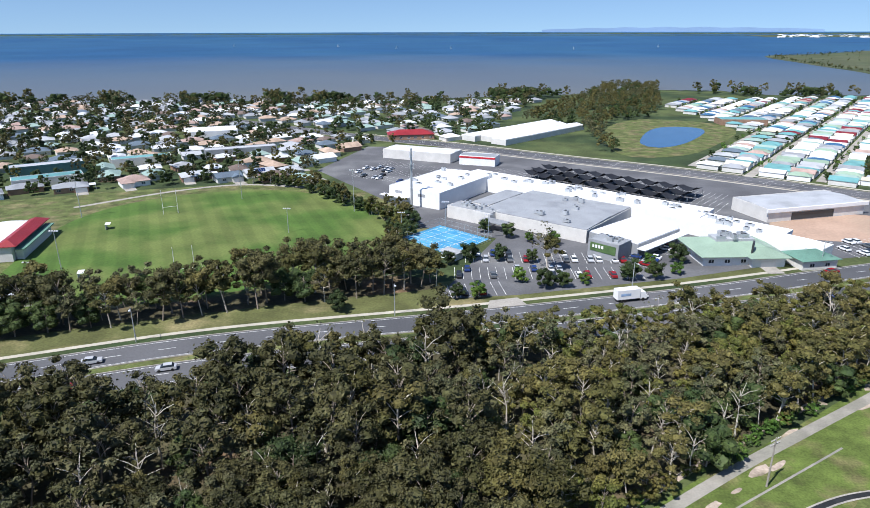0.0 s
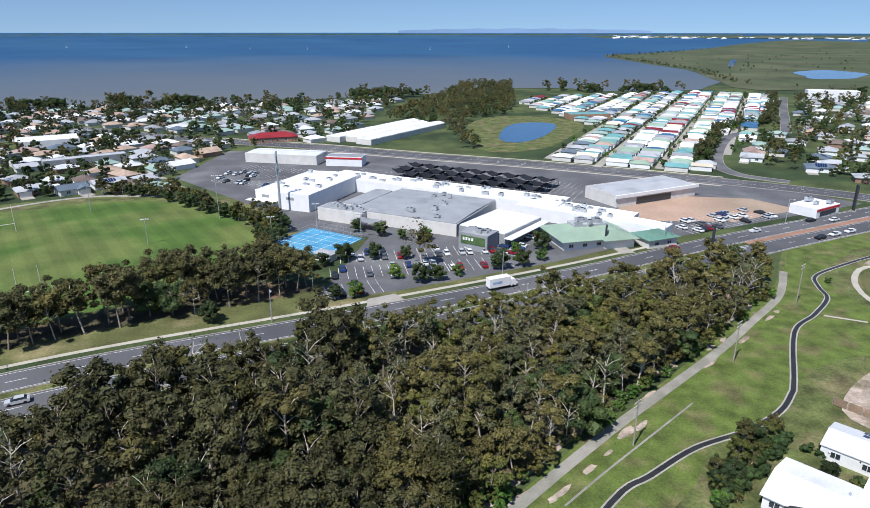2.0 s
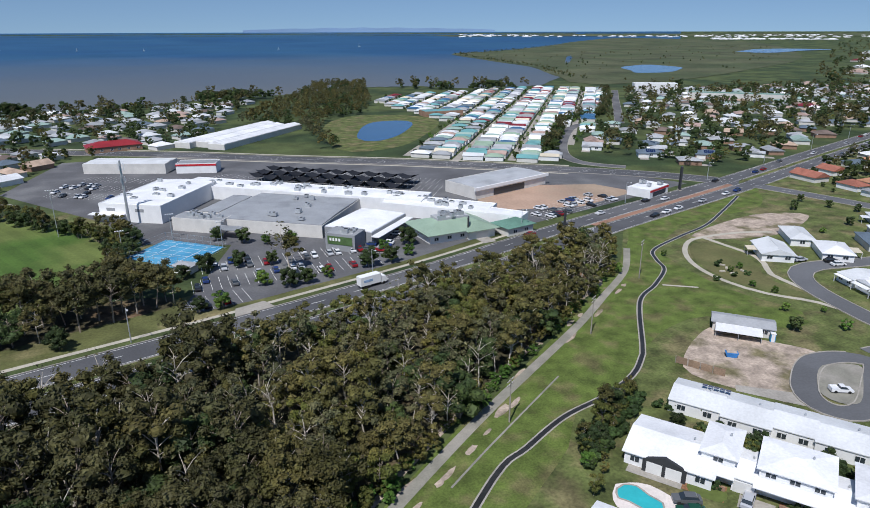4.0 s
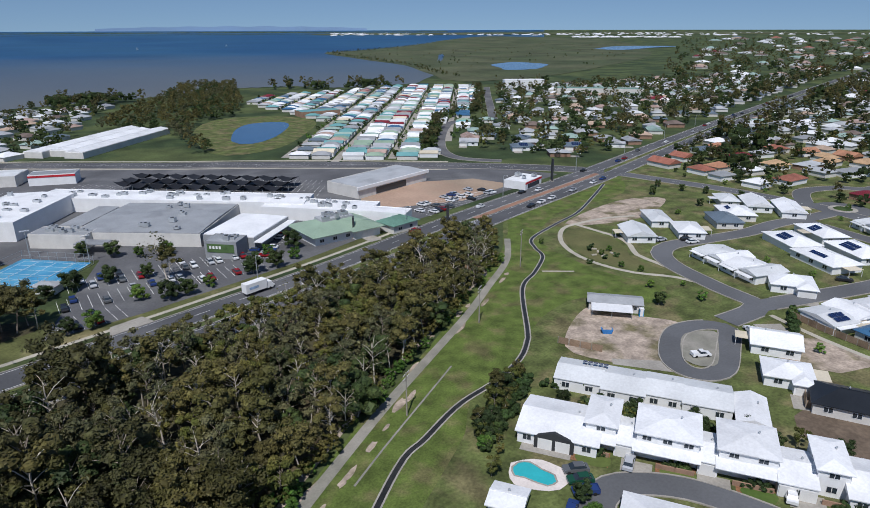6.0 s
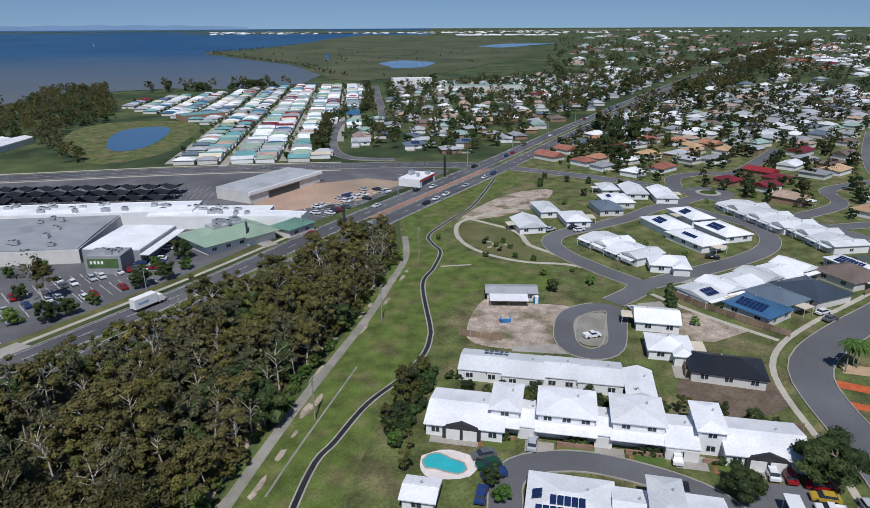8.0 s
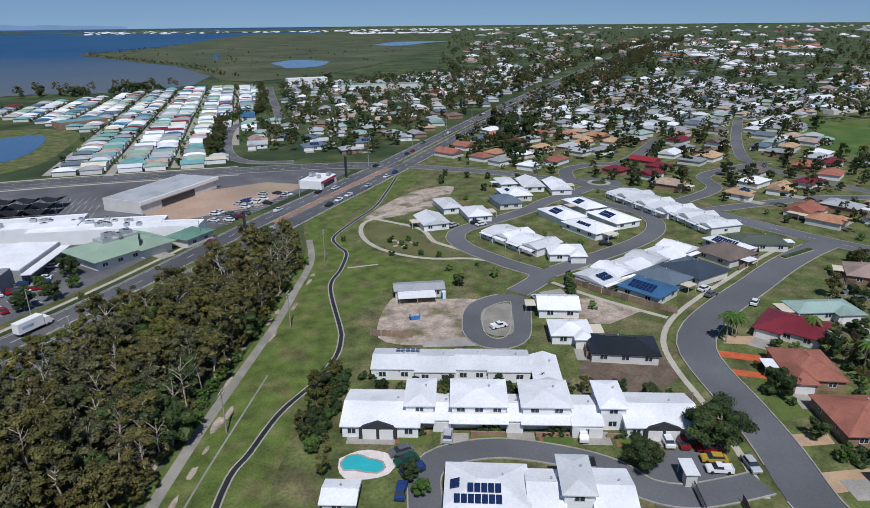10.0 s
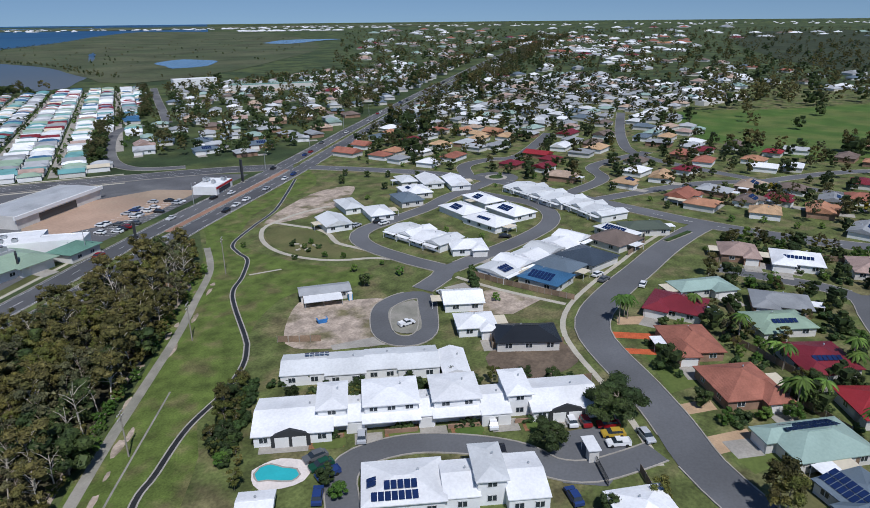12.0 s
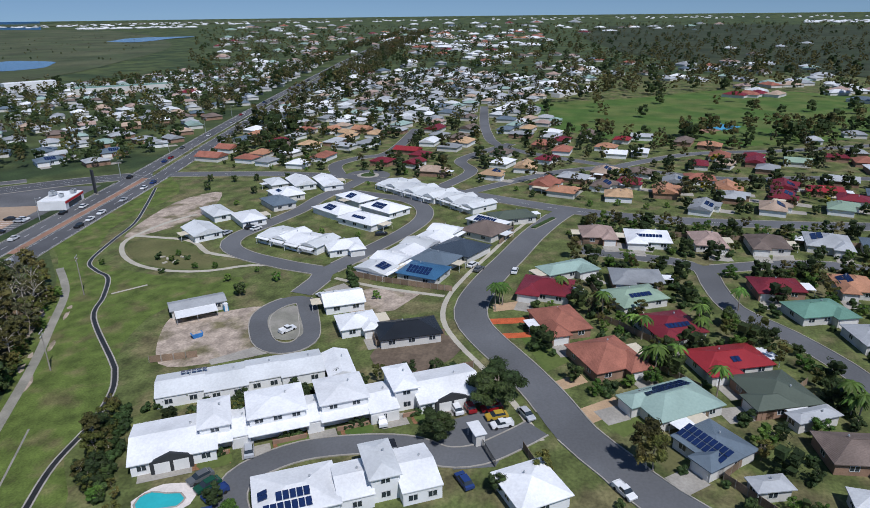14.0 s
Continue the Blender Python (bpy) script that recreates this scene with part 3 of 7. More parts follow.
sheet("dirt_lot", [(120.7, 38.2), (131.9, 24.3), (124.7, 18.5), (114.2, 24.1), (112.2, 33.7)], M["soil"], 0.055, "brown bare soil of an empty lot", True, 3.0, True)
sheet("driveway", [(106.6, 73.9), (115.2, 66.3), (114.0, 60.3), (104.8, 72.1)], M["concrete"], 0.078, "pale concrete drive behind the units", block=True)
sheet("dirt_lot", [(176, 152), (220, 162), (240, 152), (205, 140)], M["dirt"], 0.05, "dry pale dirt beside the park", True, 5.0, True)
DRAIN = [(20, 50), (45.7, 70.7), (55, 75), (67, 80), (79.5, 82.5), (90, 86.5), (97, 91.5), (101, 95.5), (119, 116), (131, 123), (143, 131.5), (147, 139), (153.5, 147), (172.6, 154), (192, 160), (215, 172), (240, 186)]
ribbon("drain_wall", DRAIN, 1.6, M["concrete"], 0.07, "pale concrete banks of an open drain", step=2.0)
ribbon("drain_bed", DRAIN, 0.95, M["drain"], 0.1, "dark wet bed of an open drain", step=2.0)
ribbon("footpath_cross", aside([(-60, 446), (14, 402), (73, 360), (139, 316), (205, 264)], 10.5), 2.2, M["path"], 0.08, "cream footpath beside the cross road")
ribbon("footpath_cross", aside([(14, 402), (73, 360), (139, 316), (205, 264)], -10.0), 2.0, M["path"], 0.08, "cream footpath beside the cross road")

# island far across the bay, distance haze painted into its pale blue
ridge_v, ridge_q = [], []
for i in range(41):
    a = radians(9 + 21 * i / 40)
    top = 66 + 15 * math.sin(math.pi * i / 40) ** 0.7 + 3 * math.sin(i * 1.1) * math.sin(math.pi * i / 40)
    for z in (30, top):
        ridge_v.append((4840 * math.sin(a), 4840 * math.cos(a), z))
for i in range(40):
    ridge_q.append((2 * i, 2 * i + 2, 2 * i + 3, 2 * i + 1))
tagged(new("backdrop_hills", np_mesh("backdrop_hills", ridge_v, ridge_q, [mat("haze_painted_hills", (0.27, 0.39, 0.55), 1.0, 0.06, 0.002, 0.01)])), "low hills across the bay, painted pale blue for haze", "hills", "", "structure")


# ---------------------------------------------------------------- trees
def leaves(r, centres, radii, count, size, flat=0.75):
    """Small leaf sprays scattered through the shells of several clumps: corners and quads."""
    k = r.integers(0, len(centres), count)
    d = r.normal(size=(count, 3))
    d /= np.linalg.norm(d, axis=1)[:, None]
    d[:, 2] = np.where(d[:, 2] < -0.35, -d[:, 2], d[:, 2])
    rad = np.asarray(radii)[k][:, None] * (0.55 + 0.5 * r.random((count, 1)))
    p = np.asarray(centres)[k] + d * rad * np.array([1, 1, flat])
    nrm = d + r.normal(size=(count, 3)) * 0.55 + np.array([0, 0, 0.35])
    nrm /= np.linalg.norm(nrm, axis=1)[:, None]
    u = np.cross(nrm, r.normal(size=(count, 3)))
    u /= np.linalg.norm(u, axis=1)[:, None]
    w = np.cross(nrm, u)
    s = size * (0.6 + 0.8 * r.random((count, 1)))
    a, b = u * s, w * s * (0.45 + 0.4 * r.random((count, 1)))
    sag = nrm * s * 0.3
    v = np.stack([p - a, p - b * 0.9 + sag, p + a, p + b + sag], 1).reshape(-1, 3)
    return v, np.arange(count * 4).reshape(-1, 4)


CORE = []
for axis in range(3):
    for sgn in (-1, 1):
        for i in (-1, 0):
            for j in (-1, 0):
                q = []
                for a, b in ((i, j), (i + 1, j), (i + 1, j + 1), (i, j + 1)):
                    p = np.zeros(3)
                    p[axis], p[(axis + 1) % 3], p[(axis + 2) % 3] = sgn, a, b
                    q.append(p / np.linalg.norm(p))
                CORE.append(q if sgn > 0 else q[::-1])
CORE = np.array(CORE)
LUMP = np.array([[np.array(c) / math.sqrt(3) for c in f] for f in (((-1, -1, 1), (1, -1, 1), (1, 1, 1), (-1, 1, 1)), ((-1, 1, -1), (1, 1, -1), (1, -1, -1), (-1, -1, -1)), ((-1, -1, -1), (1, -1, -1), (1, -1, 1), (-1, -1, 1)),
                                                                 ((1, -1, -1), (1, 1, -1), (1, 1, 1), (1, -1, 1)), ((1, 1, -1), (-1, 1, -1), (-1, 1, 1), (1, 1, 1)), ((-1, 1, -1), (-1, -1, -1), (-1, -1, 1), (-1, 1, 1)))])


def cores(r, centres, radii, flat, fill, CORE=CORE):
    """The dense inside of each clump, as rough lumps."""
    out = []
    for c, rad in zip(centres, radii):
        jag = 1 + 0.22 * np.sin(CORE @ r.normal(size=(3,)) * 3 + r.uniform(0, 6))
        out.append(c + CORE * jag[..., None] * rad * fill * np.array([1, 1, flat]))
    v = np.concatenate(out).reshape(-1, 3)
    return v, np.arange(len(v)).reshape(-1, 4)


def limb(verts, quads, pts, r0, r1, sides=5):
    base, n = len(verts), len(pts)
    for i, p in enumerate(pts):
        p = np.asarray(p, float)
        t = np.asarray(pts[min(i + 1, n - 1)], float) - np.asarray(pts[max(i - 1, 0)], float)
        t /= np.linalg.norm(t) + 1e-9
        u = np.cross(t, (0.3, 0.9, 0.2))
        u /= np.linalg.norm(u) + 1e-9
        w = np.cross(t, u)
        r = r0 + (r1 - r0) * i / (n - 1)
        for k in range(sides):
            a = k * math.tau / sides
            verts.append(p + r * (math.cos(a) * u + math.sin(a) * w))
    for i in range(n - 1):
        for k in range(sides):
            a, b = base + i * sides + k, base + i * sides + (k + 1) % sides
            quads.append((a, b, b + sides, a + sides))


def grow(seed, height=12.0, spread=3.2, bare=0.4, clumps=9, count=900, size=0.42, flat=0.75, lean=0.6, thick=0.2, limbs=True, fill=0.72, fat=1.0):
    """The arrays of one tree: wood corners and quads, leaf corners and quads."""
    r = np.random.default_rng(seed)
    wv, wq = [], []
    top = np.array([r.normal() * lean, r.normal() * lean, height * 0.8])
    mid = top * 0.5 + np.array([r.normal() * 0.35, r.normal() * 0.35, 0])
    limb(wv, wq, [(0, 0, -0.2), mid * 0.5, mid, (mid + top) / 2, top], thick, thick * 0.3, 6)
    centres, radii = [], []
    for i in range(clumps):
        a = i * 2.4 + r.random()
        h = bare + (1 - bare) * (0.1 + 0.85 * (i + r.random()) / clumps)
        out = spread * (0.35 + 0.65 * r.random()) * (1.15 - 0.75 * abs(h - 0.62))
        stem = mid + (top - mid) * max(0.0, min(1.0, (h - 0.45) / 0.5)) if h > 0.45 else mid * h / 0.45
        c = np.array([stem[0] + math.cos(a) * out, stem[1] + math.sin(a) * out, height * h * 0.95])
        centres.append(c)
        radii.append(spread * fat * (0.28 + 0.26 * r.random()))
        if limbs:
            knee = stem * 0.55 + c * 0.45 + np.array([0, 0, -0.4])
            limb(wv, wq, [stem * np.array([1, 1, 0.86]), knee, c], thick * 0.42, 0.03, 4)
    lv, lq = leaves(r, centres, radii, count, size, flat)
    if fill:
        cv, cq = cores(r, centres, radii, flat, fill)
        lv, lq = np.concatenate([cv, lv]), np.concatenate([cq, lq + len(cv)])
        inner = len(cq)
    else:
        inner = 0
    few = slice(None, None, 1 if len(centres) < 9 else 2)
    lumps = cores(r, centres[few], [k * 1.25 for k in radii[few]], flat, max(fill, 0.3) * 1.2, LUMP)
    return np.array(wv), np.array(wq), lv, lq, inner, lumps


TREES = {}


def tree_kind(key, bark, leaf, label, **how):
    kinds = []
    for s in range(how.pop("sorts", 4)):
        wv, wq, lv, lq, inner, lumps = grow(100 + s * 17 + len(TREES) * 131, **how)
        kinds.append((wv, wq, lv, lq, np_mesh("trunk", wv, wq, [M[bark]], smooth=True), np_mesh("crown", lv, lq, [M[leaf]]), inner, lumps))
    TREES[key] = (kinds, bark, leaf, label)


tree_kind("gum", "pale_bark", "gum", "tall gum tree with pale forked trunk and thin olive crown", sorts=4, height=13, spread=3.3, bare=0.42, clumps=13, count=1350, size=0.28, thick=0.2, fill=0.66)
# a gum whose leaf colour is darkened to stand for shaded crowns
tree_kind("shaded_gum", "bark", "shaded_gum", "tall gum with leaves coloured for shade and a broad broken crown", sorts=3, height=14, spread=3.9, bare=0.38, clumps=15, count=1600, size=0.27, thick=0.22, fill=0.6)
tree_kind("grey", "bark", "gum_grey", "slender paperbark with a grey-green broken crown", sorts=3, height=12, spread=2.9, bare=0.35, clumps=13, count=1350, size=0.26, thick=0.17, fill=0.62)
tree_kind("olive", "bark", "olive_leaf", "bushy wattle with olive-yellow leaves", sorts=3, height=10, spread=3.0, bare=0.25, clumps=12, count=1300, size=0.28, thick=0.15)
tree_kind("deep", "bark", "deep", "dense shade tree with dark green leaves", sorts=3, height=9, spread=3.6, bare=0.16, clumps=17, count=2500, size=0.22, thick=0.2, fill=0.72, fat=1.1)
tree_kind("bright", "bark", "bright", "rounded garden tree with bright green leaves", sorts=2, height=7, spread=3.0, bare=0.16, clumps=14, count=1800, size=0.21, thick=0.13, fill=0.7, fat=1.1)
tree_kind("bush", "bark", "hedge", "low rounded shrub with dull green leaves", sorts=2, height=1.9, spread=1.15, bare=0.0, clumps=6, count=260, size=0.2, lean=0.1, thick=0.05, limbs=False, fill=0.9, fat=1.4)
tree_kind("gold", "bark", "gold", "small tree in yellow flower", sorts=1, height=5, spread=2.2, bare=0.25, clumps=8, count=500, size=0.35)
tree_kind("fig", "bark", "deep", "broad dark fig-like tree with a domed crown", sorts=2, height=9.5, spread=6.0, bare=0.3, clumps=20, count=5600, size=0.24, flat=0.6, thick=0.4, fill=0.74)
tree_kind("bare", "pale_bark", "gum_grey", "half-dead gum with bare white limbs", sorts=2, height=12, spread=3.4, bare=0.45, clumps=9, count=130, size=0.35, thick=0.2, fill=0)


def palm_tree(x, y, height, turn, i):
    """A garden palm: a ringed trunk and a head of drooping fronds."""
    ob = thing("palm_tree", "slender garden palm with drooping green fronds", "palm", pose(x, y, 0.03, 0, 0, turn), "garden palms")
    share("trunk", PALMS[i % 2][0], ob, pose(0, 0, 0) @ Matrix.Diagonal((1, 1, height / 6, 1)))
    share("crown", PALMS[i % 2][1], ob, pose(0, 0, height - 6))
    return ob


PALMS = []
for seed in (3, 4):
    pr = np.random.default_rng(seed)
    wv, wq, fv, fq = [], [], [], []
    limb(wv, wq, [(0, 0, -0.1), (0.1, 0.05, 2), (0.16, 0.02, 4), (0.1, 0, 6)], 0.17, 0.11, 8)
    for k in range(17):
        a, up, n = k * 2.4 + pr.random() * 0.4, pr.uniform(0.1, 1.0), 6
        for side in (-1, 1):
            row = []
            for j in range(n + 1):
                t = j / n
                r, z = 2.5 * t, 6 + up * 1.5 * t - 2.3 * t * t
                w = 0.42 * math.sin(math.pi * min(1, t * 0.9 + 0.08)) * side
                for e in (0, 1):
                    fv.append((0.1 + r * math.cos(a) - w * e * math.sin(a), r * math.sin(a) + w * e * math.cos(a), z - 0.22 * e))
                row.append(len(fv) - 2)
            for j in range(n):
                fq.append((row[j], row[j] + 1, row[j + 1] + 1, row[j + 1]))
    PALMS.append((np_mesh("trunk", wv, wq, [M["bark"]], smooth=True), np_mesh("crown", fv, fq, [M["bright"]])))


def tree(key, x, y, scale=1.0, turn=0.0, group="", i=0):
    kinds, bark, leaf, label = TREES[key]
    k = kinds[i % len(kinds)]
    name = {"bush": "shrub"}.get(key, "tree")
    ob = thing(name, label, name, pose(x, y, 0.03, 0, 0, turn) @ Matrix.Scale(scale, 4), group)
    if key != "bush":
        share("trunk", k[4], ob)
    share("crown", k[5], ob)
    return ob


def woods(name, places, label, keys, seed, sc=(0.75, 1.15), thin=1.0, sag=1.0):
    """Trees past counting, as one piece of stuff: places (x, y)."""
    r = np.random.default_rng(seed)
    V, Q, I, mats, n = [], [], [], [], 0
    for key in keys:
        for m in (TREES[key][1], TREES[key][2]):
            if M[m] not in mats:
                mats.append(M[m])
    for x, y in places:
        key = keys[int(r.integers(len(keys)))]
        kinds, bark, leaf, _ = TREES[key]
        wv, wq, lv, lq, _, _, inner, lumps = kinds[int(r.integers(len(kinds)))]
        s, a = r.uniform(*sc), r.uniform(0, math.tau)
        rot = np.array([[math.cos(a), -math.sin(a), 0], [math.sin(a), math.cos(a), 0], [0, 0, 1]]) * s
        px, py = far(x, y)
        at = np.array([px, py, drop(px, py)])
        if thin >= 0.5:
            V.append(wv @ rot.T + at), Q.append(wq + n), I.append(np.full(len(wq), mats.index(M[bark])))
            n += len(wv)
        loose = len(lq) - inner
        keep = int(loose * thin)
        start = inner + int(r.integers(0, loose - keep + 1))
        v = lv[start * 4:(start + keep) * 4]
        if thin < 0.5:      # fewer, larger sprays where the tree is far
            c = v.reshape(-1, 4, 3).mean(1, keepdims=True)
            v = (c + (v.reshape(-1, 4, 3) - c) * min(2.7, 0.64 / math.sqrt(thin))).reshape(-1, 3)
        core = lv[:inner * 4] if thin >= 0.4 else lumps[0]
        v = np.concatenate([core, v])
        keep += len(core) // 4
        V.append(v @ rot.T + at), Q.append(np.arange(keep * 4).reshape(-1, 4) + n), I.append(np.full(keep, mats.index(M[leaf])))
        n += keep * 4
    if V:
        return tagged(new(name, np_mesh(name, np.concatenate(V), np.concatenate(Q), mats, np.concatenate(I))), label, "woods", "", "stuff")


# ---------------------------------------------------------------- houses
def hip(w, d, z, rise, over=0.5, gable=False, thick=0.18, ridge_x=False):
    """A hipped or gabled roof over a w x d plan, centred, eaves at z; closed below, with a fascia."""
    bm = bmesh.new()
    a, b = w / 2 + over, d / 2 + over
    long_x = a >= b or ridge_x
    run = 0.0 if gable else min(a, b)
    e = [bm.verts.new(p) for p in ((-a, -b, z), (a, -b, z), (a, b, z), (-a, b, z))]
    lo = [bm.verts.new((v.co.x, v.co.y, z - thick)) for v in e]
    top = z + rise
    if long_x:
        p, q = bm.verts.new((-a + run, 0, top)), bm.verts.new((max(a - run, -a + run + 0.02), 0, top))
        faces = ((e[0], e[1], q, p), (e[2], e[3], p, q), (e[1], e[2], q), (e[3], e[0], p))
    else:
        p, q = bm.verts.new((0, -b + run, top)), bm.verts.new((0, max(b - run, -b + run + 0.02), top))
        faces = ((e[1], e[2], q, p), (e[3], e[0], p, q), (e[0], e[1], p), (e[2], e[3], q))
    for f in faces:
        bm.faces.new(f)
    for i in range(4):
        bm.faces.new((lo[i], lo[(i + 1) % 4], e[(i + 1) % 4], e[i]))
    bm.faces.new(list(reversed(lo)))
    return bm


PANE = boxes((-0.5, -0.03, 0, 0.5, 0.03, 1))
WIN_FRAME = boxes((-0.5, -0.05, 0, -0.45, 0.05, 1), (0.45, -0.05, 0, 0.5, 0.05, 1), (-0.5, -0.05, 0, 0.5, 0.05, 0.06), (-0.5, -0.05, 0.94, 0.5, 0.05, 1), (-0.03, -0.05, 0, 0.03, 0.05, 1))


def as_mesh(name, bm, material):
    me = bpy.data.meshes.new(name)
    bm.to_mesh(me)
    bm.free()
    me.materials.append(material)
    return me


PANE, WIN_FRAME = as_mesh("pane", PANE, M["glass"]), as_mesh("window_frame", WIN_FRAME, M["frame"])
DOOR_LEAF = as_mesh("garage_door", boxes((-0.5, -0.04, 0, 0.5, 0.04, 1)), M["garage"])
SOLAR = as_mesh("solar_panel", boxes((-0.46, -0.78, 0.05, 0.46, 0.78, 0.09)), M["panel"])
VENT = as_mesh("roof_vent", tube(tube(bmesh.new(), (0, 0, -0.3), (0, 0, 0.25), 0.12, 0.12, 8), (0, 0, 0.25), (0, 0, 0.5), 0.22, 0.12, 8), M["steel"])


def window(ob, x, y, z, w, h, turn):
    fr = share("window", WIN_FRAME, ob, pose(x, y, z, 0, 0, turn) @ Matrix.Diagonal((w, 1, h, 1)))
    share("pane", PANE, fr)


def solar(ob, x, y, z, tilt, turn, cols, rows):
    """Panels on a slope: x, y, z is the middle of the array."""
    m = pose(x, y, z, 0, 0, turn) @ pose(0, 0, 0, tilt, 0, 0)
    for i in range(cols):
        for j in range(rows):
            share("solar_panel", SOLAR, ob, m @ pose((i - (cols - 1) / 2) * 1.08, (j - (rows - 1) / 2) * 1.76, 0.06))


ROOF_WORD = dict(offwhite="off-white", midgrey="mid grey", seafoam="sea-green", palegreen="pale green", darkgreen="dark green", pinkbrown="pinkish brown")
HOUSES = []


def house(x, y, w, d, turn, roof="white", wall="wall", rise=None, eave=2.6, gable=False, panels=0, wing=True, name="house", over=0.5, plain=False, door=None, group="", lift=0.0):
    """A house of w x d metres on the plan, its front towards its own -y."""
    tile = roof in ("terracotta", "orange", "brown", "beige", "pinkbrown", "tan")
    word = ROOF_WORD.get(roof, roof)
    form = "gabled" if gable else "hipped"
    label = f"single-storey house with a {word} {form} {'tile' if tile else 'metal'} roof" if eave < 4 else f"two-storey building with a {word} {form} metal roof"
    if name == "shed":
        label = f"small garden shed with a {word} metal roof"
    ob = thing(name, label + (" and solar panels" if panels else ""), {"house": "house", "cottage": "house"}.get(name, "building"), pose(x, y, 0.03 + lift, 0, 0, turn), group)
    short = min(w, d)
    rise = rise if rise is not None else (short / 2 + over) * (0.42 if tile else 0.33)
    part("wall", boxes((-w / 2, -d / 2, 0, w / 2, d / 2, eave - 0.15)), M[wall], ob)
    roof_ob = part("roof", hip(w, d, eave, rise, over, gable), ROOF[roof], ob)
    for px in np.arange(-w / 2 - 1, w / 2 + 1.1, 1.5):
        for py in np.arange(-d / 2 - 1, d / 2 + 1.1, 1.5):
            q = ob.matrix_basis @ Vector((px, py, 0))
            take(q.x, q.y)
    if plain:
        return ob
    r = np.random.default_rng(int(abs(x * 31 + y * 17)) % 9973)
    if wing and w > 9 and d > 7:
        # a projecting wing under its own lower hip
        side = r.choice((-1, 1))
        ww, wd = w * 0.42, 3.2
        cx, cy = side * (w / 2 - ww / 2), -d / 2 - wd / 2 + 1.2
        bm = boxes((cx - ww / 2, cy - wd / 2, 0, cx + ww / 2, cy + wd / 2 + 0.4, eave - 0.15))
        part("wall", bm, M[wall], ob)
        bm = hip(ww, wd + 5, eave + 0.006, rise * 0.62, over, gable)
        bmesh.ops.translate(bm, verts=bm.verts[:], vec=(cx, cy + 2.5, 0))
        part("roof", bm, ROOF[roof], ob)
        share("garage_door", DOOR_LEAF, ob, pose(cx, cy - wd / 2 - 0.03, 0.05) @ Matrix.Diagonal((min(4.8, ww - 0.8), 1, 2.15, 1)))
        part("apron", boxes((cx - 2.5, cy - wd / 2 - 5.5, -0.02, cx + 2.5, cy - wd / 2 - 0.1, 0.06)), M["concrete"], ob, "pale concrete apron before the garage")
    if eave < 3 and name == "house" and r.random() < 0.6:
        # flat patio cover at one end
        s = r.choice((-1, 1))
        px, pw, pd = s * (w / 2 + 1.7), 1.7, r.uniform(1.8, 2.8)
        part("patio_roof", boxes((px - pw, -pd, 2.25, px + pw, pd, 2.36)), ROOF["cream" if r.random() < 0.5 else "white"], ob)
        for sy in (-1, 1):
            part("patio_post", boxes((px + s * (pw - 0.2) - 0.05, sy * (pd - 0.15) - 0.05, 0, px + s * (pw - 0.2) + 0.05, sy * (pd - 0.15) + 0.05, 2.26)), M["frame"], ob)
    # cap along the ridge
    a, b = w / 2 + over, d / 2 + over
    run = 0 if gable else min(a, b)
    if a >= b and a - run > 0.4:
        part("ridge_cap", boxes((-a + run, -0.13, eave + rise - 0.03, a - run, 0.13, eave + rise + 0.05)), ROOF[roof], ob)
    elif b > a and b - run > 0.4:
        part("ridge_cap", boxes((-0.13, -b + run, eave + rise - 0.03, 0.13, b - run, eave + rise + 0.05)), ROOF[roof], ob)
    for k in range(max(1, int(w / 4.5))):
        px = -w / 2 + (k + 0.5) * w / max(1, int(w / 4.5)) + r.uniform(-0.4, 0.4)
        window(ob, px, -d / 2 - 0.02, 0.9, 1.7, 1.2, 0)
    for k in range(max(1, int(d / 5))):
        py = -d / 2 + (k + 0.5) * d / max(1, int(d / 5))
        if math.hypot(x, y) < 190:
            window(ob, -w / 2 - 0.02, py, 0.9, 1.5, 1.2, -90)
            window(ob, w / 2 + 0.02, py, 0.9, 1.5, 1.2, 90)
    share("roof_vent", VENT, ob, pose(r.uniform(-0.2, 0.2) * w, 0.15 * d, eave + rise * 0.72))
    if panels:
        slope = math.degrees(math.atan2(rise, min(a, b) if not gable or a >= b else a))
        cols, rows = panels if isinstance(panels, tuple) else (panels, 2)
        if a >= b:
            solar(ob, 0, -b * 0.5, eave + rise * 0.5, slope, 0, cols, rows)
        else:
            solar(ob, -a * 0.5, 0, eave + rise * 0.5, slope, -90, cols, rows)
    return ob


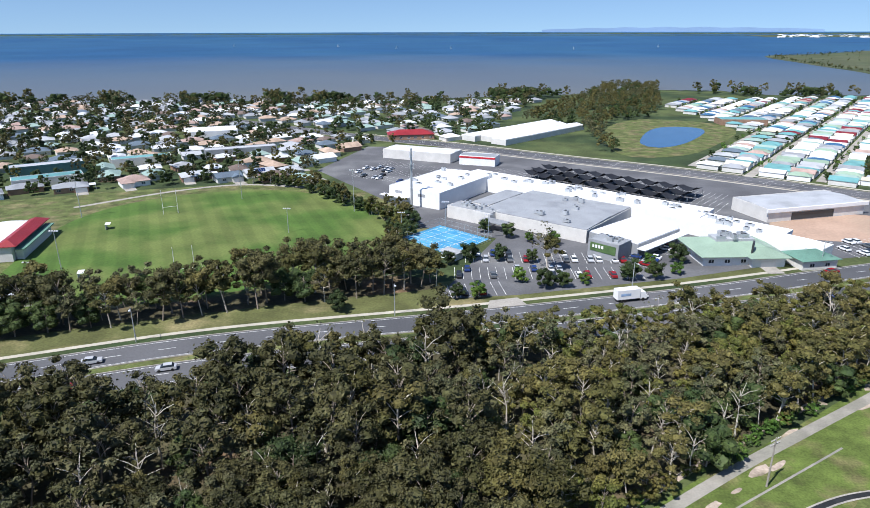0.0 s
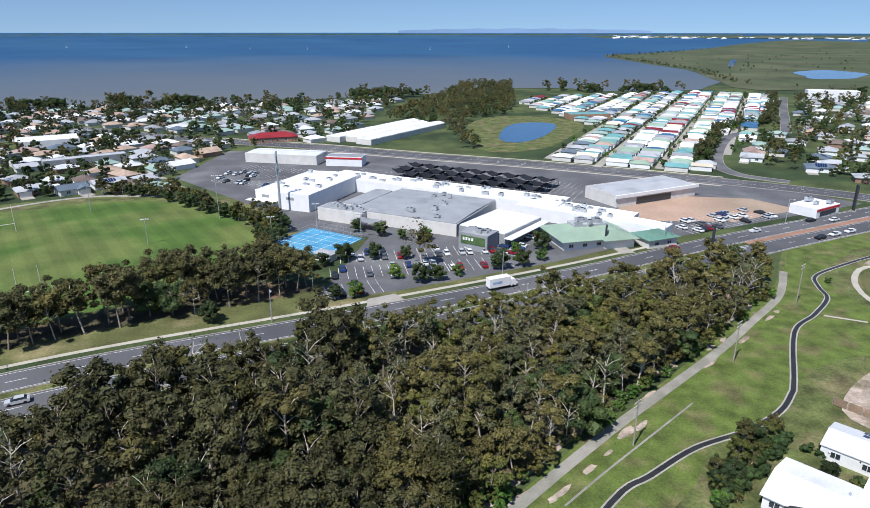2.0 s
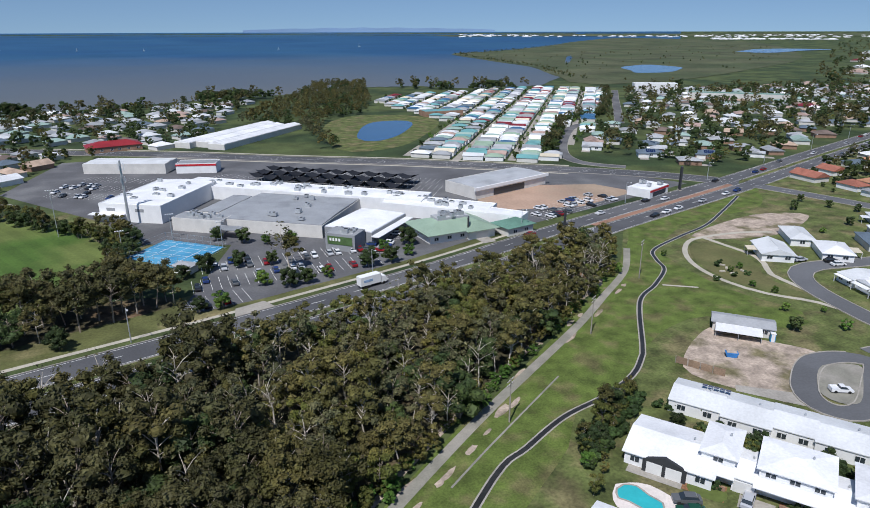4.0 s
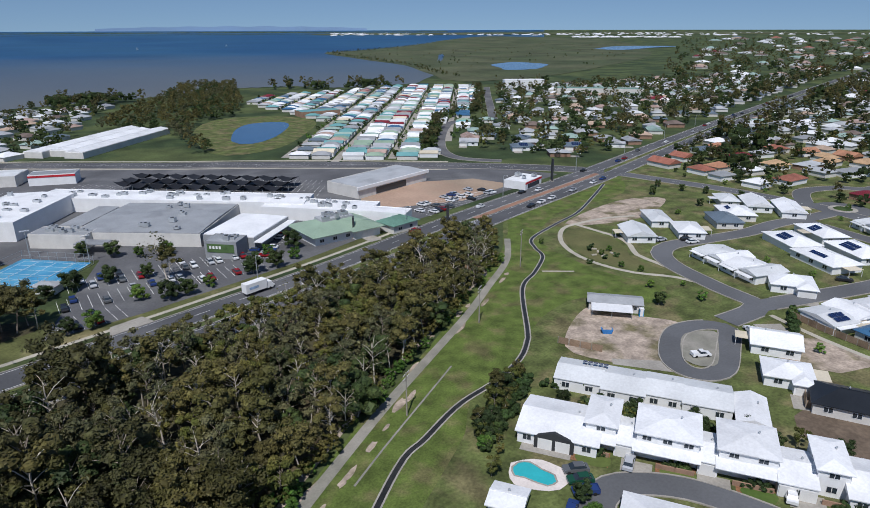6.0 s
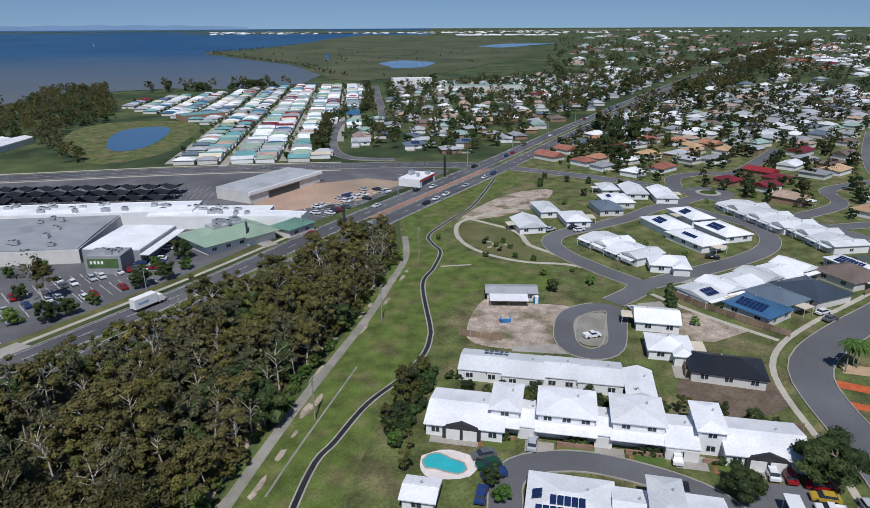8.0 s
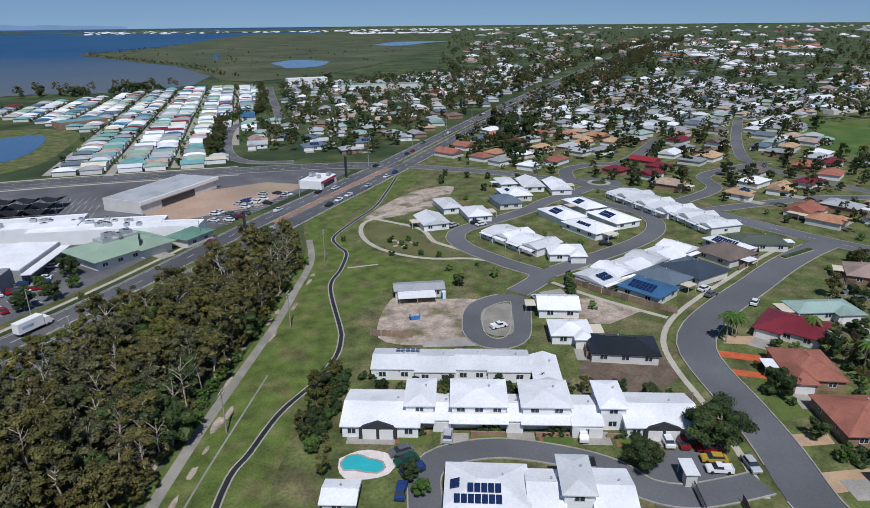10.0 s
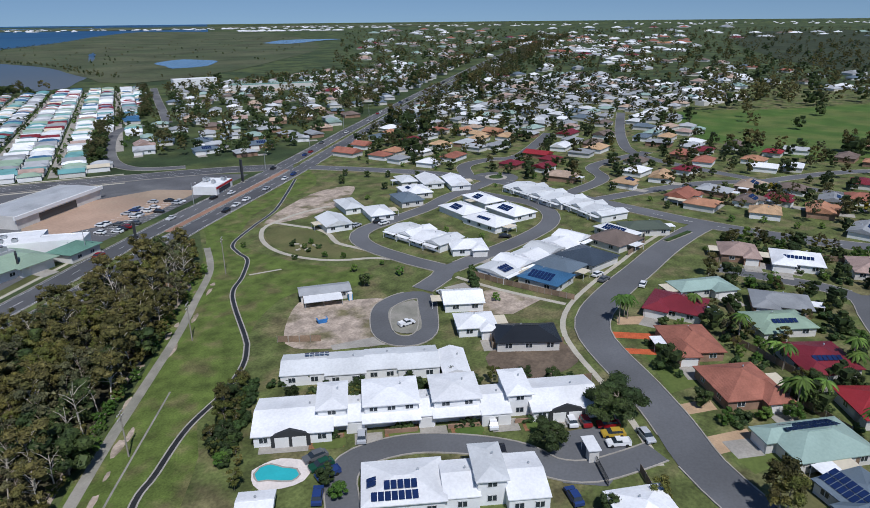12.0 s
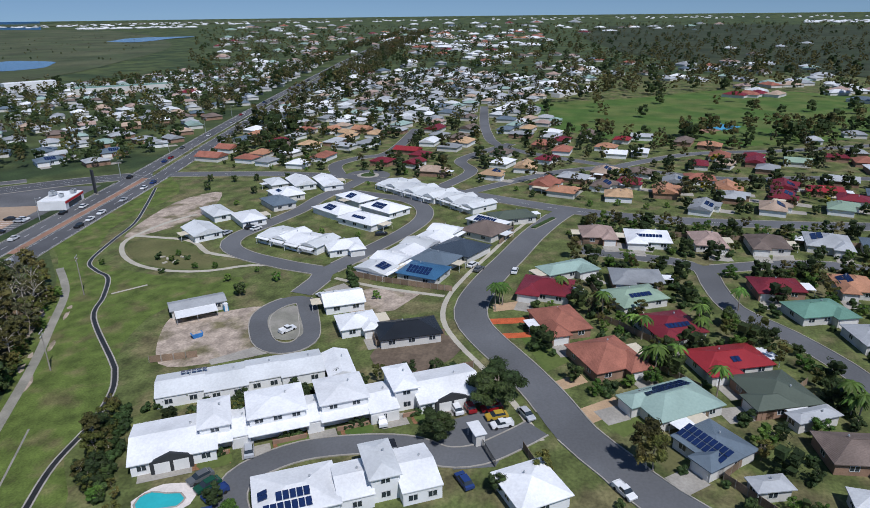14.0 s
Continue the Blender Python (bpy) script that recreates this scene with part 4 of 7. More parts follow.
def hall(x, y, w, d, turn, height, roof="white", wall="white_wall", label="", name="building", pitch=0.03, parapet=0.5, category="building"):
    """A large low building with a shallow sheet roof behind a parapet."""
    ob = thing(name, label, category, pose(x, y, 0.05, 0, 0, turn))
    part("wall", boxes((-w / 2, -d / 2, 0, w / 2, d / 2, height)), M[wall], ob)
    bm = hip(w - 0.5, d - 0.5, height + 0.32, min(w, d) * pitch, 0.0, True, 0.3)
    part("roof", bm, ROOF[roof], ob)
    if parapet:
        t = 0.25
        part("parapet", boxes((-w / 2 - 0.02, -d / 2 - 0.02, height - 0.3, w / 2 + 0.02, -d / 2 + t, height + parapet), (-w / 2 - 0.02, d / 2 - t, height - 0.3, w / 2 + 0.02, d / 2 + 0.02, height + parapet),
                               (-w / 2 - 0.02, -d / 2 + t, height - 0.3, -w / 2 + t, d / 2 - t, height + parapet), (w / 2 - t, -d / 2 + t, height - 0.3, w / 2 + 0.02, d / 2 - t, height + parapet)), M[wall], ob)
    for px in np.arange(-w / 2 - 1, w / 2 + 1.1, 1.5):
        for py in np.arange(-d / 2 - 1, d / 2 + 1.1, 1.5):
            q = ob.matrix_basis @ Vector((px, py, 0))
            take(q.x, q.y)
    return ob


def roof_plant(ob, n, w, d, z, seed):
    """Air-conditioning boxes and ducts standing on a flat roof."""
    r = np.random.default_rng(seed)
    for _ in range(n):
        x, y, a, b, h = r.uniform(-w, w) / 2, r.uniform(-d, d) / 2, r.uniform(1.2, 3), r.uniform(1, 2), r.uniform(0.8, 1.6)
        unit = part("air_conditioner", boxes((x - a / 2, y - b / 2, z, x + a / 2, y + b / 2, z + h)), M["steel"], ob)
        part("fan_grille", tube(bmesh.new(), (x, y, z + h), (x, y, z + h + 0.08), b * 0.35, b * 0.35, 10), M["dark"], unit)

# ---------------------------------------------------------------- the estate and the streets round it
house(98.9, -33.2, 9.7, 9.5, -137, "slate", panels=(9, 2))
house(111.7, -27.7, 10.2, 15.0, -144, "seafoam", panels=(10, 2))
house(80.3, -2.7, 8.9, 9.2, -53, "white", wall="white_wall")
house(103.2, -57.8, 12.3, 8.4, -81, "brown", wall="brick")
house(89.8, -40.4, 5.8, 3.0, -69, "midgrey", name="shed", wing=False)
house(120.3, -47.8, 12.0, 11.7, -156, "darkgreen", wall="brick")
house(131.9, -40.9, 15.8, 9.2, -65, "red", panels=(2, 1))
house(146.1, -29.9, 12.6, 11.8, -63, "maroon", panels=(6, 1))
house(126.9, -14.6, 12.5, 13.0, -57, "terracotta", wall="brick")
house(142.3, -3.3, 10.9, 13.1, -62, "terracotta", wall="brick")
house(162.6, 1.4, 13.6, 11.6, -95, "maroon")
house(178.3, -3.1, 16.0, 7.2, -52, "seafoam")
house(176.1, -23.2, 14.0, 9.8, -83, "grey", wall="brick")
house(162.3, -22.3, 14.3, 9.5, -60, "palegreen", panels=(6, 1))
house(178.5, -61.0, 12.7, 9.1, -84, "maroon", wall="brick")
house(184.3, -82.2, 9.4, 11.5, -90, "orange", panels=(5, 2))
house(164.3, -67.5, 13.6, 9.0, -68, "green")
house(152.5, -77.2, 11.9, 8.1, -77, "midgrey")
house(214.3, -11.9, 11.0, 11.8, -80, "pinkbrown", wall="brick")
house(213.7, -28.6, 14.1, 12.7, -86, "white", wall="white_wall", panels=(8, 1))
house(215.2, -47.9, 9.5, 13.5, -84, "pinkbrown")
house(216.7, -66.8, 11.6, 12.3, -88, "brown")
house(222.5, -86.5, 13.1, 14.6, -98, "midgrey", panels=(6, 2))
house(221.1, -102.1, 10.8, 12.8, -100, "slate")
house(112.7, -52.9, 3.0, 9.2, -150, "midgrey", name="shed", wing=False)
house(89.3, -55.3, 6.0, 4.2, -91, "offwhite")
house(128.4, 32.3, 14.6, 9.0, -62, "black", wall="wall", rise=1.9, wing=False)
house(129.5, 45.9, 9.2, 8.1, -57, "white", wall="white_wall")
house(141.5, 54.6, 10.2, 9.1, -58, "white", wall="white_wall", gable=True, wing=False)
site_shed = house(129.5, 91.5, 13.5, 5.4, -48, "midgrey", name="shed", rise=0.7, gable=True, wing=False)
house(165.8, 38.1, 12.5, 10.5, -102, "blue", wing=False, panels=(7, 2))
house(176.9, 36.9, 12.5, 10.1, -108, "slate", wing=False)
house(188.3, 31.2, 14.0, 13.3, -113, "navy", wing=False)
house(209.3, 26.4, 13.0, 13.5, -114, "brown", wing=False)
house(218.5, 27.3, 14.9, 7.0, -118, "white", wing=False, panels=(8, 2))
house(227.5, 19.8, 16.0, 9.6, -59, "darkgreen", wing=False)
house(181.6, 70.0, 11.2, 9.4, -56, "white", wall="white_wall")
house(220.4, 88.4, 10.7, 16.6, -30, "white", wall="white_wall", panels=(5, 2), wing=False)
house(210.8, 73.2, 17.4, 10.7, -114, "white", wall="white_wall", panels=(6, 1), wing=False)
house(227.1, 70.3, 11.0, 17.1, -29, "white", wall="white_wall", panels=(6, 2), wing=False)
house(238.3, 86.7, 9.4, 16.3, -32, "white", wall="white_wall", panels=(4, 2), wing=False)
house(184.7, 125.8, 9.7, 13.3, -37, "offwhite", wall="white_wall", gable=True, wing=False)
house(206.7, 133.3, 7.4, 15.2, -38, "offwhite", wall="white_wall", wing=False)
house(203.0, 117.3, 9.0, 13.4, -42, "white", wall="white_wall", wing=False)
house(225.6, 116.4, 9.5, 14.1, -40, "slate", wing=False)
house(257.9, 121.3, 9.3, 16.8, -48, "white", wall="white_wall", gable=True, wing=False)
house(261.0, 109.1, 8.8, 18.4, -50, "white", wall="white_wall", gable=True, wing=False)
house(254.2, 132.1, 7.5, 12.7, -44, "offwhite", wing=False)
house(238.3, 119.1, 11.6, 14.1, -43, "white", wing=False, panels=(4, 1))


# ---------------------------------------------------------------- townhouses round the private drive
def block(ob, x0, x1, y0, y1, eave, rise, roof="white", wall="white_wall", gable=False, ridge_x=False):
    """One block of a townhouse row: walls, roof and a line of windows front and back."""
    w, d, cx, cy = x1 - x0, y1 - y0, (x0 + x1) / 2, (y0 + y1) / 2
    part("wall", boxes((x0, y0, 0, x1, y1, eave - 0.15)), M[wall], ob)
    bm = hip(w, d, eave, rise, 0.45 if not ridge_x else 0.2, gable, 0.18, ridge_x)
    bmesh.ops.translate(bm, verts=bm.verts[:], vec=(cx, cy, 0))
    part("roof", bm, ROOF[roof], ob)
    n = max(1, int(w / 3.2))
    for k in range(n):
        px = x0 + (k + 0.5) * w / n
        for z in ((0.8, 3.6) if eave > 4.5 else (0.8,)):
            window(ob, px, y0 - 0.02, z, 1.6, 1.2 if z < 3 else 0.9, 0)
    for s, px in ((-90, x0 - 0.02), (90, x1 + 0.02)):
        window(ob, px, cy, 0.8 if eave < 4.5 else 3.6, 1.4, 1.0, s)
    share("roof_vent", VENT, ob, pose(cx + w * 0.2, cy + d * 0.12, eave + rise * 0.75))
    for k in range(5):
        take(ob.location.x, ob.location.y, 1)


def lean(ob, x0, x1, y0, y1, z0, z1, roof="white"):
    """A lean-to roof that rises from z0 at y0 to z1 at y1."""
    bm = bmesh.new()
    a = [bm.verts.new(p) for p in ((x0, y0, z0), (x1, y0, z0), (x1, y1, z1), (x0, y1, z1))]
    b = [bm.verts.new(v.co - Vector((0, 0, 0.15))) for v in a]
    bm.faces.new(a), bm.faces.new(list(reversed(b)))
    for i in range(4):
        bm.faces.new((b[i], b[(i + 1) % 4], a[(i + 1) % 4], a[i]))
    return part("porch_roof", bm, ROOF[roof], ob)


def garage(ob, x, y, w=4.9, dark=True):
    if dark:
        bm = bmesh.new()
        f = [bm.verts.new(p) for p in ((x - w * 0.72, y, 0), (x + w * 0.72, y, 0), (x + w * 0.72, y, 2.45), (x, y, 3.75), (x - w * 0.72, y, 2.45))]
        bm.faces.new(f)
        g = bmesh.ops.extrude_face_region(bm, geom=bm.faces[:])
        bmesh.ops.translate(bm, verts=[v for v in g["geom"] if isinstance(v, bmesh.types.BMVert)], vec=(0, 0.6, 0))
        bmesh.ops.recalc_face_normals(bm, faces=bm.faces[:])
        part("gable_front", bm, M["dark"], ob, "dark grey garage gable")
    for s in (-0.32, 0.32):
        share("garage_door", DOOR_LEAF, ob, pose(x + s * w, y - 0.05, 0.05) @ Matrix.Diagonal((w * 0.52, 1, 2.1, 1)))


def unit_row(x, y, w, d, turn, n, roof="white", panels=()):
    """A row of joined new units along its own x, each with its own gabled roof and porch."""
    ob = thing("unit_row", "row of new joined units with pale metal roofs", "house", pose(x, y, 0.03, 0, 0, turn), "estate units")
    for k in range(n):
        x0, x1 = -w / 2 + k * w / n, -w / 2 + (k + 1) * w / n
        e = 2.6 + (0.25 if k % 2 else 0)
        block(ob, x0, x1 - 0.02, -d / 2 + (0.9 if k % 2 else 0), d / 2, e, 0.95 + 0.2 * (k % 3), roof if k % 3 else "offwhite", gable=True, ridge_x=k % 2 == 0)
        part("porch_post", boxes((x0 + 0.6, -d / 2 - 1.3, 0, x0 + 0.75, -d / 2 - 1.15, 2.3)), M["frame"], ob)
        lean(ob, x0 + 0.3, x1 - 0.4, -d / 2 - 1.4, -d / 2 + 0.2, 2.25, 2.45, roof)
        if k in panels:
            solar(ob, (x0 + x1) / 2, -d / 4, e + 0.75, 12, 0, 4, 2)
    for px in np.arange(-w / 2 - 1, w / 2 + 1.1, 1.5):
        for py in np.arange(-d / 2 - 1, d / 2 + 1.1, 1.5):
            q = ob.matrix_basis @ Vector((px, py, 0))
            take(q.x, q.y)
    return ob


unit_row(184.6, 46.3, 49.0, 10.8, -18, 6, "white", (0,))
unit_row(184.9, 88.1, 26.6, 12.5, -108, 4)
unit_row(258.0, 66.0, 36.8, 15.0, -122, 6, "offwhite")
unit_row(244.0, 41.5, 24.6, 13.5, -128, 4, "offwhite")


def take_row(ob, x0, x1, y0, y1):
    for x in np.arange(x0, x1, 2):
        for y in np.arange(y0, y1, 2):
            p = ob.matrix_basis @ Vector((x, y, 0))
            take(p.x, p.y, 1.5)


row = thing("townhouse_row", "long white townhouse row with metal roofs and upper storeys", "townhouse", pose(69, 65.6, 0.03, 0, 0, -57))
block(row, 0.5, 14.6, -1.4, 10.5, 2.6, 1.45, gable=True)
garage(row, 7.2, -2.0)
block(row, 12.1, 17.3, 1.9, 11, 5.0, 0.75)
lean(row, 11.6, 17.6, -0.3, 2.0, 2.55, 3.2)
block(row, 17.3, 20.7, 0.6, 9.5, 2.7, 0.9, gable=True, ridge_x=True)
share("garage_door", DOOR_LEAF, row, pose(19, 0.5, 0.05) @ Matrix.Diagonal((2.8, 1, 2.1, 1)))
block(row, 20.8, 31.0, 1.9, 11, 5.0, 0.85)
lean(row, 20.3, 31.4, -0.4, 2.0, 2.55, 3.2)
block(row, 31.0, 34.1, 0.6, 9.5, 2.7, 0.9, gable=True, ridge_x=True)
share("garage_door", DOOR_LEAF, row, pose(32.5, 0.5, 0.05) @ Matrix.Diagonal((2.7, 1, 2.1, 1)))
block(row, 34.1, 43.0, 1.9, 11, 5.0, 0.85)
lean(row, 33.6, 43.4, -0.4, 2.0, 2.55, 3.2)
block(row, 43.0, 48.6, -0.6, 9.5, 2.7, 1.1, gable=True, ridge_x=True)
garage(row, 45.8, -0.66, 4.6, False)
block(row, 48.6, 53.2, 1.9, 11, 5.0, 0.75)
block(row, 53.0, 66.4, -0.6, 10.5, 2.6, 1.45, gable=True)
garage(row, 59.5, -1.2)
for px in (15, 26, 29, 38, 41, 51):
    part("planter_wall", boxes((px - 1.6, -0.5, 0, px + 1.6, -0.25, 0.9)), M["brick"], row)
take_row(row, 0, 67, -1, 11)

rear = thing("townhouse_row", "long single-storey row of units with pale metal roofs", "townhouse", pose(86.7, 73.0, 0.03, 0, 0, -57))
for x0, x1, y0, e in ((0, 9.5, 0.0, 2.7), (9.5, 18, -0.9, 2.6), (18, 25, 0.0, 2.75), (25, 34, -0.6, 2.65)):
    block(rear, x0, x1, y0, 9.0, e, 1.1, "offwhite", gable=True, ridge_x=True)
block(rear, 34.6, 39.8, -4, 6.0, 2.9, 1.0, "white", gable=True)
solar(rear, 7.5, 6.4, 3.95, -16, 0, 5, 1)
take_row(rear, 0, 40, -1, 10)

front = thing("townhouse_row", "white townhouse block with metal roofs and solar panels", "townhouse", pose(70.3, 42.5, 0.03, 0, 0, -58))
block(front, 0.3, 13.0, -10.6, -0.6, 3.0, 1.2)
solar(front, 6.2, -7.6, 4.05, 17, 0, 5, 1)
solar(front, 5.2, -9.5, 3.5, 17, 0, 7, 1)
solar(front, 1.6, -6.4, 3.8, 17, -90, 2, 1)
block(front, 13.0, 18.6, -10.2, -1.2, 2.8, 1.2, gable=True, ridge_x=True)
block(front, 18.4, 23.0, -9.4, -0.4, 5.0, 0.75, "offwhite")
block(front, 23.0, 29.6, -11.6, -0.6, 2.8, 1.3, gable=True, ridge_x=True)
take_row(front, 0, 30, -12, 0)

# the private drive, parking and gardens
ribbon("road_drive", [(52, 34), (62, 41), (68.4, 45.6), (74.5, 45.4), (81.8, 38.8), (86.5, 28.1), (88.0, 19.5), (86.5, 13.5), (88.5, 7.5), (94.5, 1.6), (99, -2)], 5.4, M["asphalt"], 0.1, "grey private drive curving between the townhouses", True, step=2.0)
sheet("parking_court", [(89.5, 15.5), (97.6, 14.4), (103.6, 7.4), (96.5, 1.6), (86, 4.0), (83.5, 11)], M["asphalt"], 0.085, "grey parking court inside the gate", block=True)
lean(site_shed, -6.2, 4.2, -7.0, -2.6, 2.0, 2.5)
for px in (-6, -1, 4):
    part("post", tube(bmesh.new(), (px, -6.8, 0), (px, -6.8, 1.95), 0.06, 0.06), M["steel"], site_shed)
for x, y, w, d, k in ((71.2, 60.0, 9, 4.6, 0), (79.6, 46.9, 5.2, 3.4, 1), (86.9, 36.9, 5.2, 3.2, 2), (94.6, 25.4, 5.4, 4.0, 3), (100.4, 14.8, 5.4, 2.6, 4)):
    a, b = Vector((0.545, -0.839)), Vector((0.839, 0.545))
    q = [Vector((x, y)) + a * sx * w / 2 + b * sy * d / 2 for sx, sy in ((-1, -1), (1, -1), (1, 1), (-1, 1))]
    sheet("driveway", [tuple(p) for p in q], M["concrete"], 0.075 + k * 0.002, "stained pale concrete driveway", block=True)
for x, y, w, d in ((75.6, 53.6, 6.5, 4.2), (84.0, 42.2, 6.5, 3.6), (90.4, 31.6, 6.0, 3.6), (97.5, 20.2, 5.0, 4.0)):
    q = [Vector((x, y)) + a * sx * w / 2 + b * sy * d / 2 for sx, sy in ((-1, -1), (1, -1), (1, 1), (-1, 1))]
    sheet("garden_bed", [tuple(p) for p in q], M["mulch"], 0.06, "rusty bark-mulch garden bed")
    q = [Vector((x, y)) + a * (sx * w / 2.6 + 0.5) + b * (sy * d / 2.6 - 0.5) for sx, sy in ((-1, -1), (1, -1), (1, 1), (-1, 1))]
    sheet("lawn_patch", [tuple(p) for p in q], M["pitch"], 0.075, "small bright green lawn", True, 1.0)
    for k in range(4):
        tree("bush", x + a.x * (k - 1.5) * 1.3 + b.x * 0.9, y + a.y * (k - 1.5) * 1.3 + b.y * 0.9, 0.45 + 0.15 * (k % 3), k * 50, "garden shrubs", k)
# swimming pool
deck = sheet("pool_deck", [(61.1, 59.1), (63.0, 60.6), (65.3, 59.9), (67.9, 58.0), (69.4, 53.2), (68.6, 51.7), (64.9, 50.8), (61.7, 53.0), (59.7, 56.3)], mat("white_paving", (0.7, 0.63, 0.58), 0.85, 0.1, 0.4, 3.0), 0.09, "pale paved pool surround", True, 1.5, True)
pool = sheet("pool_water", [(62.4, 59.6), (64.1, 59.9), (65.8, 58.7), (66.1, 56.2), (66.8, 53.8), (65.9, 52.4), (63.9, 52.6), (63.0, 54.3), (62.2, 56.4), (61.2, 57.8)], M["pool"], 0.11, "kidney-shaped turquoise swimming pool", True, 1.0, kind="structure")
ribbon("pool_coping", [(62.4, 59.6), (64.1, 59.9), (65.8, 58.7), (66.1, 56.2), (66.8, 53.8), (65.9, 52.4), (63.9, 52.6), (63.0, 54.3), (62.2, 56.4), (61.2, 57.8)], 0.35, M["concrete"], 0.14, "pale coping round the pool", closed=True, step=1.0)
house(54.9, 52.6, 5.0, 5.0, -57, "white", "white_wall", 0.7, 2.5, True, wing=False, name="carport")
kiosk = thing("gate_shelter", "small white-roofed shelter beside the entrance gate", "shelter", pose(92.6, 8.6, 0.08, 0, 0, -57))
part("roof", boxes((-1.2, -2.2, 2.5, 1.2, 2.2, 2.68)), ROOF["white"], kiosk)
part("wall", boxes((-0.9, -1.9, 0, 0.9, -0.2, 2.4)), M["wall"], kiosk)
for sx in (-0.95, 0.95):
    part("post", tube(bmesh.new(), (sx, 1.9, 0), (sx, 1.9, 2.5), 0.07, 0.07), M["frame"], kiosk)
gate = thing("metal_gate", "dark metal sliding gate across the drive", "gate", pose(88.4, 5.6, 0.08, 0, 0, -148))
part("gate_frame", boxes((-3, -0.04, 0.1, 3, 0.04, 0.2), (-3, -0.04, 1.5, 3, 0.04, 1.6)), M["dark"], gate)
BAR = as_mesh("bar", boxes((-0.025, -0.025, 0.15, 0.025, 0.025, 1.55)), M["dark"])
for k in range(25):
    share("bar", BAR, gate, pose(-3 + k * 0.25, 0, 0))


# ---------------------------------------------------------------- shopping centre
MALL = -39
super_ = hall(49.6, 236.0, 44, 38.5, MALL, 4.6, "grey", "wall", "large supermarket with a grey sheet roof and pale walls", parapet=0.0, pitch=0.012)
roof_plant(super_, 9, 30, 34, 5.3, 1)
hall(28.4, 253.2, 8.9, 26, MALL, 4.6, "grey", "wall", "grey-roofed back part of the supermarket", parapet=0.0, pitch=0.012)
dock = hall(17.7, 237.9, 20, 9, MALL, 4.5, "grey", "wall", "loading block with beige walls and rooftop air conditioners")
roof_plant(dock, 8, 17, 6, 4.9, 2)
part("canopy", boxes((8.5, -9.5, 3.2, 19, -4.5, 3.5)), ROOF["grey"], dock)
end = hall(5.3, 275.8, 26, 42, MALL + 4, 6.6, "white", "white_wall", "tall white end block of the shopping centre")
roof_plant(end, 10, 20, 34, 7.2, 3)
part("awning", boxes((-16, -24, 3.0, -2, -20.9, 3.3)), ROOF["white"], end)
for px in (-8, 4):
    part("louvre", boxes((px - 1.8, -21.06, 4.2, px + 1.8, -20.95, 5.4)), M["grey_wall"], end)
mall = hall(61.1, 262.1, 112, 15, MALL - 2, 5.2, "white", "white_wall", "long white-roofed shopping mall")
roof_plant(mall, 26, 100, 11, 5.6, 4)
wing = hall(71.5, 207.4, 19, 26, MALL - 10, 4.7, "white", "grey_wall", "white-roofed shop wing with a shaded glass front", parapet=0.0, pitch=0.012)
part("verandah", boxes((9.5, -13.6, 3.4, 12.6, 13, 3.65)), ROOF["white"], wing)
sign_block = hall(59.3, 194.4, 11, 8, MALL - 6, 5.4, "grey", "grey_wall", "shop entrance block with a green sign panel")
part("sign_panel", boxes((-4.6, -4.14, 2.2, 4.6, -4.03, 5.0)), mat("green_sign", (0.08, 0.14, 0.05), 0.6), sign_block, "dark green sign panel")
for k in range(4):
    part("sign_bar", boxes((-3.8 + k * 1.1, -4.2, 3.4, -3.1 + k * 1.1, -4.15, 4.4)), M["paint"], sign_block)
roof_plant(sign_block, 4, 8, 6, 5.8, 5)
link = hall(105.4, 217.0, 44, 15, -46, 4.5, "white", "white_wall", "white-roofed row of shops behind the tavern")
roof_plant(link, 16, 38, 10, 5.0, 6)
hall(120, 197, 24, 8, -52, 4.6, "white", "white_wall", "narrow white-roofed shop row")
shop = hall(150.1, 246.4, 46, 20, 15, 4.7, "midgrey", "wall", "long shop with a grey sheet roof and white fascia")
part("fascia", boxes((-24, -10.8, 3.9, 24, -10.05, 5.3)), M["white_wall"], shop)
part("shopfront", boxes((-12, -10.12, 0.3, 8, -10.02, 3.2)), M["glass"], shop)
tavern = house(99, 194, 25, 18, 2, "palegreen", "white_wall", 3.2, 3.4, name="tavern", over=1.4, wing=True)
part("plant_deck", boxes((-6, -2.5, 5.0, 6.5, 3.5, 6.6)), ROOF["midgrey"], tavern)
roof_plant(tavern, 9, 10, 5, 6.6, 9)
house(121, 185.5, 12, 9, 10, "green", "wall", 2.0, 3.2, name="shop", over=0.8, wing=False)
ff = hall(206.5, 207, 17, 11, 20, 3.3, "white", "white_wall", "fast-food restaurant with white roof and red band")
part("red_band", boxes((-8.6, -5.62, 2.6, 8.6, -5.53, 3.5)), mat("red_band", (0.5, 0.03, 0.03), 0.5), ff)
part("shopfront", boxes((-6, -5.6, 0.4, 6, -5.52, 2.4)), M["glass"], ff)
roof_plant(ff, 4, 12, 7, 4.2, 7)
hall(-5, 362, 42, 16, -25, 4.6, "offwhite", "wall", "low hardware store beside a car park")
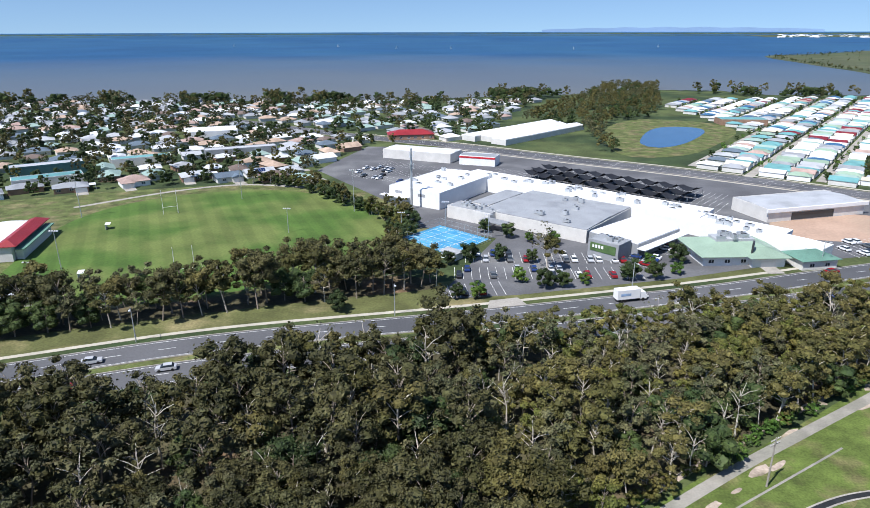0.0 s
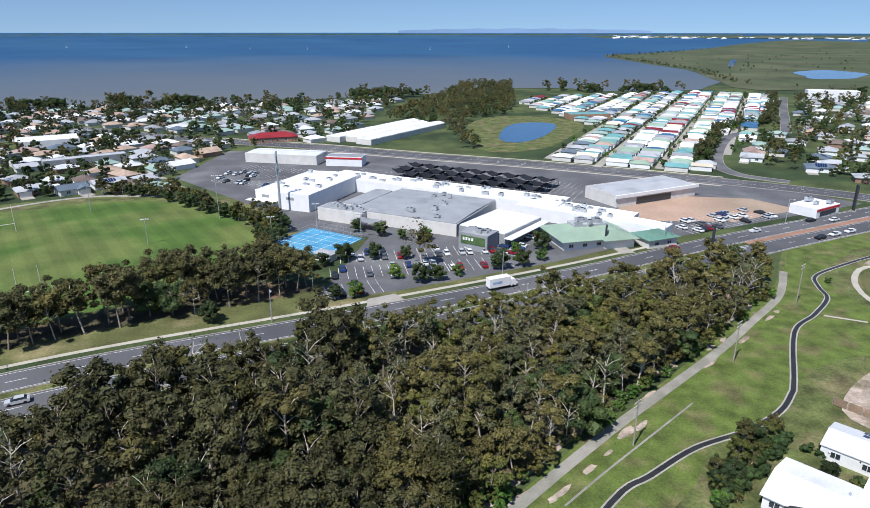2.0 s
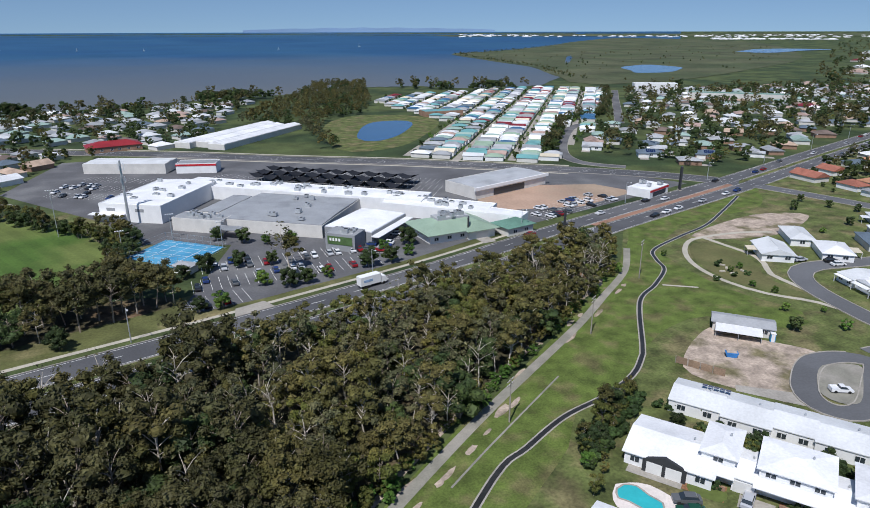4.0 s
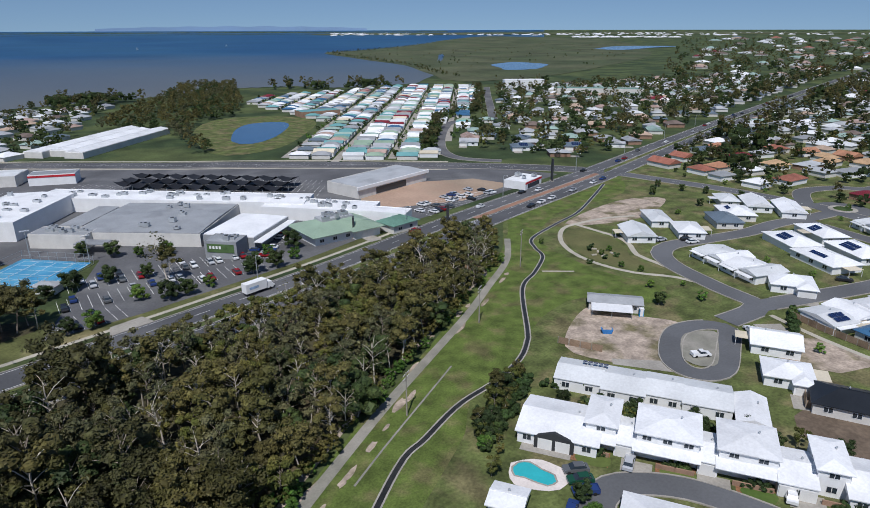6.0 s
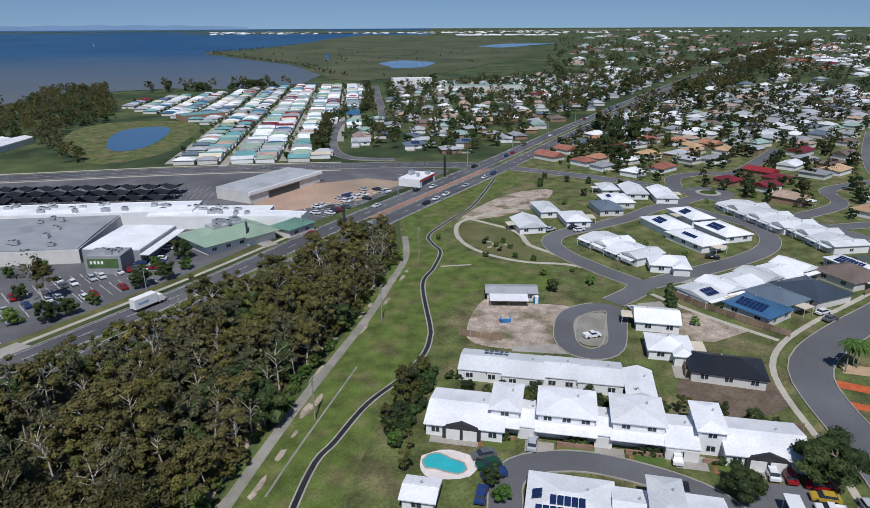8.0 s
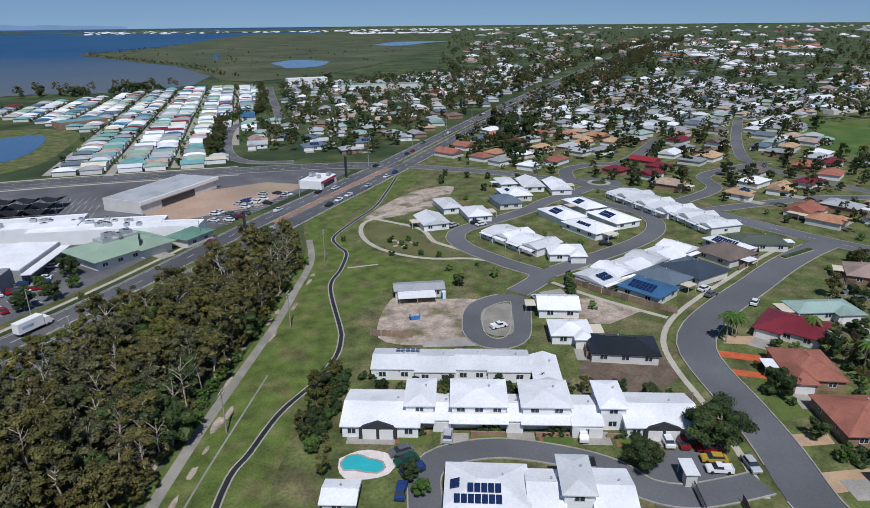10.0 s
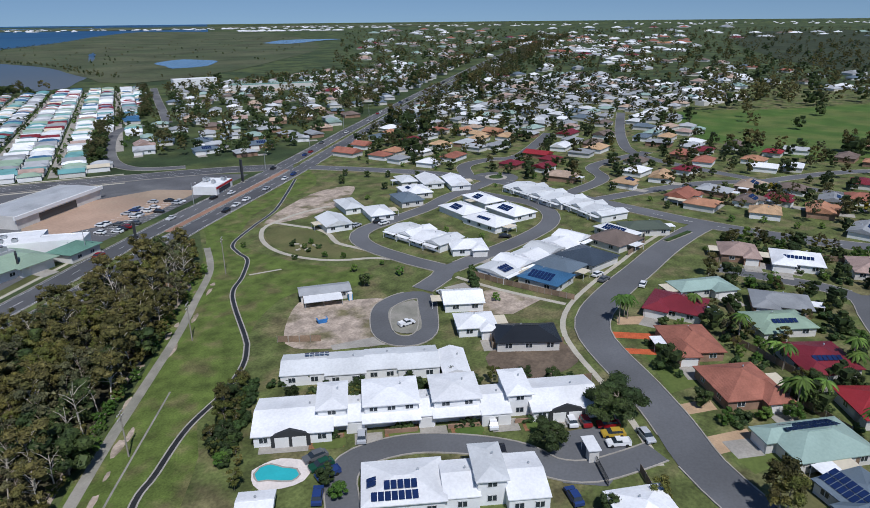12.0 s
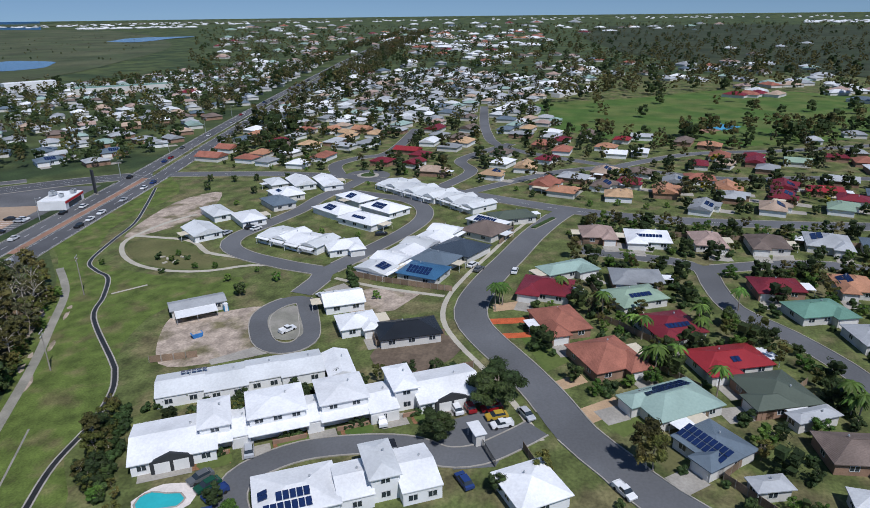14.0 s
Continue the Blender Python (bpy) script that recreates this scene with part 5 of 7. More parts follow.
fuel = hall(27, 345, 20, 10, -20, 4.6, "grey", "white_wall", "fuel station with a red-edged canopy")
part("red_band", boxes((-10.1, -5.15, 3.8, 10.1, -5.04, 4.7)), mat("canopy_red", (0.5, 0.03, 0.04), 0.5), fuel)
for off, w in ((-12, 92), (0, 84), (12, 96)):
    hall(67 - 0.72 * off, 446 + 0.69 * off, w, 11.9, 46, 3.4, "white", "wall", "long low aged-care wing with a white roof", pitch=0.09, parapet=0.0)
house(-14, 432, 30, 14, 10, "red", "brick", 2.5, 3.4, name="hall", wing=False)
hall(-196, 322, 34, 9, 34, 5.6, "midgrey", "teal_wall", "long two-storey school block with teal walls")
hall(-186, 303, 30, 10, 34, 3.4, "teal", "wall", "covered court with a pale blue roof")
hall(-160, 348, 30, 8, 28, 4.0, "teal", "wall", "school block with a pale blue roof")
hall(-112, 372, 40, 8, 24, 4.6, "midgrey", "grey_wall", "long school block with pale roof")
hall(-152, 440, 34, 22, 20, 5.0, "white", "white_wall", "white-roofed hall among houses")
hall(240, 492, 34, 16, -4, 4.0, "teal", "brick", "village clubhouse with a pale teal roof")
hall(-232, 310, 24, 20, 20, 4.4, "cream", "wall", "low school hall with a cream roof")
hall(575, 471, 96, 18, -45, 6.0, "green", "wall", "long building with a pale green roof among trees")
hall(562, 577, 48, 16, -31, 9.0, "white", "white_wall", "white three-storey apartment block near the water")
for x, y, w, d, turn in ((706, 46, 32, 16, -30), (640, 64, 38, 9, -20), (628, 22, 34, 9, -25), (668, 2, 30, 9, -30)):
    hall(x, y, w, d, turn, 4.0 if w < 32 else 3.6, "white" if d == 16 else "offwhite", "wall", "pale-roofed school building beside the green oval", pitch=0.12, parapet=0.0)
club = hall(-148, 206, 32, 20, 103, 4.4, "white", "wall", "football clubhouse with white and red roof")
part("red_roof", hip(33, 6, 5.2, 1.5, 0.3), ROOF["red"], club).location = (0, -8.5, 0)
part("stand_wall", boxes((-14, -12.5, 0, 14, -10.2, 3.4)), M["wall"], club)
part("green_awning", boxes((-15, -13.6, 3.5, 15, -10.6, 3.8)), ROOF["green"], club)
house(-113, 160, 10, 8, 20, "midgrey", "wall", wing=False, name="clubroom")


def shade_sail(x, y, turn, w, d, i):
    """A peaked shade cloth between steel posts."""
    ob = thing("shade_sail", "black peaked shade sail over parked cars", "shade sail", pose(x, y, 0.06, 0, 0, turn), "car park sails")
    n, verts, quads = 6, [], []
    for a in range(n + 1):
        for b in range(n + 1):
            u, v = a / n, b / n
            h = 3.0 + 2.3 * (abs(2 * u - 1) ** 1.6) * (0.4 + 0.6 * (1 - v)) - 0.5 * math.sin(math.pi * v)
            verts.append(((u - 0.5) * w, (v - 0.5) * d, h))
    for a in range(n):
        for b in range(n):
            p = a * (n + 1) + b
            quads.append((p, p + n + 1, p + n + 2, p + 1))
    share("canopy", np_mesh("canopy", verts, quads, [M["sail"]]), ob)
    for sx in (-0.5, 0.5):
        for sy in (-0.5, 0.5):
            part("post", tube(bmesh.new(), (sx * w, sy * d, 0), (sx * w, sy * d, 3.4), 0.09, 0.07), M["steel"], ob)
    return ob


u, v = Vector((0.755, -0.656)), Vector((0.656, 0.755))
one = shade_sail(52, 306, -41, 8.6, 8.2, 0)
for i in range(9):
    for j in range(3):
        if (i, j) != (0, 0):
            p = Vector((50, 304)) + u * i * 8.8 + v * (j * 9.6)
            copy_thing(one, pose(p.x, p.y, 0.06, 0, 0, -41))

# tennis court with its fence
court = sheet("tennis_court", [(-9.5, 215.5), (4, 230), (21.5, 213), (7, 195.5)], M["court"], 0.09, "bright blue tennis courts with white lines", block=True)
cu, cv, c0 = Vector((0.717, -0.697)), Vector((0.697, 0.717)), Vector((6, 213))
for off, lo, hi in ((-9, -11, 11), (-5.5, -11, 11), (-1.5, -11, 11), (2, -11, 11), (5.5, -11, 11), (9, -11, 11)):
    p = [c0 + cv * off + cu * lo, c0 + cv * off + cu * hi]
    ribbon("court_line", [tuple(q) for q in p], 0.14, M["paint"], 0.11, "white painted court line", smooth=False)
for off in (-11, -6, 0, 6, 11):
    ribbon("court_line", [tuple(c0 + cu * off + cv * -9), tuple(c0 + cu * off + cv * 9)], 0.14, M["paint"], 0.115, "white painted court line", smooth=False)
fence = thing("court_fence", "tall wire fence round the blue courts", "fence", pose(6, 213, 0.05, 0, 0, -44.2))
for k in range(9):
    for sy in (-10, 10):
        part("post", tube(bmesh.new(), (-12.5 + k * 3.1, sy, 0), (-12.5 + k * 3.1, sy, 3.2), 0.05, 0.05, 5), M["steel"], fence)
for z in (0.1, 1.6, 3.15):
    part("rail", boxes((-12.5, -10.03, z, 12.4, -9.97, z + 0.05), (-12.5, 9.97, z, 12.4, 10.03, z + 0.05), (-12.53, -10, z, -12.47, 10, z + 0.05), (12.4, -10, z, 12.46, 10, z + 0.05)), M["steel"], fence)
house(7.5, 194, 6, 4, -40, "midgrey", "white_wall", 0.7, 2.4, wing=False, name="clubroom")


# ---------------------------------------------------------------- vehicles
def profile(bm, pts, w0, w1=None):
    """A solid from an outline in x, z, drawn in towards the top."""
    top = max(z for _, z in pts)
    low = min(z for _, z in pts)
    sides = []
    for s in (-1, 1):
        sides.append([bm.verts.new((x, s * (w0 + ((w1 or w0) - w0) * (z - low) / (top - low)), z)) for x, z in pts])
    bm.faces.new(sides[0]), bm.faces.new(list(reversed(sides[1])))
    n = len(pts)
    for i in range(n):
        bm.faces.new((sides[0][(i + 1) % n], sides[0][i], sides[1][i], sides[1][(i + 1) % n]))
    bmesh.ops.recalc_face_normals(bm, faces=bm.faces[:])
    return bm


WHEEL = as_mesh("wheel", tube(bmesh.new(), (0, -0.1, 0), (0, 0.1, 0), 0.33, 0.33, 12), M["tyre"])
PAINTS = dict(white=(0.75, 0.75, 0.75), silver=(0.45, 0.46, 0.48), black=(0.02, 0.02, 0.022), red=(0.26, 0.012, 0.016), blue=(0.025, 0.05, 0.17), grey=(0.12, 0.125, 0.13), yellow=(0.45, 0.3, 0.04), green=(0.015, 0.07, 0.04))
CARS = {}


def car(colour, ute=False):
    ob = thing("car", f"{colour} pickup truck on the asphalt" if ute else f"{colour} passenger car on the asphalt", "car", pose(0, 0, 0))
    p = mat(colour + "_car_paint", PAINTS[colour], 0.25, 0.03, 0.4, 3.0, spec=0.6)
    body = profile(bmesh.new(), [(-2.2, 0.35), (2.2, 0.35), (2.25, 0.7), (2.1, 0.85), (0.95, 0.98), (-1.9, 1.0), (-2.2, 0.9)], 0.88, 0.84)
    part("body", body, p, ob)
    if ute:
        part("glasshouse", profile(bmesh.new(), [(-0.5, 0.98), (1.15, 0.98), (0.55, 1.45), (-0.4, 1.45)], 0.8, 0.68), M["glass"], ob)
        part("roof", boxes((-0.42, -0.68, 1.45, 0.6, 0.68, 1.52)), p, ob)
        part("tray", boxes((-2.2, -0.84, 1.0, -0.6, -0.76, 1.15), (-2.2, 0.76, 1.0, -0.6, 0.84, 1.15), (-2.2, -0.84, 1.0, -2.1, 0.84, 1.15)), p, ob)
    else:
        part("glasshouse", profile(bmesh.new(), [(-1.75, 0.98), (1.15, 0.98), (0.45, 1.42), (-1.3, 1.42)], 0.8, 0.66), M["glass"], ob)
        part("roof", boxes((-1.3, -0.66, 1.42, 0.48, 0.66, 1.48)), p, ob)
    for x in (-1.35, 1.4):
        for y in (-0.8, 0.8):
            share("wheel", WHEEL, ob, pose(x, y, 0.33))
    return ob


def park(colour, x, y, turn, ute=False, z=0.1):
    key = (colour, ute)
    if key not in CARS:
        CARS[key] = car(colour, ute)
        CARS[key].matrix_basis = pose(x, y, z, 0, 0, turn)
        return CARS[key]
    return copy_thing(CARS[key], pose(x, y, z, 0, 0, turn))


for colour, x, y, turn, ute in (("red", 102.7, 7.4, 120, False), ("yellow", 100.2, 6.0, 120, False), ("white", 97.8, 4.6, 120, True), ("silver", 102.2, 0.4, -142, False), ("white", 100.8, 14.2, 33, False), ("red", 102.0, 11.8, 33, False),
                                 ("silver", 79.0, 48.0, 30, False), ("white", 93.5, 27.5, 30, False), ("blue", 67.6, 47.8, 150, True), ("green", 69.0, 50.1, 150, False), ("grey", 70.4, 52.4, 150, False), ("black", 86, 23, 30, False),
                                 ("white", 84.5, -17.6, -140, True), ("blue", 80.5, 8.5, 40, False), ("blue", 62.4, 46.2, 30, False), ("white", 124, 62.5, -30, True), ("white", 145, 62, 60, False), ("black", 200, 63, -60, False),
                                 ("white", 176, 12, 0, False), ("grey", 175, 23, -20, False), ("white", 178, 25.5, -20, False), ("black", 196, 113, -20, False), ("silver", 188, 118, -10, False), ("white", 195, 110, -20, False)):
    park(colour, x, y, turn, ute, 0.14)
# traffic
r = np.random.default_rng(21)
names = ["white", "white", "silver", "black", "grey", "red", "blue", "white"]
lanes = curve_points(HIGH, 9.0)
for side, offs in ((0, (-3.1, -6.6)), (180, (-15.3, -18.8))):
    for i in range(6, len(lanes) - 1):
        if lanes[i].x > 900 or r.random() > (0.1 if lanes[i].x < 180 else 0.2):
            continue
        t = (lanes[i + 1] - lanes[i]).normalized()
        p = lanes[i] + Vector((-t.y, t.x, 0)) * offs[int(r.integers(2))]
        park(names[int(r.integers(8))], p.x, p.y, math.degrees(math.atan2(t.y, t.x)) + side, r.random() < 0.3, 0.09)
park("red", -74, 114.5, 16, False, 0.09)
for i in range(len(lanes) - 1):
    if 170 < lanes[i].x < 330 and r.random() < 0.55:
        t = (lanes[i + 1] - lanes[i]).normalized()
        for off, back in ((-3.1, 0), (-18.8, 180)):
            if r.random() < 0.5:
                p = lanes[i] + Vector((-t.y, t.x, 0)) * off
                park(names[int(r.integers(8))], p.x, p.y, math.degrees(math.atan2(t.y, t.x)) + back, r.random() < 0.3, 0.09)
truck = thing("box_truck", "white box truck with blue markings on the highway", "truck", pose(56, 158.6, 0.09, 0, 0, 13))
part("box", boxes((-4.6, -1.2, 0.9, 2.2, 1.2, 3.6)), M["white_wall"], truck)
part("cab", profile(bmesh.new(), [(2.4, 0.6), (4.3, 0.6), (4.3, 1.5), (3.9, 2.5), (2.4, 2.5)], 1.1, 1.05), M["white_wall"], truck)
part("windscreen", boxes((4.0, -0.9, 1.5, 4.25, 0.9, 2.2)), M["glass"], truck)
part("side_marking", boxes((-3.6, -1.24, 1.9, -0.6, -1.21, 2.6)), mat("faded_blue", (0.3, 0.42, 0.6), 0.6), truck)
part("chassis", boxes((-4.5, -0.9, 0.5, 4.2, 0.9, 0.85)), M["dark"], truck)
for x in (-3.2, -2.2, 3.2):
    for y in (-1.05, 1.05):
        share("wheel", WHEEL, truck, pose(x, y, 0.45) @ Matrix.Scale(1.35, 4))

# car park bays beside the highway: lines, cars, trees on islands
bay = bmesh.new()
LOT_ROWS = (((6, 166), (22, 168), 4), ((8, 180), (66, 179), 4), ((12, 194), (68, 192), 4), ((66, 186), (84, 210), 4), ((140, 196), (186, 208), 4), ((146, 203), (182, 213), 4), ((-40, 322), (-8, 300), 4), ((-34, 336), (0, 312), 4), ((-26, 350), (4, 330), 4), ((52, 302), (118, 246), 4), ((60, 312), (126, 256), 4), ((68, 324), (132, 268), 4), ((34, 330), (50, 314), 4))
count = 0
for (xa, ya), (xb, yb), half in LOT_ROWS:
    a, b = Vector((xa, ya, 0)), Vector((xb, yb, 0))
    n = int((b - a).length / 2.6)
    t = (b - a).normalized()
    s = Vector((-t.y, t.x, 0))
    deg = math.degrees(math.atan2(s.y, s.x))
    for k in range(n + 1):
        p = a + t * k * 2.6
        for sgn in (-1, 1):
            q, e = p + s * sgn * 0.3, p + s * sgn * 5.0
            w = t * 0.06
            bay.faces.new([bay.verts.new(c + Vector((0, 0, 0.075))) for c in (q - w, q + w, e + w, e - w)])
            if k < n and r.random() < 0.34 and count < 80:
                c = p + t * 1.3 + s * sgn * 2.7
                if count < 80:
                    park(names[int(r.integers(8))], c.x, c.y, deg + (180 if r.random() < 0.5 else 0), r.random() < 0.15, 0.07)
                    count += 1
tagged(part("bay_lines", bay, M["paint"]), "white painted parking bay lines", "", "", "structure")
for i, (x, y) in enumerate(((8, 160.5), (14, 161), (34, 168), (39, 168.5), (46, 170), (60, 173), (68, 174), (76, 178), (6.5, 188), (13, 191), (28, 172), (23, 191), (33, 189), (43, 206), (28, 214.5), (20, 221), (36, 210), (80, 188), (-24, 153), (70, 186))):
    tree(("deep", "bright", "deep")[i % 3], x, y, 0.5 + 0.2 * ((i * 7) % 4) / 3, i * 70, "car park trees", i)
tree("bare", 37, 182, 1.25, 30, "", 0)
tree("gum", 37.5, 182.5, 0.9, 200, "", 1)


# ---------------------------------------------------------------- poles, signs and the field
def power_pole(x, y, h, turn, arms=2):
    ob = thing("power_pole", "weathered timber power pole with crossarms", "power pole", pose(x, y, 0.03, 0, 0, turn), "power poles")
    part("pole", tube(bmesh.new(), (0, 0, 0), (0, 0, h), 0.17, 0.11, 8), M["pole"], ob)
    for k in range(arms):
        arm = part("crossarm", boxes((-1.3, -0.06, h - 0.4 - k * 0.9, 1.3, 0.06, h - 0.28 - k * 0.9)), M["pole"], ob)
        for sx in (-1.15, -0.6, 0.6, 1.15):
            part("insulator", tube(bmesh.new(), (sx, 0, h - 0.28 - k * 0.9), (sx, 0, h - 0.08 - k * 0.9), 0.06, 0.04, 6), M["frame"], arm)
    return ob


for x, y, h, turn in ((56.3, 83.1, 9.5, 30), (130.5, 129.1, 12, 30), (94, 106, 10, 30), (20, 60, 9.5, 30)):
    power_pole(x, y, h, turn)


def light_tower(x, y, h, turn=0, name="light_tower", label="tall slim floodlight tower beside the field"):
    ob = thing(name, label, "light", pose(x, y, 0.03, 0, 0, turn), "field lights" if name == "light_tower" else "street lamps")
    part("pole", tube(bmesh.new(), (0, 0, 0), (0, 0, h), 0.16, 0.08, 8), M["steel"], ob)
    part("arm", boxes((-1.3, -0.05, h - 0.1, 1.3, 0.05, h) if name == "light_tower" else (0, -0.05, h - 0.1, 2.2, 0.05, h)), M["steel"], ob)
    for sx in ((-1.1, -0.4, 0.4, 1.1) if name == "light_tower" else (2.0,)):
        part("lamp_head", boxes((sx - 0.25, -0.2, h, sx + 0.25, 0.2, h + 0.25)), M["frame"], ob)
    return ob


for x, y, h in ((-83, 271, 17), (-138.8, 243, 17), (-110, 177, 15), (-113, 167, 9), (-31, 250, 17), (-52, 222, 9), (-10, 216, 9), (6, 230, 9), (21, 213, 9)):
    light_tower(x, y, h)
for i in range(14, 90, 7):
    p, t = lanes[i], (lanes[i + 1] - lanes[i]).normalized()
    q = p + Vector((-t.y, t.x, 0)) * 1.2
    light_tower(q.x, q.y, 9, math.degrees(math.atan2(t.y, t.x)) - 90, "street_lamp", "grey street lamp beside the highway")
mast = thing("phone_mast", "tall grey phone mast with antenna panels", "mast", pose(-7.5, 253.3, 0.05))
part("pole", tube(bmesh.new(), (0, 0, 0), (0, 0, 25), 0.55, 0.35, 10), M["steel"], mast)
for k in range(3):
    a = k * math.tau / 3
    part("antenna", boxes((math.cos(a) * 1.1 - 0.2, math.sin(a) * 1.1 - 0.2, 21.5, math.cos(a) * 1.1 + 0.2, math.sin(a) * 1.1 + 0.2, 24)), M["frame"], mast)
    part("antenna", boxes((math.cos(a) * 0.9 - 0.2, math.sin(a) * 0.9 - 0.2, 17, math.cos(a) * 0.9 + 0.2, math.sin(a) * 0.9 + 0.2, 19)), M["steel"], mast)
for x, y, h in ((102.5, 186, 7.5), (135.5, 173.5, 9.5), (224, 205, 11)):
    ob = thing("pylon_sign", "tall dark pylon sign with pale name panels", "sign", pose(x, y, 0.05, 0, 0, 60), "pylon signs")
    part("slab", boxes((-1.3, -0.3, 0.4, 1.3, 0.3, h)), M["dark"], ob)
    part("footing", boxes((-1.6, -0.6, 0, 1.6, 0.6, 0.42)), M["concrete"], ob)
    for k in range(int(h / 1.8)):
        part("name_panel", boxes((-1.1, -0.36, 1.2 + k * 1.6, 1.1, -0.305, 2.1 + k * 1.6)), M["frame"] if k % 2 else mat("blue_panel", (0.05, 0.12, 0.25), 0.5), ob)
for x, y, turn in ((-105.2, 247.8, 25), (-73.4, 177.5, 18)):
    ob = thing("goal_posts", "white rugby goal posts on the field", "goal posts", pose(x, y, 0.03, 0, 0, turn), "goals")
    for sx in (-2.75, 2.75):
        part("upright", tube(bmesh.new(), (sx, 0, 0), (sx, 0, 10), 0.09, 0.06, 8), M["paint"], ob)
    part("crossbar", tube(bmesh.new(), (-2.75, 0, 3), (2.75, 0, 3), 0.07, 0.07, 8), M["paint"], ob)
for x, y in ((-121, 228), (-105, 178)):
    ob = thing("dugout", "small white players' shelter by the touchline", "shelter", pose(x, y, 0.03, 0, 0, 110))
    part("roof", boxes((-1.6, -0.9, 1.9, 1.6, 0.9, 2.05)), M["white_wall"], ob)
    part("back", boxes((-1.5, 0.7, 0, 1.5, 0.8, 1.9)), M["wall"], ob)
    part("bench", boxes((-1.4, 0.2, 0.4, 1.4, 0.6, 0.48)), M["pole"], ob)
ribbon("field_fence_path", [(-150, 258), (-118, 286), (-90, 298), (-60, 292)], 2.5, M["concrete"], 0.06, "pale concrete walkway behind the field")


# ---------------------------------------------------------------- the village of small cottages
vr = np.random.default_rng(5)
tints = ["white", "offwhite", "white", "offwhite", "seafoam", "teal", "blue", "midgrey", "cream", "maroon", "white", "palegreen", "slate", "grey", "midgrey", "pinkbrown", "teal", "offwhite"]
VILLAGE = [(135, 331), (172, 297), (211, 286), (326, 391), (537, 624), (467, 672), (327, 656), (250, 652), (220, 595), (228, 518), (226, 449)]
lu, lv = Vector((0.628, 0.778)), Vector((-0.778, 0.628))
lane_at = Vector((202.8, 313.3))
for k in range(-3, 6):
    p = lane_at + lv * 31 * k
    a, b = p - lu * 60, p + lu * 420
    pts = [p + lu * s for s in range(-60, 430, 10) if inside((p + lu * s).x, (p + lu * s).y, VILLAGE)]
    if len(pts) > 3:
        ribbon("road_lane", [(pts[0].x, pts[0].y), (pts[-1].x, pts[-1].y)], 4.6, M["concrete"], 0.07 + 0.004 * k, "pale concrete lane between cottages", smooth=False)
made, extra = 0, []
for k in range(-3, 6):
    for side in (-9.3, 9.3):
        for s in np.arange(-60, 430, 7.9):
            p = lane_at + lv * (31 * k + side + vr.uniform(-0.7, 0.7)) + lu * (s + vr.uniform(-0.4, 0.4))
            if inside(p.x, p.y, VILLAGE) and free(p.x, p.y, 1):
                tint = tints[int(vr.integers(len(tints)))]
                made += 1
                if made > 290:
                    extra.append((p.x, p.y, 11.0, 6.2, math.degrees(math.atan2(lu.y, lu.x)) + 90, tint))
                    take(p.x, p.y, 4)
                    continue
                house(p.x, p.y, vr.uniform(10, 11.6), vr.uniform(5.6, 6.4), math.degrees(math.atan2(lu.y, lu.x)) + 90 + vr.normal() * 2, tint, "white_wall" if vr.random() < 0.6 else "wall", vr.uniform(1.1, 1.7), 2.5, over=0.3, gable=vr.random() < 0.5, wing=False, name="cottage", plain=True, group="village cottages")


# ---------------------------------------------------------------- suburbs
SUBURB = ["offwhite", "midgrey", "grey", "beige", "grey", "midgrey", "white", "midgrey", "seafoam", "slate", "pinkbrown", "brown", "offwhite", "maroon", "offwhite"]
EAST = ["maroon", "terracotta", "beige", "maroon", "grey", "red", "orange", "palegreen", "midgrey", "brown", "tan", "white", "slate", "terracotta", "pinkbrown"]


def homes(poly, n, gap, seed, palette, angle, singles, group):
    """Detached houses over a stretch of suburb: the nearest as things, the rest as one piece."""
    r = np.random.default_rng(seed)
    places = sorted(spots(poly, n, gap, seed, 4.0), key=lambda p: math.hypot(*p))
    rest = []
    for i, (x, y) in enumerate(places):
        w, d = r.uniform(10, 14.5), r.uniform(8, 10)
        turn = angle + (90 if r.random() < 0.4 else 0) + r.normal() * 6
        tint = (palette if math.hypot(x, y) < 430 else SUBURB)[int(r.integers(13))]
        if i < singles:
            house(x, y, w, d, turn, tint, ("wall", "brick", "white_wall")[int(r.integers(3))], plain=i >= singles // 5, gable=r.random() < 0.25, panels=(5, 2) if r.random() < 0.25 and i < singles // 5 else 0, group=group)
        else:
            rest.append((x, y, w, d, turn, tint))
            take(x, y, 5)
    return rest


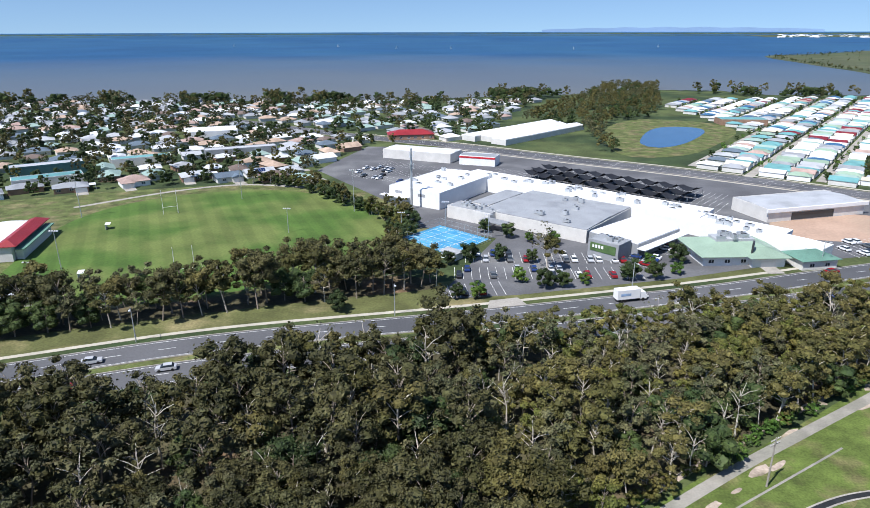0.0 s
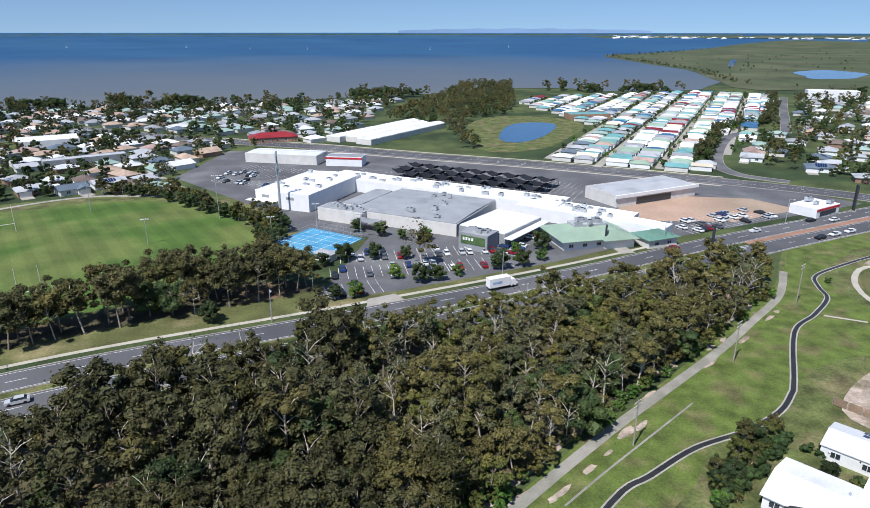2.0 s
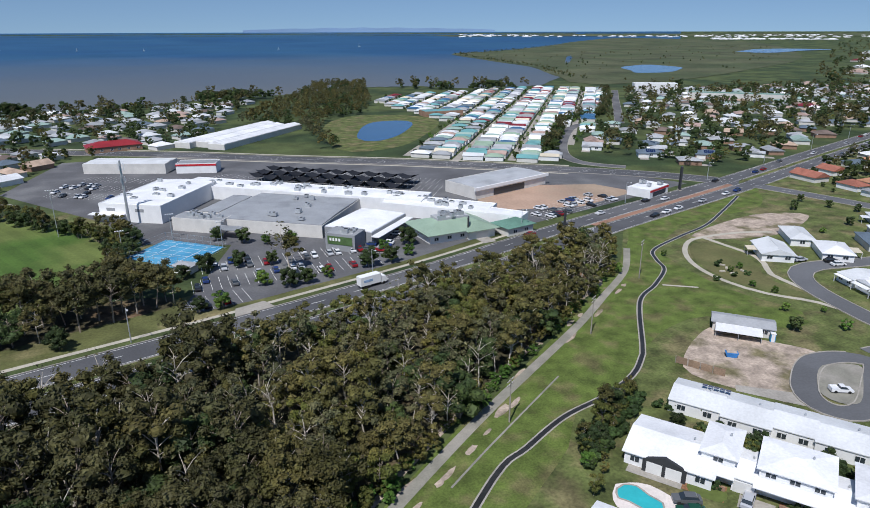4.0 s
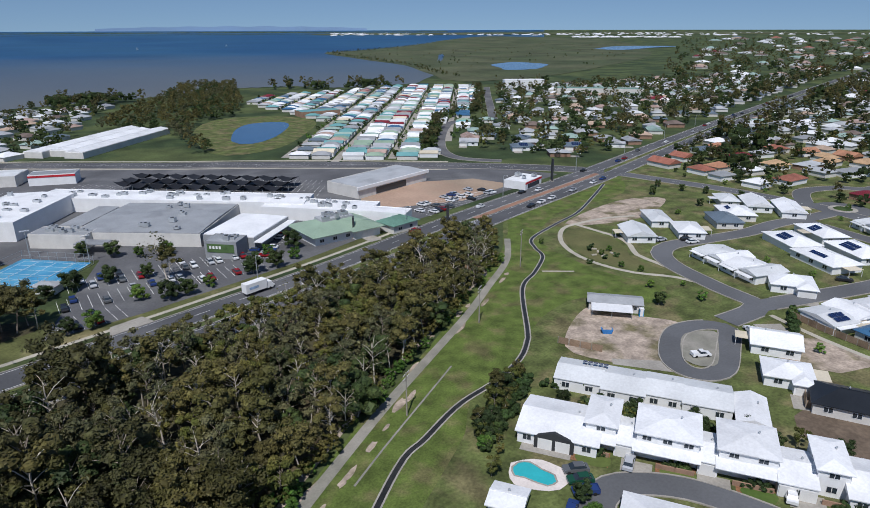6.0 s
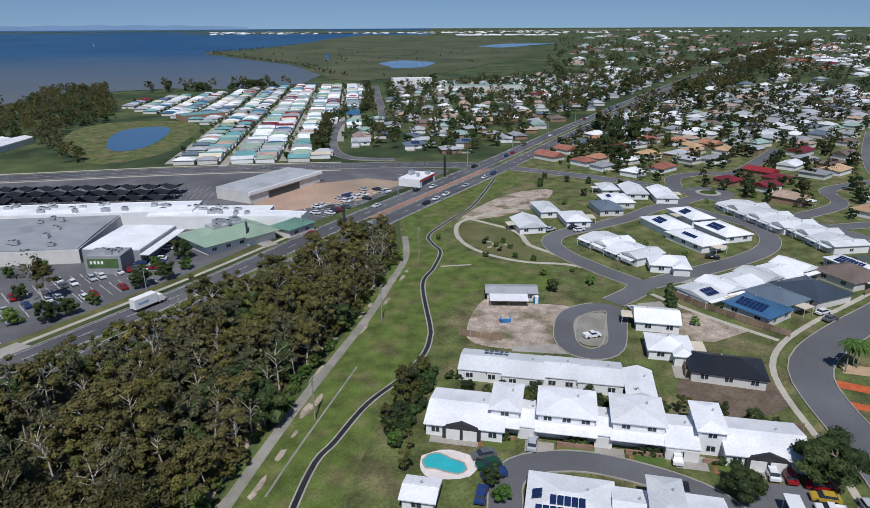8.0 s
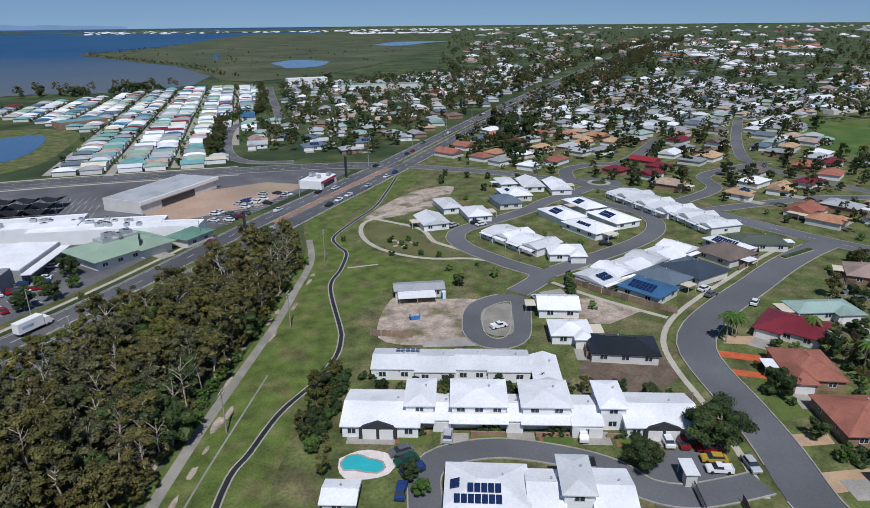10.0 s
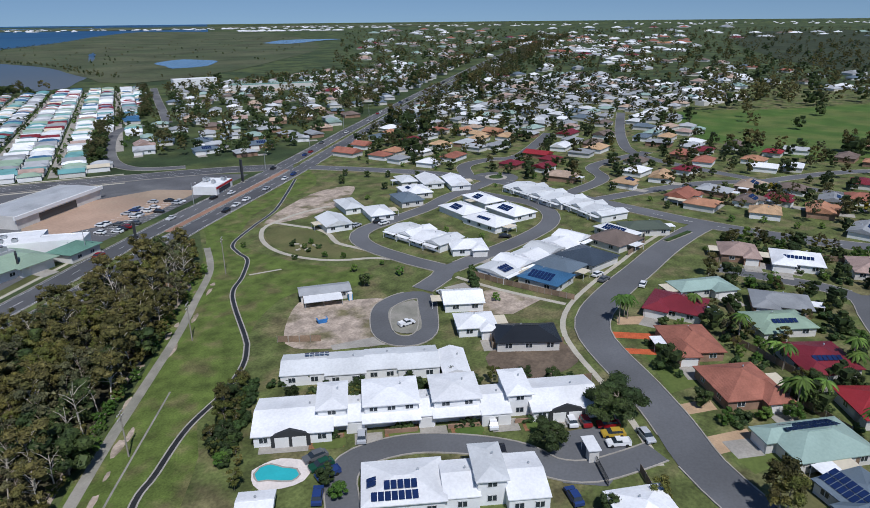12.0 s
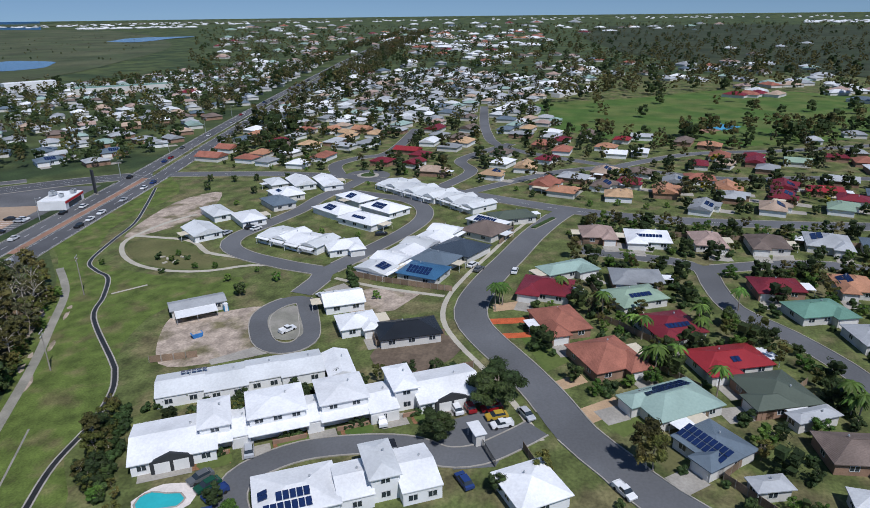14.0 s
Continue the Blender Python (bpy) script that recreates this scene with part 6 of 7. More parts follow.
def town(name, rows, label):
    """Houses past counting, as one piece: body and hipped roof each."""
    keys = sorted({q[5] for q in rows})
    V, Q, I = [], [], []
    for x, y, w, d, turn, tint in rows:
        px, py = far(x, y)
        c, s = math.cos(radians(turn)), math.sin(radians(turn))
        a, b = w / 2, d / 2
        rr = min(a, b) + 0.4
        loc = [(-a, -b, 0), (a, -b, 0), (a, b, 0), (-a, b, 0), (-a, -b, 2.6), (a, -b, 2.6), (a, b, 2.6), (-a, b, 2.6)]
        loc += [(-a - 0.5, -b - 0.5, 2.55), (a + 0.5, -b - 0.5, 2.55), (a + 0.5, b + 0.5, 2.55), (-a - 0.5, b + 0.5, 2.55)]
        e = max(a - rr, 0.1)
        loc += [(-e, -0.08, 2.6 + rr * 0.38), (e, -0.08, 2.6 + rr * 0.38), (e, 0.08, 2.6 + rr * 0.38), (-e, 0.08, 2.6 + rr * 0.38)]
        n = len(V)
        V += [(px + c * p - s * q, py + s * p + c * q, z + drop(px, py)) for p, q, z in loc]
        k = keys.index(tint) + 1
        for f, m in (((0, 1, 5, 4), 0), ((1, 2, 6, 5), 0), ((2, 3, 7, 6), 0), ((3, 0, 4, 7), 0), ((8, 9, 13, 12), k), ((9, 10, 14, 13), k), ((10, 11, 15, 14), k), ((11, 8, 12, 15), k), ((12, 13, 14, 15), k)):
            Q.append([n + t for t in f])
            I.append(m)
    return tagged(new(name, np_mesh(name, V, Q, [M["wall"]] + [ROOF[k] for k in keys], I)), label, "houses", "", "stuff")


R_EAST = [(300, 205), (290, 150), (292, 96), (276, 40), (262, 0), (256, -60), (266, -150), (280, -300), (700, -330), (720, -270), (640, -260), (470, -200), (396, -76), (430, 8), (560, 50), (760, 0), (900, 220), (640, 290)]
R_WEST = [(-470, 240), (-250, 250), (-150, 290), (-95, 306), (-64, 300), (-62, 335), (-42, 404), (0, 412), (-90, 470), (-40, 640), (-160, 645), (-300, 645), (-470, 640)]
R_SHORE = [(-60, 452), (20, 405), (40, 450), (60, 520), (110, 660), (0, 640), (-40, 640), (-90, 480)]
R_NORTH = [(270, 232), (330, 245), (640, 330), (1000, 425), (820, 560), (640, 560), (545, 600), (410, 460), (300, 366), (250, 312)]
rest = extra + homes(R_EAST, 470, 13.6, 31, EAST, -10, 120, "suburb houses")
rest += homes(R_WEST, 480, 13.8, 32, SUBURB, 32, 40, "old suburb houses")
rest += homes(R_SHORE, 60, 15.0, 33, SUBURB, 32, 0, "")
rest += homes(R_NORTH, 220, 15.5, 34, SUBURB, -38, 40, "north suburb houses")
# the far town: thinner with distance, as it looks from the air
fr = np.random.default_rng(41)
for _ in range(820):
    az, d = fr.uniform(46, 125), math.exp(fr.uniform(math.log(620), math.log(5200)))
    if 84 < az < 101 and d < 760 or az > 88 + 8 * math.sin(d / 400) and d > 1100 and fr.random() < 0.93:
        continue
    if d > 2300 and fr.random() < 0.5:
        continue
    x, y = d * math.sin(radians(az)), d * math.cos(radians(az))
    if free(x, y, 5) and not (az < 58 and d > 900) and not (az < 53 and d > 640):
        k = 1 + d / 1500
        rest.append((x, y, fr.uniform(10, 15) * k, fr.uniform(8, 10) * k, fr.uniform(0, 180), (SUBURB + ["white", "white", "terracotta", "offwhite"])[int(fr.integers(len(SUBURB) + 4))]))
# the business quarter along the highway
for _ in range(70):
    az, d = radians(fr.uniform(71, 85)), fr.uniform(1500, 2900)
    rest.append((d * math.sin(az), d * math.cos(az), fr.uniform(25, 60), 20, fr.uniform(0, 90), ("white", "white", "terracotta", "offwhite", "orange")[int(fr.integers(5))]))
# towns on the opposite shore and on the skyline
for lo, hi, d0, d1, n in ((27, 60, 6000, 8200, 260), (60, 112, 6500, 9000, 160), (104, 118, 4300, 5200, 150), (47, 56, 4800, 5400, 80)):
    for _ in range(n):
        az, d = radians(fr.uniform(lo, hi)), fr.uniform(d0, d1)
        rest.append((d * math.sin(az), d * math.cos(az), fr.uniform(14, 42), 14, fr.uniform(-20, 20), "white"))
town("far_houses", rest, "far suburb of many low houses with mixed roofs")
sheet("far_shore", [(2900, 5900), (3600, 5600), (5200, 4700), (6500, 3400), (9000, 3000), (9000, 6000), (5000, 7600), (3400, 7400)], M["mangrove"], 1.2, "low dark land on the far side of the bay")
sheet("park_green", [(434, 12), (396, -72), (474, -196), (648, -258), (708, -143), (612, -29), (553, 52)], M["pitch"], 0.06, "wide green school oval", True, 20.0)
sheet("park_court", [(470, -80), (486, -94), (474, -106), (456, -91)], M["court"], 0.12, "blue court beside the oval")


# ---------------------------------------------------------------- trees of streets, gardens, shore and distance
GARDEN = ["deep", "deep", "bright", "olive", "gum", "deep", "grey", "bright"]
R_GARDEN = [(84, -12), (140, 6), (236, -8), (236, -130), (150, -130), (60, -60), (66, -40)]
tr = np.random.default_rng(51)
for i, (x, y) in enumerate(spots(R_GARDEN, 135, 4.0, 61, 0.3)):
    tree(GARDEN[int(tr.integers(8))], x, y, tr.uniform(0.3, 0.6), tr.uniform(0, 360), "garden trees", i)
for i, (x, y) in enumerate(spots(R_GARDEN, 280, 2.2, 62, 0.0)):
    tree("bush", x, y, tr.uniform(0.5, 1.2), tr.uniform(0, 360), "garden shrubs", i)
for i, (x, y) in enumerate([(153.7, 13.4), (152.2, 12.3), (148.3, 13.7), (143.8, -21.3), (140.7, -23.1), (147.6, -36.5), (146.0, -37.2), (124.3, -23.4), (123.6, -25.1), (125.8, -26.4), (127.5, -29.5), (117.7, -36.6), (116.8, -60.6), (115.7, -61.7), (117.5, -59.9), (163.3, -2.5), (163.5, -48.9), (149.9, -13.9)]):
    palm_tree(x, y, 5.0 + 1.3 * (i % 3), i * 50, i)
for i, (x, y) in enumerate([(353.5, -69.6), (289.9, -57.7), (286.6, -71.8), (274.7, -102.3), (310.2, -22.6)]):
    tree("gold", x, y, 0.95, i * 80, "flowering trees", 0)
tree("fig", 104.5, 6.5, 0.82, 0)
tree("fig", 91.8, 15.2, 0.5, 50)
tree("gum", 92, -21.5, 0.8, 10, "", 1)
tree("olive", 91.4, -22.6, 0.85, 90, "", 2)
for x, y, k, s in ((70, 73, "olive", 0.62), (67, 70, "deep", 0.5), (73, 76, "gum", 0.6), (77, 78, "deep", 0.55), (81, 79, "olive", 0.5), (64, 69, "deep", 0.45), (62, 67, "bright", 0.4), (84, 68, "deep", 0.36), (88, 63, "deep", 0.36), (92, 57, "deep", 0.4),
                   (98, 48, "deep", 0.4), (104, 40, "deep", 0.4), (108, 33, "olive", 0.4), (111, 27, "deep", 0.42), (113, 21, "deep", 0.42), (58, 60, "olive", 0.4), (66, 47, "deep", 0.4), (64, 44, "bright", 0.45), (80, 3, "deep", 0.4), (86, -4, "olive", 0.5), (107, 17, "deep", 0.35)):
    tree(k, x, y, s, x * 7 % 360, "garden trees", int(x))
# hedge-like rows of shrubs
for a, b, n in (((62, 66), (86, 79), 14), ((107, 24), (117, 16), 9), ((86, 75), (112, 44), 16), ((150, 54), (166, 62), 8)):
    for i in range(n):
        t = i / n
        tree("bush", a[0] + (b[0] - a[0]) * t, a[1] + (b[1] - a[1]) * t, 0.8 + 0.4 * ((i * 5) % 4) / 3, i * 77, "hedge shrubs", i)
# the belt between field and highway
BELT = [(-125, 128), (-96, 138), (-60, 150), (-30, 158), (2, 166), (6, 176), (-24, 184), (-56, 166), (-92, 156), (-125, 148)]
# part of the belt takes the gum leaves with shade in their colour
woods("field_belt", spots(BELT, 150, 4.0, 71, 0.0), "belt of tall gums, some coloured for shade, between field and highway", ["shaded_gum", "gum", "deep", "shaded_gum", "grey"], 72, (0.75, 1.15), 0.75)
edge = []
for i in range(52):
    t = i / 51
    edge.append((-86 + 78 * t + tr.normal() * 1.5, 302 - 62 * t + 9 * math.sin(t * 5) + tr.normal() * 1.5))
woods("field_boundary", edge + spots([(-14, 190), (-14, 236), (4, 246), (10, 240), (-4, 226)], 34, 3.6, 72, 0.0), "row of dark trees along the field boundary", ["deep", "olive", "gum"], 73, (0.5, 0.75), 0.6)
places = sorted(spots([(-135, 84), (-98, 94), (-45, 110), (10, 131), (76, 147), (124, 161), (136, 148), (129, 138.2), (96, 117), (58, 94), (41, 84), (10, 63), (-30, 44), (-110, 40)], 1500, 3.4, 11, 0.0), key=lambda p: math.hypot(*p))
mix = ["gum", "gum", "grey", "grey", "olive", "olive", "deep", "gum", "bare", "olive", "gum", "bare"]
# western mix: mostly gums whose leaf colour holds the deep shade
shaded_mix = ["shaded_gum", "deep", "shaded_gum", "bare", "gum", "shaded_gum", "grey"]
near = places[:130]
for i, (x, y) in enumerate(near):
    keys = shaded_mix if x < 14 else mix
    tree(keys[int(tr.integers(len(keys)))], x, y, tr.uniform(0.6, 1.05), tr.uniform(0, 360), "woodland trees", i)
woods("woodland", [p for p in places[130:] if p[0] >= 8], "dense dry eucalypt woodland of many mixed trees", mix, 5, (0.6, 1.05), 0.5)
woods("woodland_west", [p for k, p in enumerate(places[130:]) if p[0] < 8 and k % 4], "taller eucalypt woodland coloured for shade, with open ground between", shaded_mix, 6, (0.7, 1.25), 0.5)
belt = []
for lo, hi, n in ((14, 38, 260), (-78, -30, 420)):
    for _ in range(n):
        i = int(tr.integers(34, len(lanes) - 40))
        t = (lanes[i + 1] - lanes[i]).normalized()
        q = lanes[i] + Vector((-t.y, t.x, 0)) * tr.uniform(lo, hi)
        if q.x > 300 and free(q.x, q.y, 1):
            belt.append((q.x, q.y))
# paler kinds mixed in, so that far haze sits in the leaf colour
woods("highway_belt", belt, "tall dark trees lining the highway", ["deep", "gum", "grey"], 7, (0.8, 1.5), 0.1)
woods("garden_greenery", spots(R_GARDEN, 240, 3.6, 66, 1.4), "thick garden trees and palms between the houses", ["deep", "deep", "olive", "bright", "gum"], 67, (0.35, 0.72), 0.28)
woods("edge_scrub", [(41 + 90 * t + tr.normal() * 0.8, 83.4 + 55.5 * t + tr.normal() * 0.8) for t in tr.uniform(-0.25, 1, 120)], "low scrub along the edge of the woodland", ["bush", "olive", "bright"], 68, (0.2, 0.5), 0.4)
woods("hill_scrub", spots([(60, 63), (64, 72), (78, 82), (86, 81), (74, 72), (66, 64)], 40, 2.2, 69, 0.0), "tangle of scrub behind the townhouses", ["olive", "deep", "gum"], 70, (0.18, 0.4), 0.7)
woods("hedge_back", [(83.5 + 20 * t + tr.normal() * 0.7, 66 - 32.5 * t + tr.normal() * 0.7) for t in tr.uniform(0, 1, 44)], "dense hedge between the two rows of townhouses", ["deep", "olive", "deep"], 74, (0.22, 0.4), 0.5)
woods("oval_edge", [(396 + 78 * t + tr.normal() * 4, 4 - 205 * t + tr.normal() * 4) for t in tr.uniform(0, 1, 34)], "row of large shade trees along the school oval", ["deep", "gum"], 75, (0.8, 1.15), 0.28)
SOFT = ["deep", "deep", "gum", "deep", "olive", "grey", "deep", "shaded_gum"]
woods("street_trees", spots([(30, 40), (300, 200), (330, 130), (330, -130), (240, -140), (230, -10), (150, 30)], 90, 9, 81, 1.5), "scattered young street trees of the estate", ["bright", "deep"], 82, (0.2, 0.45), 0.5)
woods("east_trees", spots(R_EAST, 1100, 6.6, 83, 0.5), "trees between the houses of the suburb", SOFT, 84, (0.4, 0.85), 0.1)
woods("west_trees", spots(R_WEST, 1200, 6.8, 85, 0.3), "trees between the houses of the old suburb", SOFT, 86, (0.45, 0.85), 0.09)
woods("north_trees", spots(R_NORTH, 640, 8.2, 87, 0.5) + spots(R_SHORE, 120, 9.0, 88, 1.5), "trees between the houses north of the highway", SOFT, 89, (0.5, 0.95), 0.1)
HEDGE = [(220.8, 308.6), (261.4, 354.6), (304.6, 405.1), (338.9, 425.3), (361.5, 430.6), (437.2, 515.2), (504.8, 594.9)]
woods("village_hedge", [(a.x + tr.normal() * 2.5, a.y + tr.normal() * 2.5) for a in curve_points(HEDGE, 2.2)], "thick dark hedge of trees between village and street", ["deep", "shaded_gum", "deep"], 79, (0.4, 0.75), 0.2)
woods("village_trees", spots(VILLAGE, 300, 6.0, 90, 0.0), "small garden trees among the cottages", ["deep", "bright"], 91, (0.3, 0.5), 0.12)
woods("reserve_woods", spots([(70, 500), (112, 470), (100, 372), (150, 366), (128, 380), (150, 480), (200, 560), (280, 805), (215, 800), (150, 660)], 420, 6.5, 92, 0.0), "strip of bush between the village and the shore", ["gum", "grey", "deep", "gum"], 93, (0.6, 1.0), 0.28)
woods("oval_trees", spots([(400, -60), (470, -190), (640, -250), (700, -140), (600, -30), (550, 50), (440, 20)], 22, 22, 94, 0.0) + spots([(390, -60), (460, -195), (480, -190), (410, -55)], 16, 9, 95, 0.0), "dark shade trees round the school oval", ["deep", "gum"], 96, (0.8, 1.2), 0.28)
beach = [((shore(a) - 14 - 40 * tr.random() ** 2) * math.sin(radians(a)), (shore(a) - 14 - 40 * tr.random() ** 2) * math.cos(radians(a))) for a in np.concatenate([tr.normal(c, 1.5, 22) for c in (-33, -27, -20, -14, -9, -3, 6, 9, 25, 31)])]
woods("beach_trees", beach, "uneven line of large trees along the beach", ["deep", "gum", "grey", "fig"], 97, (0.6, 1.3), 0.18)
dist = []
for _ in range(4000):
    az, d = fr.uniform(44, 130), math.exp(fr.uniform(math.log(560), math.log(4200)))
    x, y = d * math.sin(radians(az)), d * math.cos(radians(az))
    if (az < 56 and d > 860) or inside(x, y, R_NORTH) or inside(x, y, R_EAST) or not free(x, y, 3) or (inside(x, y, [(434, 12), (396, -72), (474, -196), (648, -258), (708, -143), (612, -29), (553, 52)])):
        continue
    dist.append((x, y))
# mostly the lighter leaf colours, standing in for haze over the far land
woods("far_woods", dist, "far dark woodland and street trees of the town", ["gum", "grey", "deep", "gum"], 98, (0.9, 1.5), 0.018)
mang = [(x, y) for x, y in ((fr.uniform(560, 2400), fr.uniform(680, 2600)) for _ in range(7000)) if inside(x, y, MANGROVE) and not inside(x, y, [(820, 960), (745, 815), (830, 800), (965, 900), (970, 1015)])][:280]
mang += [(x + fr.uniform(0, 25), y - fr.uniform(0, 40)) for (xa, ya), (xb, yb) in zip(MANGROVE[:10], MANGROVE[1:10]) for x, y in ((xa + (xb - xa) * k / 26, ya + (yb - ya) * k / 26) for k in range(26))]
woods("mangroves", mang, "low mangrove canopy on the tidal flat", ["gum", "deep", "gum"], 99, (0.3, 0.55), 0.025)

# sails out on the bay
for x, y in ((-900, 3000), (-420, 2900), (-150, 2600), (60, 2500), (900, 2700), (500, 2400)):
    px, py = far(x, y)
    ob = thing("sailing_boat", "small white sailing boat far out on the bay", "boat", pose(px, py, 0.4 + drop(px, py), 0, 0, 40))
    part("hull", profile(bmesh.new(), [(-5, 0.2), (4, 0.2), (6, 1.6), (-5, 1.4)], 1.2, 1.6), M["white_wall"], ob)
    part("mast", tube(bmesh.new(), (0, 0, 1), (0, 0, 13), 0.15, 0.08), M["frame"], ob)
    part("sail", profile(bmesh.new(), [(-4.5, 2.2), (-0.2, 2.2), (-0.2, 12.5)], 0.05), M["white_wall"], ob)


# ---------------------------------------------------------------- drives, fences and small things of the gardens
for name, pts, m, label in (("mulch_strip", [(142.9, 14.5), (146.3, 4.8), (143.2, 4.0), (140.0, 13.2)], "orange", "bright orange mulch strip across the lawn"),
                            ("mulch_strip", [(135.6, 10.2), (138.0, 3.7), (135.6, 2.7), (133.2, 9.2)], "orange", "bright orange mulch strip across the lawn"),
                            ("driveway", [(107.4, -9.6), (113.6, -16.4), (109.6, -18.6), (103.2, -12.4)], "tan", "tan paved driveway beside the lawn"),
                            ("driveway", [(116.6, -4.2), (121.4, -9.2), (118.0, -11.1), (113.7, -6.2)], "tan", "pale tan driveway beside the lawn"),
                            ("driveway", [(151.7, 15.0), (155.6, 8.5), (151.5, 6.2), (147.4, 14.0)], "tan", "pale tan driveway beside the lawn"),
                            ("driveway", [(212, -18), (208, -31), (204, -30), (206, -18)], "concrete", "pale concrete driveway"),
                            ("driveway", [(210, -48), (201, -47), (201, -53), (209, -54)], "concrete", "pale concrete driveway beside the street"),
                            ("driveway", [(212, -68), (204, -66), (205, -73), (212, -74)], "concrete", "pale concrete driveway beside the street"),
                            ("driveway", [(150, 64), (156, 60), (148, 50), (143, 54)], "concrete", "pale concrete driveway beside the street"),
                            ("front_lawn", [(120, -2), (136, 6), (138, 1), (126, -7)], "pitch", "green front lawn beside the avenue"),
                            ("front_lawn", [(104, -14), (100, -18), (110, -26), (112, -20)], "pitch", "green front lawn beside the avenue"),
                            ("front_lawn", [(97, -20), (92, -26), (100, -30), (105, -22)], "olive", "dry front lawn beside the avenue"),
                            ("back_yard", [(110, 46), (122, 40), (128, 46), (118, 54)], "lawn", "rough grass of an empty lot"),
                            ("bare_ground", [(136, 50), (142, 40), (154, 36), (156, 50), (148, 56)], "dirt", "bare pale ground of an empty lot")):
    sheet(name, pts, M[m], 0.052 + 0.0021 * (int(pts[0][0]) % 7), label)
ribbon("old_kerb", [(75, 93), (71.2, 90.8), (56.8, 82.6), (46.9, 76.9), (38, 71.5)], 0.4, M["gravel"], 0.06, "sandy edge strip along the easement", block=False)
ribbon("sand_strip", [(20, 70), (44, 86.5), (60, 96.5), (97, 119), (118, 132), (133, 144)], 1.3, M["dirt"], 0.05, "sandy bare strip along the edge of the trees", block=False)
for i in range(26):
    q = (28 + 100 * tr.random(), 0)
    q = (q[0], 70.5 + 0.622 * (q[0] - 28) + tr.choice((-2.6, -1.6, -1.3, 1.6, 2.2, 4.5)))
    wx, wy, n = tr.uniform(0.9, 3.2), tr.uniform(0.4, 0.9), 9
    blob = [(math.cos(k * math.tau / n) * wx * tr.uniform(0.6, 1.2), math.sin(k * math.tau / n) * wy * tr.uniform(0.6, 1.2)) for k in range(n)]
    sheet("sandy_patch", [(q[0] + 0.849 * u - 0.528 * v, q[1] + 0.528 * u + 0.849 * v) for u, v in blob], M["dirt"], 0.045 + 0.0004 * i, "bare sandy patch beside the track", True, 1.0)
ribbon("drain_crossing", [(133, 122), (141, 116)], 0.9, M["path"], 0.13, "pale concrete side drain", smooth=False)

PALING = as_mesh("paling", boxes((-1.18, -0.025, 0.08, 1.18, 0.025, 1.75)), mat("fence_timber", (0.24, 0.17, 0.115), 0.9, 0.25, 0.4, 5.0, per_object=0.25))
FENCE_POST = as_mesh("post", boxes((-0.06, -0.06, 0, 0.06, 0.06, 1.85)), M["pole"])


def fence_line(pts, label="brown timber paling fence between gardens"):
    ob = thing("timber_fence", label, "fence", pose(pts[0][0], pts[0][1], 0.05), "garden fences")
    for (xa, ya), (xb, yb) in zip(pts, pts[1:]):
        d = math.hypot(xb - xa, yb - ya)
        n = max(1, round(d / 2.4))
        turn = math.degrees(math.atan2(yb - ya, xb - xa))
        for k in range(n):
            t, q = (k + 0.5) / n, k / n
            share("paling", PALING, ob, pose(xa + (xb - xa) * t - pts[0][0], ya + (yb - ya) * t - pts[0][1], 0, 0, 0, turn))
            share("post", FENCE_POST, ob, pose(xa + (xb - xa) * q - pts[0][0], ya + (yb - ya) * q - pts[0][1], 0, 0, 0, turn))


for pts in ([(161.9, 60), (159.7, 51), (158.2, 38.3), (157.4, 27.5)], [(102.2, 86.4), (107.2, 77.0)], [(132.5, 43.8), (121.9, 38.2), (131.4, 23.6)], [(110, -34), (104, -24)], [(120, -34), (127, -26), (133, -21)], [(138, -27), (146, -18), (152, -10)],
            [(107, -46), (92, -34), (84, -42)], [(128, -56), (112, -44)], [(160, -14), (172, -10)], [(206, -4), (206, -10)], [(222, -20), (224, -110)], [(232, 20), (214, 17), (200, 20)], [(118, 14), (107, 30)], [(82, -6), (92, 0)]):
    fence_line(pts)

for x, y, c in ((116, 83, (0.05, 0.2, 0.5)), (131, 84, (0.03, 0.25, 0.5))):
    ob = thing("portable_toilet" if x > 120 else "skip_bin", "blue plastic site toilet on bare ground" if x > 120 else "small blue waste skip on bare ground", "site equipment", pose(x, y, 0.06, 0, 0, -40))
    m = mat("blue_plastic" if x > 120 else "blue_steel", c, 0.5)
    if x > 120:
        part("cabin", boxes((-0.55, -0.55, 0, 0.55, 0.55, 2.1)), m, ob)
        part("roof", hip(1.1, 1.1, 2.2, 0.2, 0.05), M["frame"], ob)
        part("door", boxes((-0.4, -0.6, 0.1, 0.4, -0.56, 2.0)), M["frame"], ob)
    else:
        part("tub", profile(bmesh.new(), [(-1.0, 0), (1.0, 0), (1.4, 1.1), (-1.4, 1.1)], 0.7, 0.85), m, ob)
        part("load", boxes((-1.1, -0.6, 1.0, 1.1, 0.6, 1.25)), M["dirt"], ob)

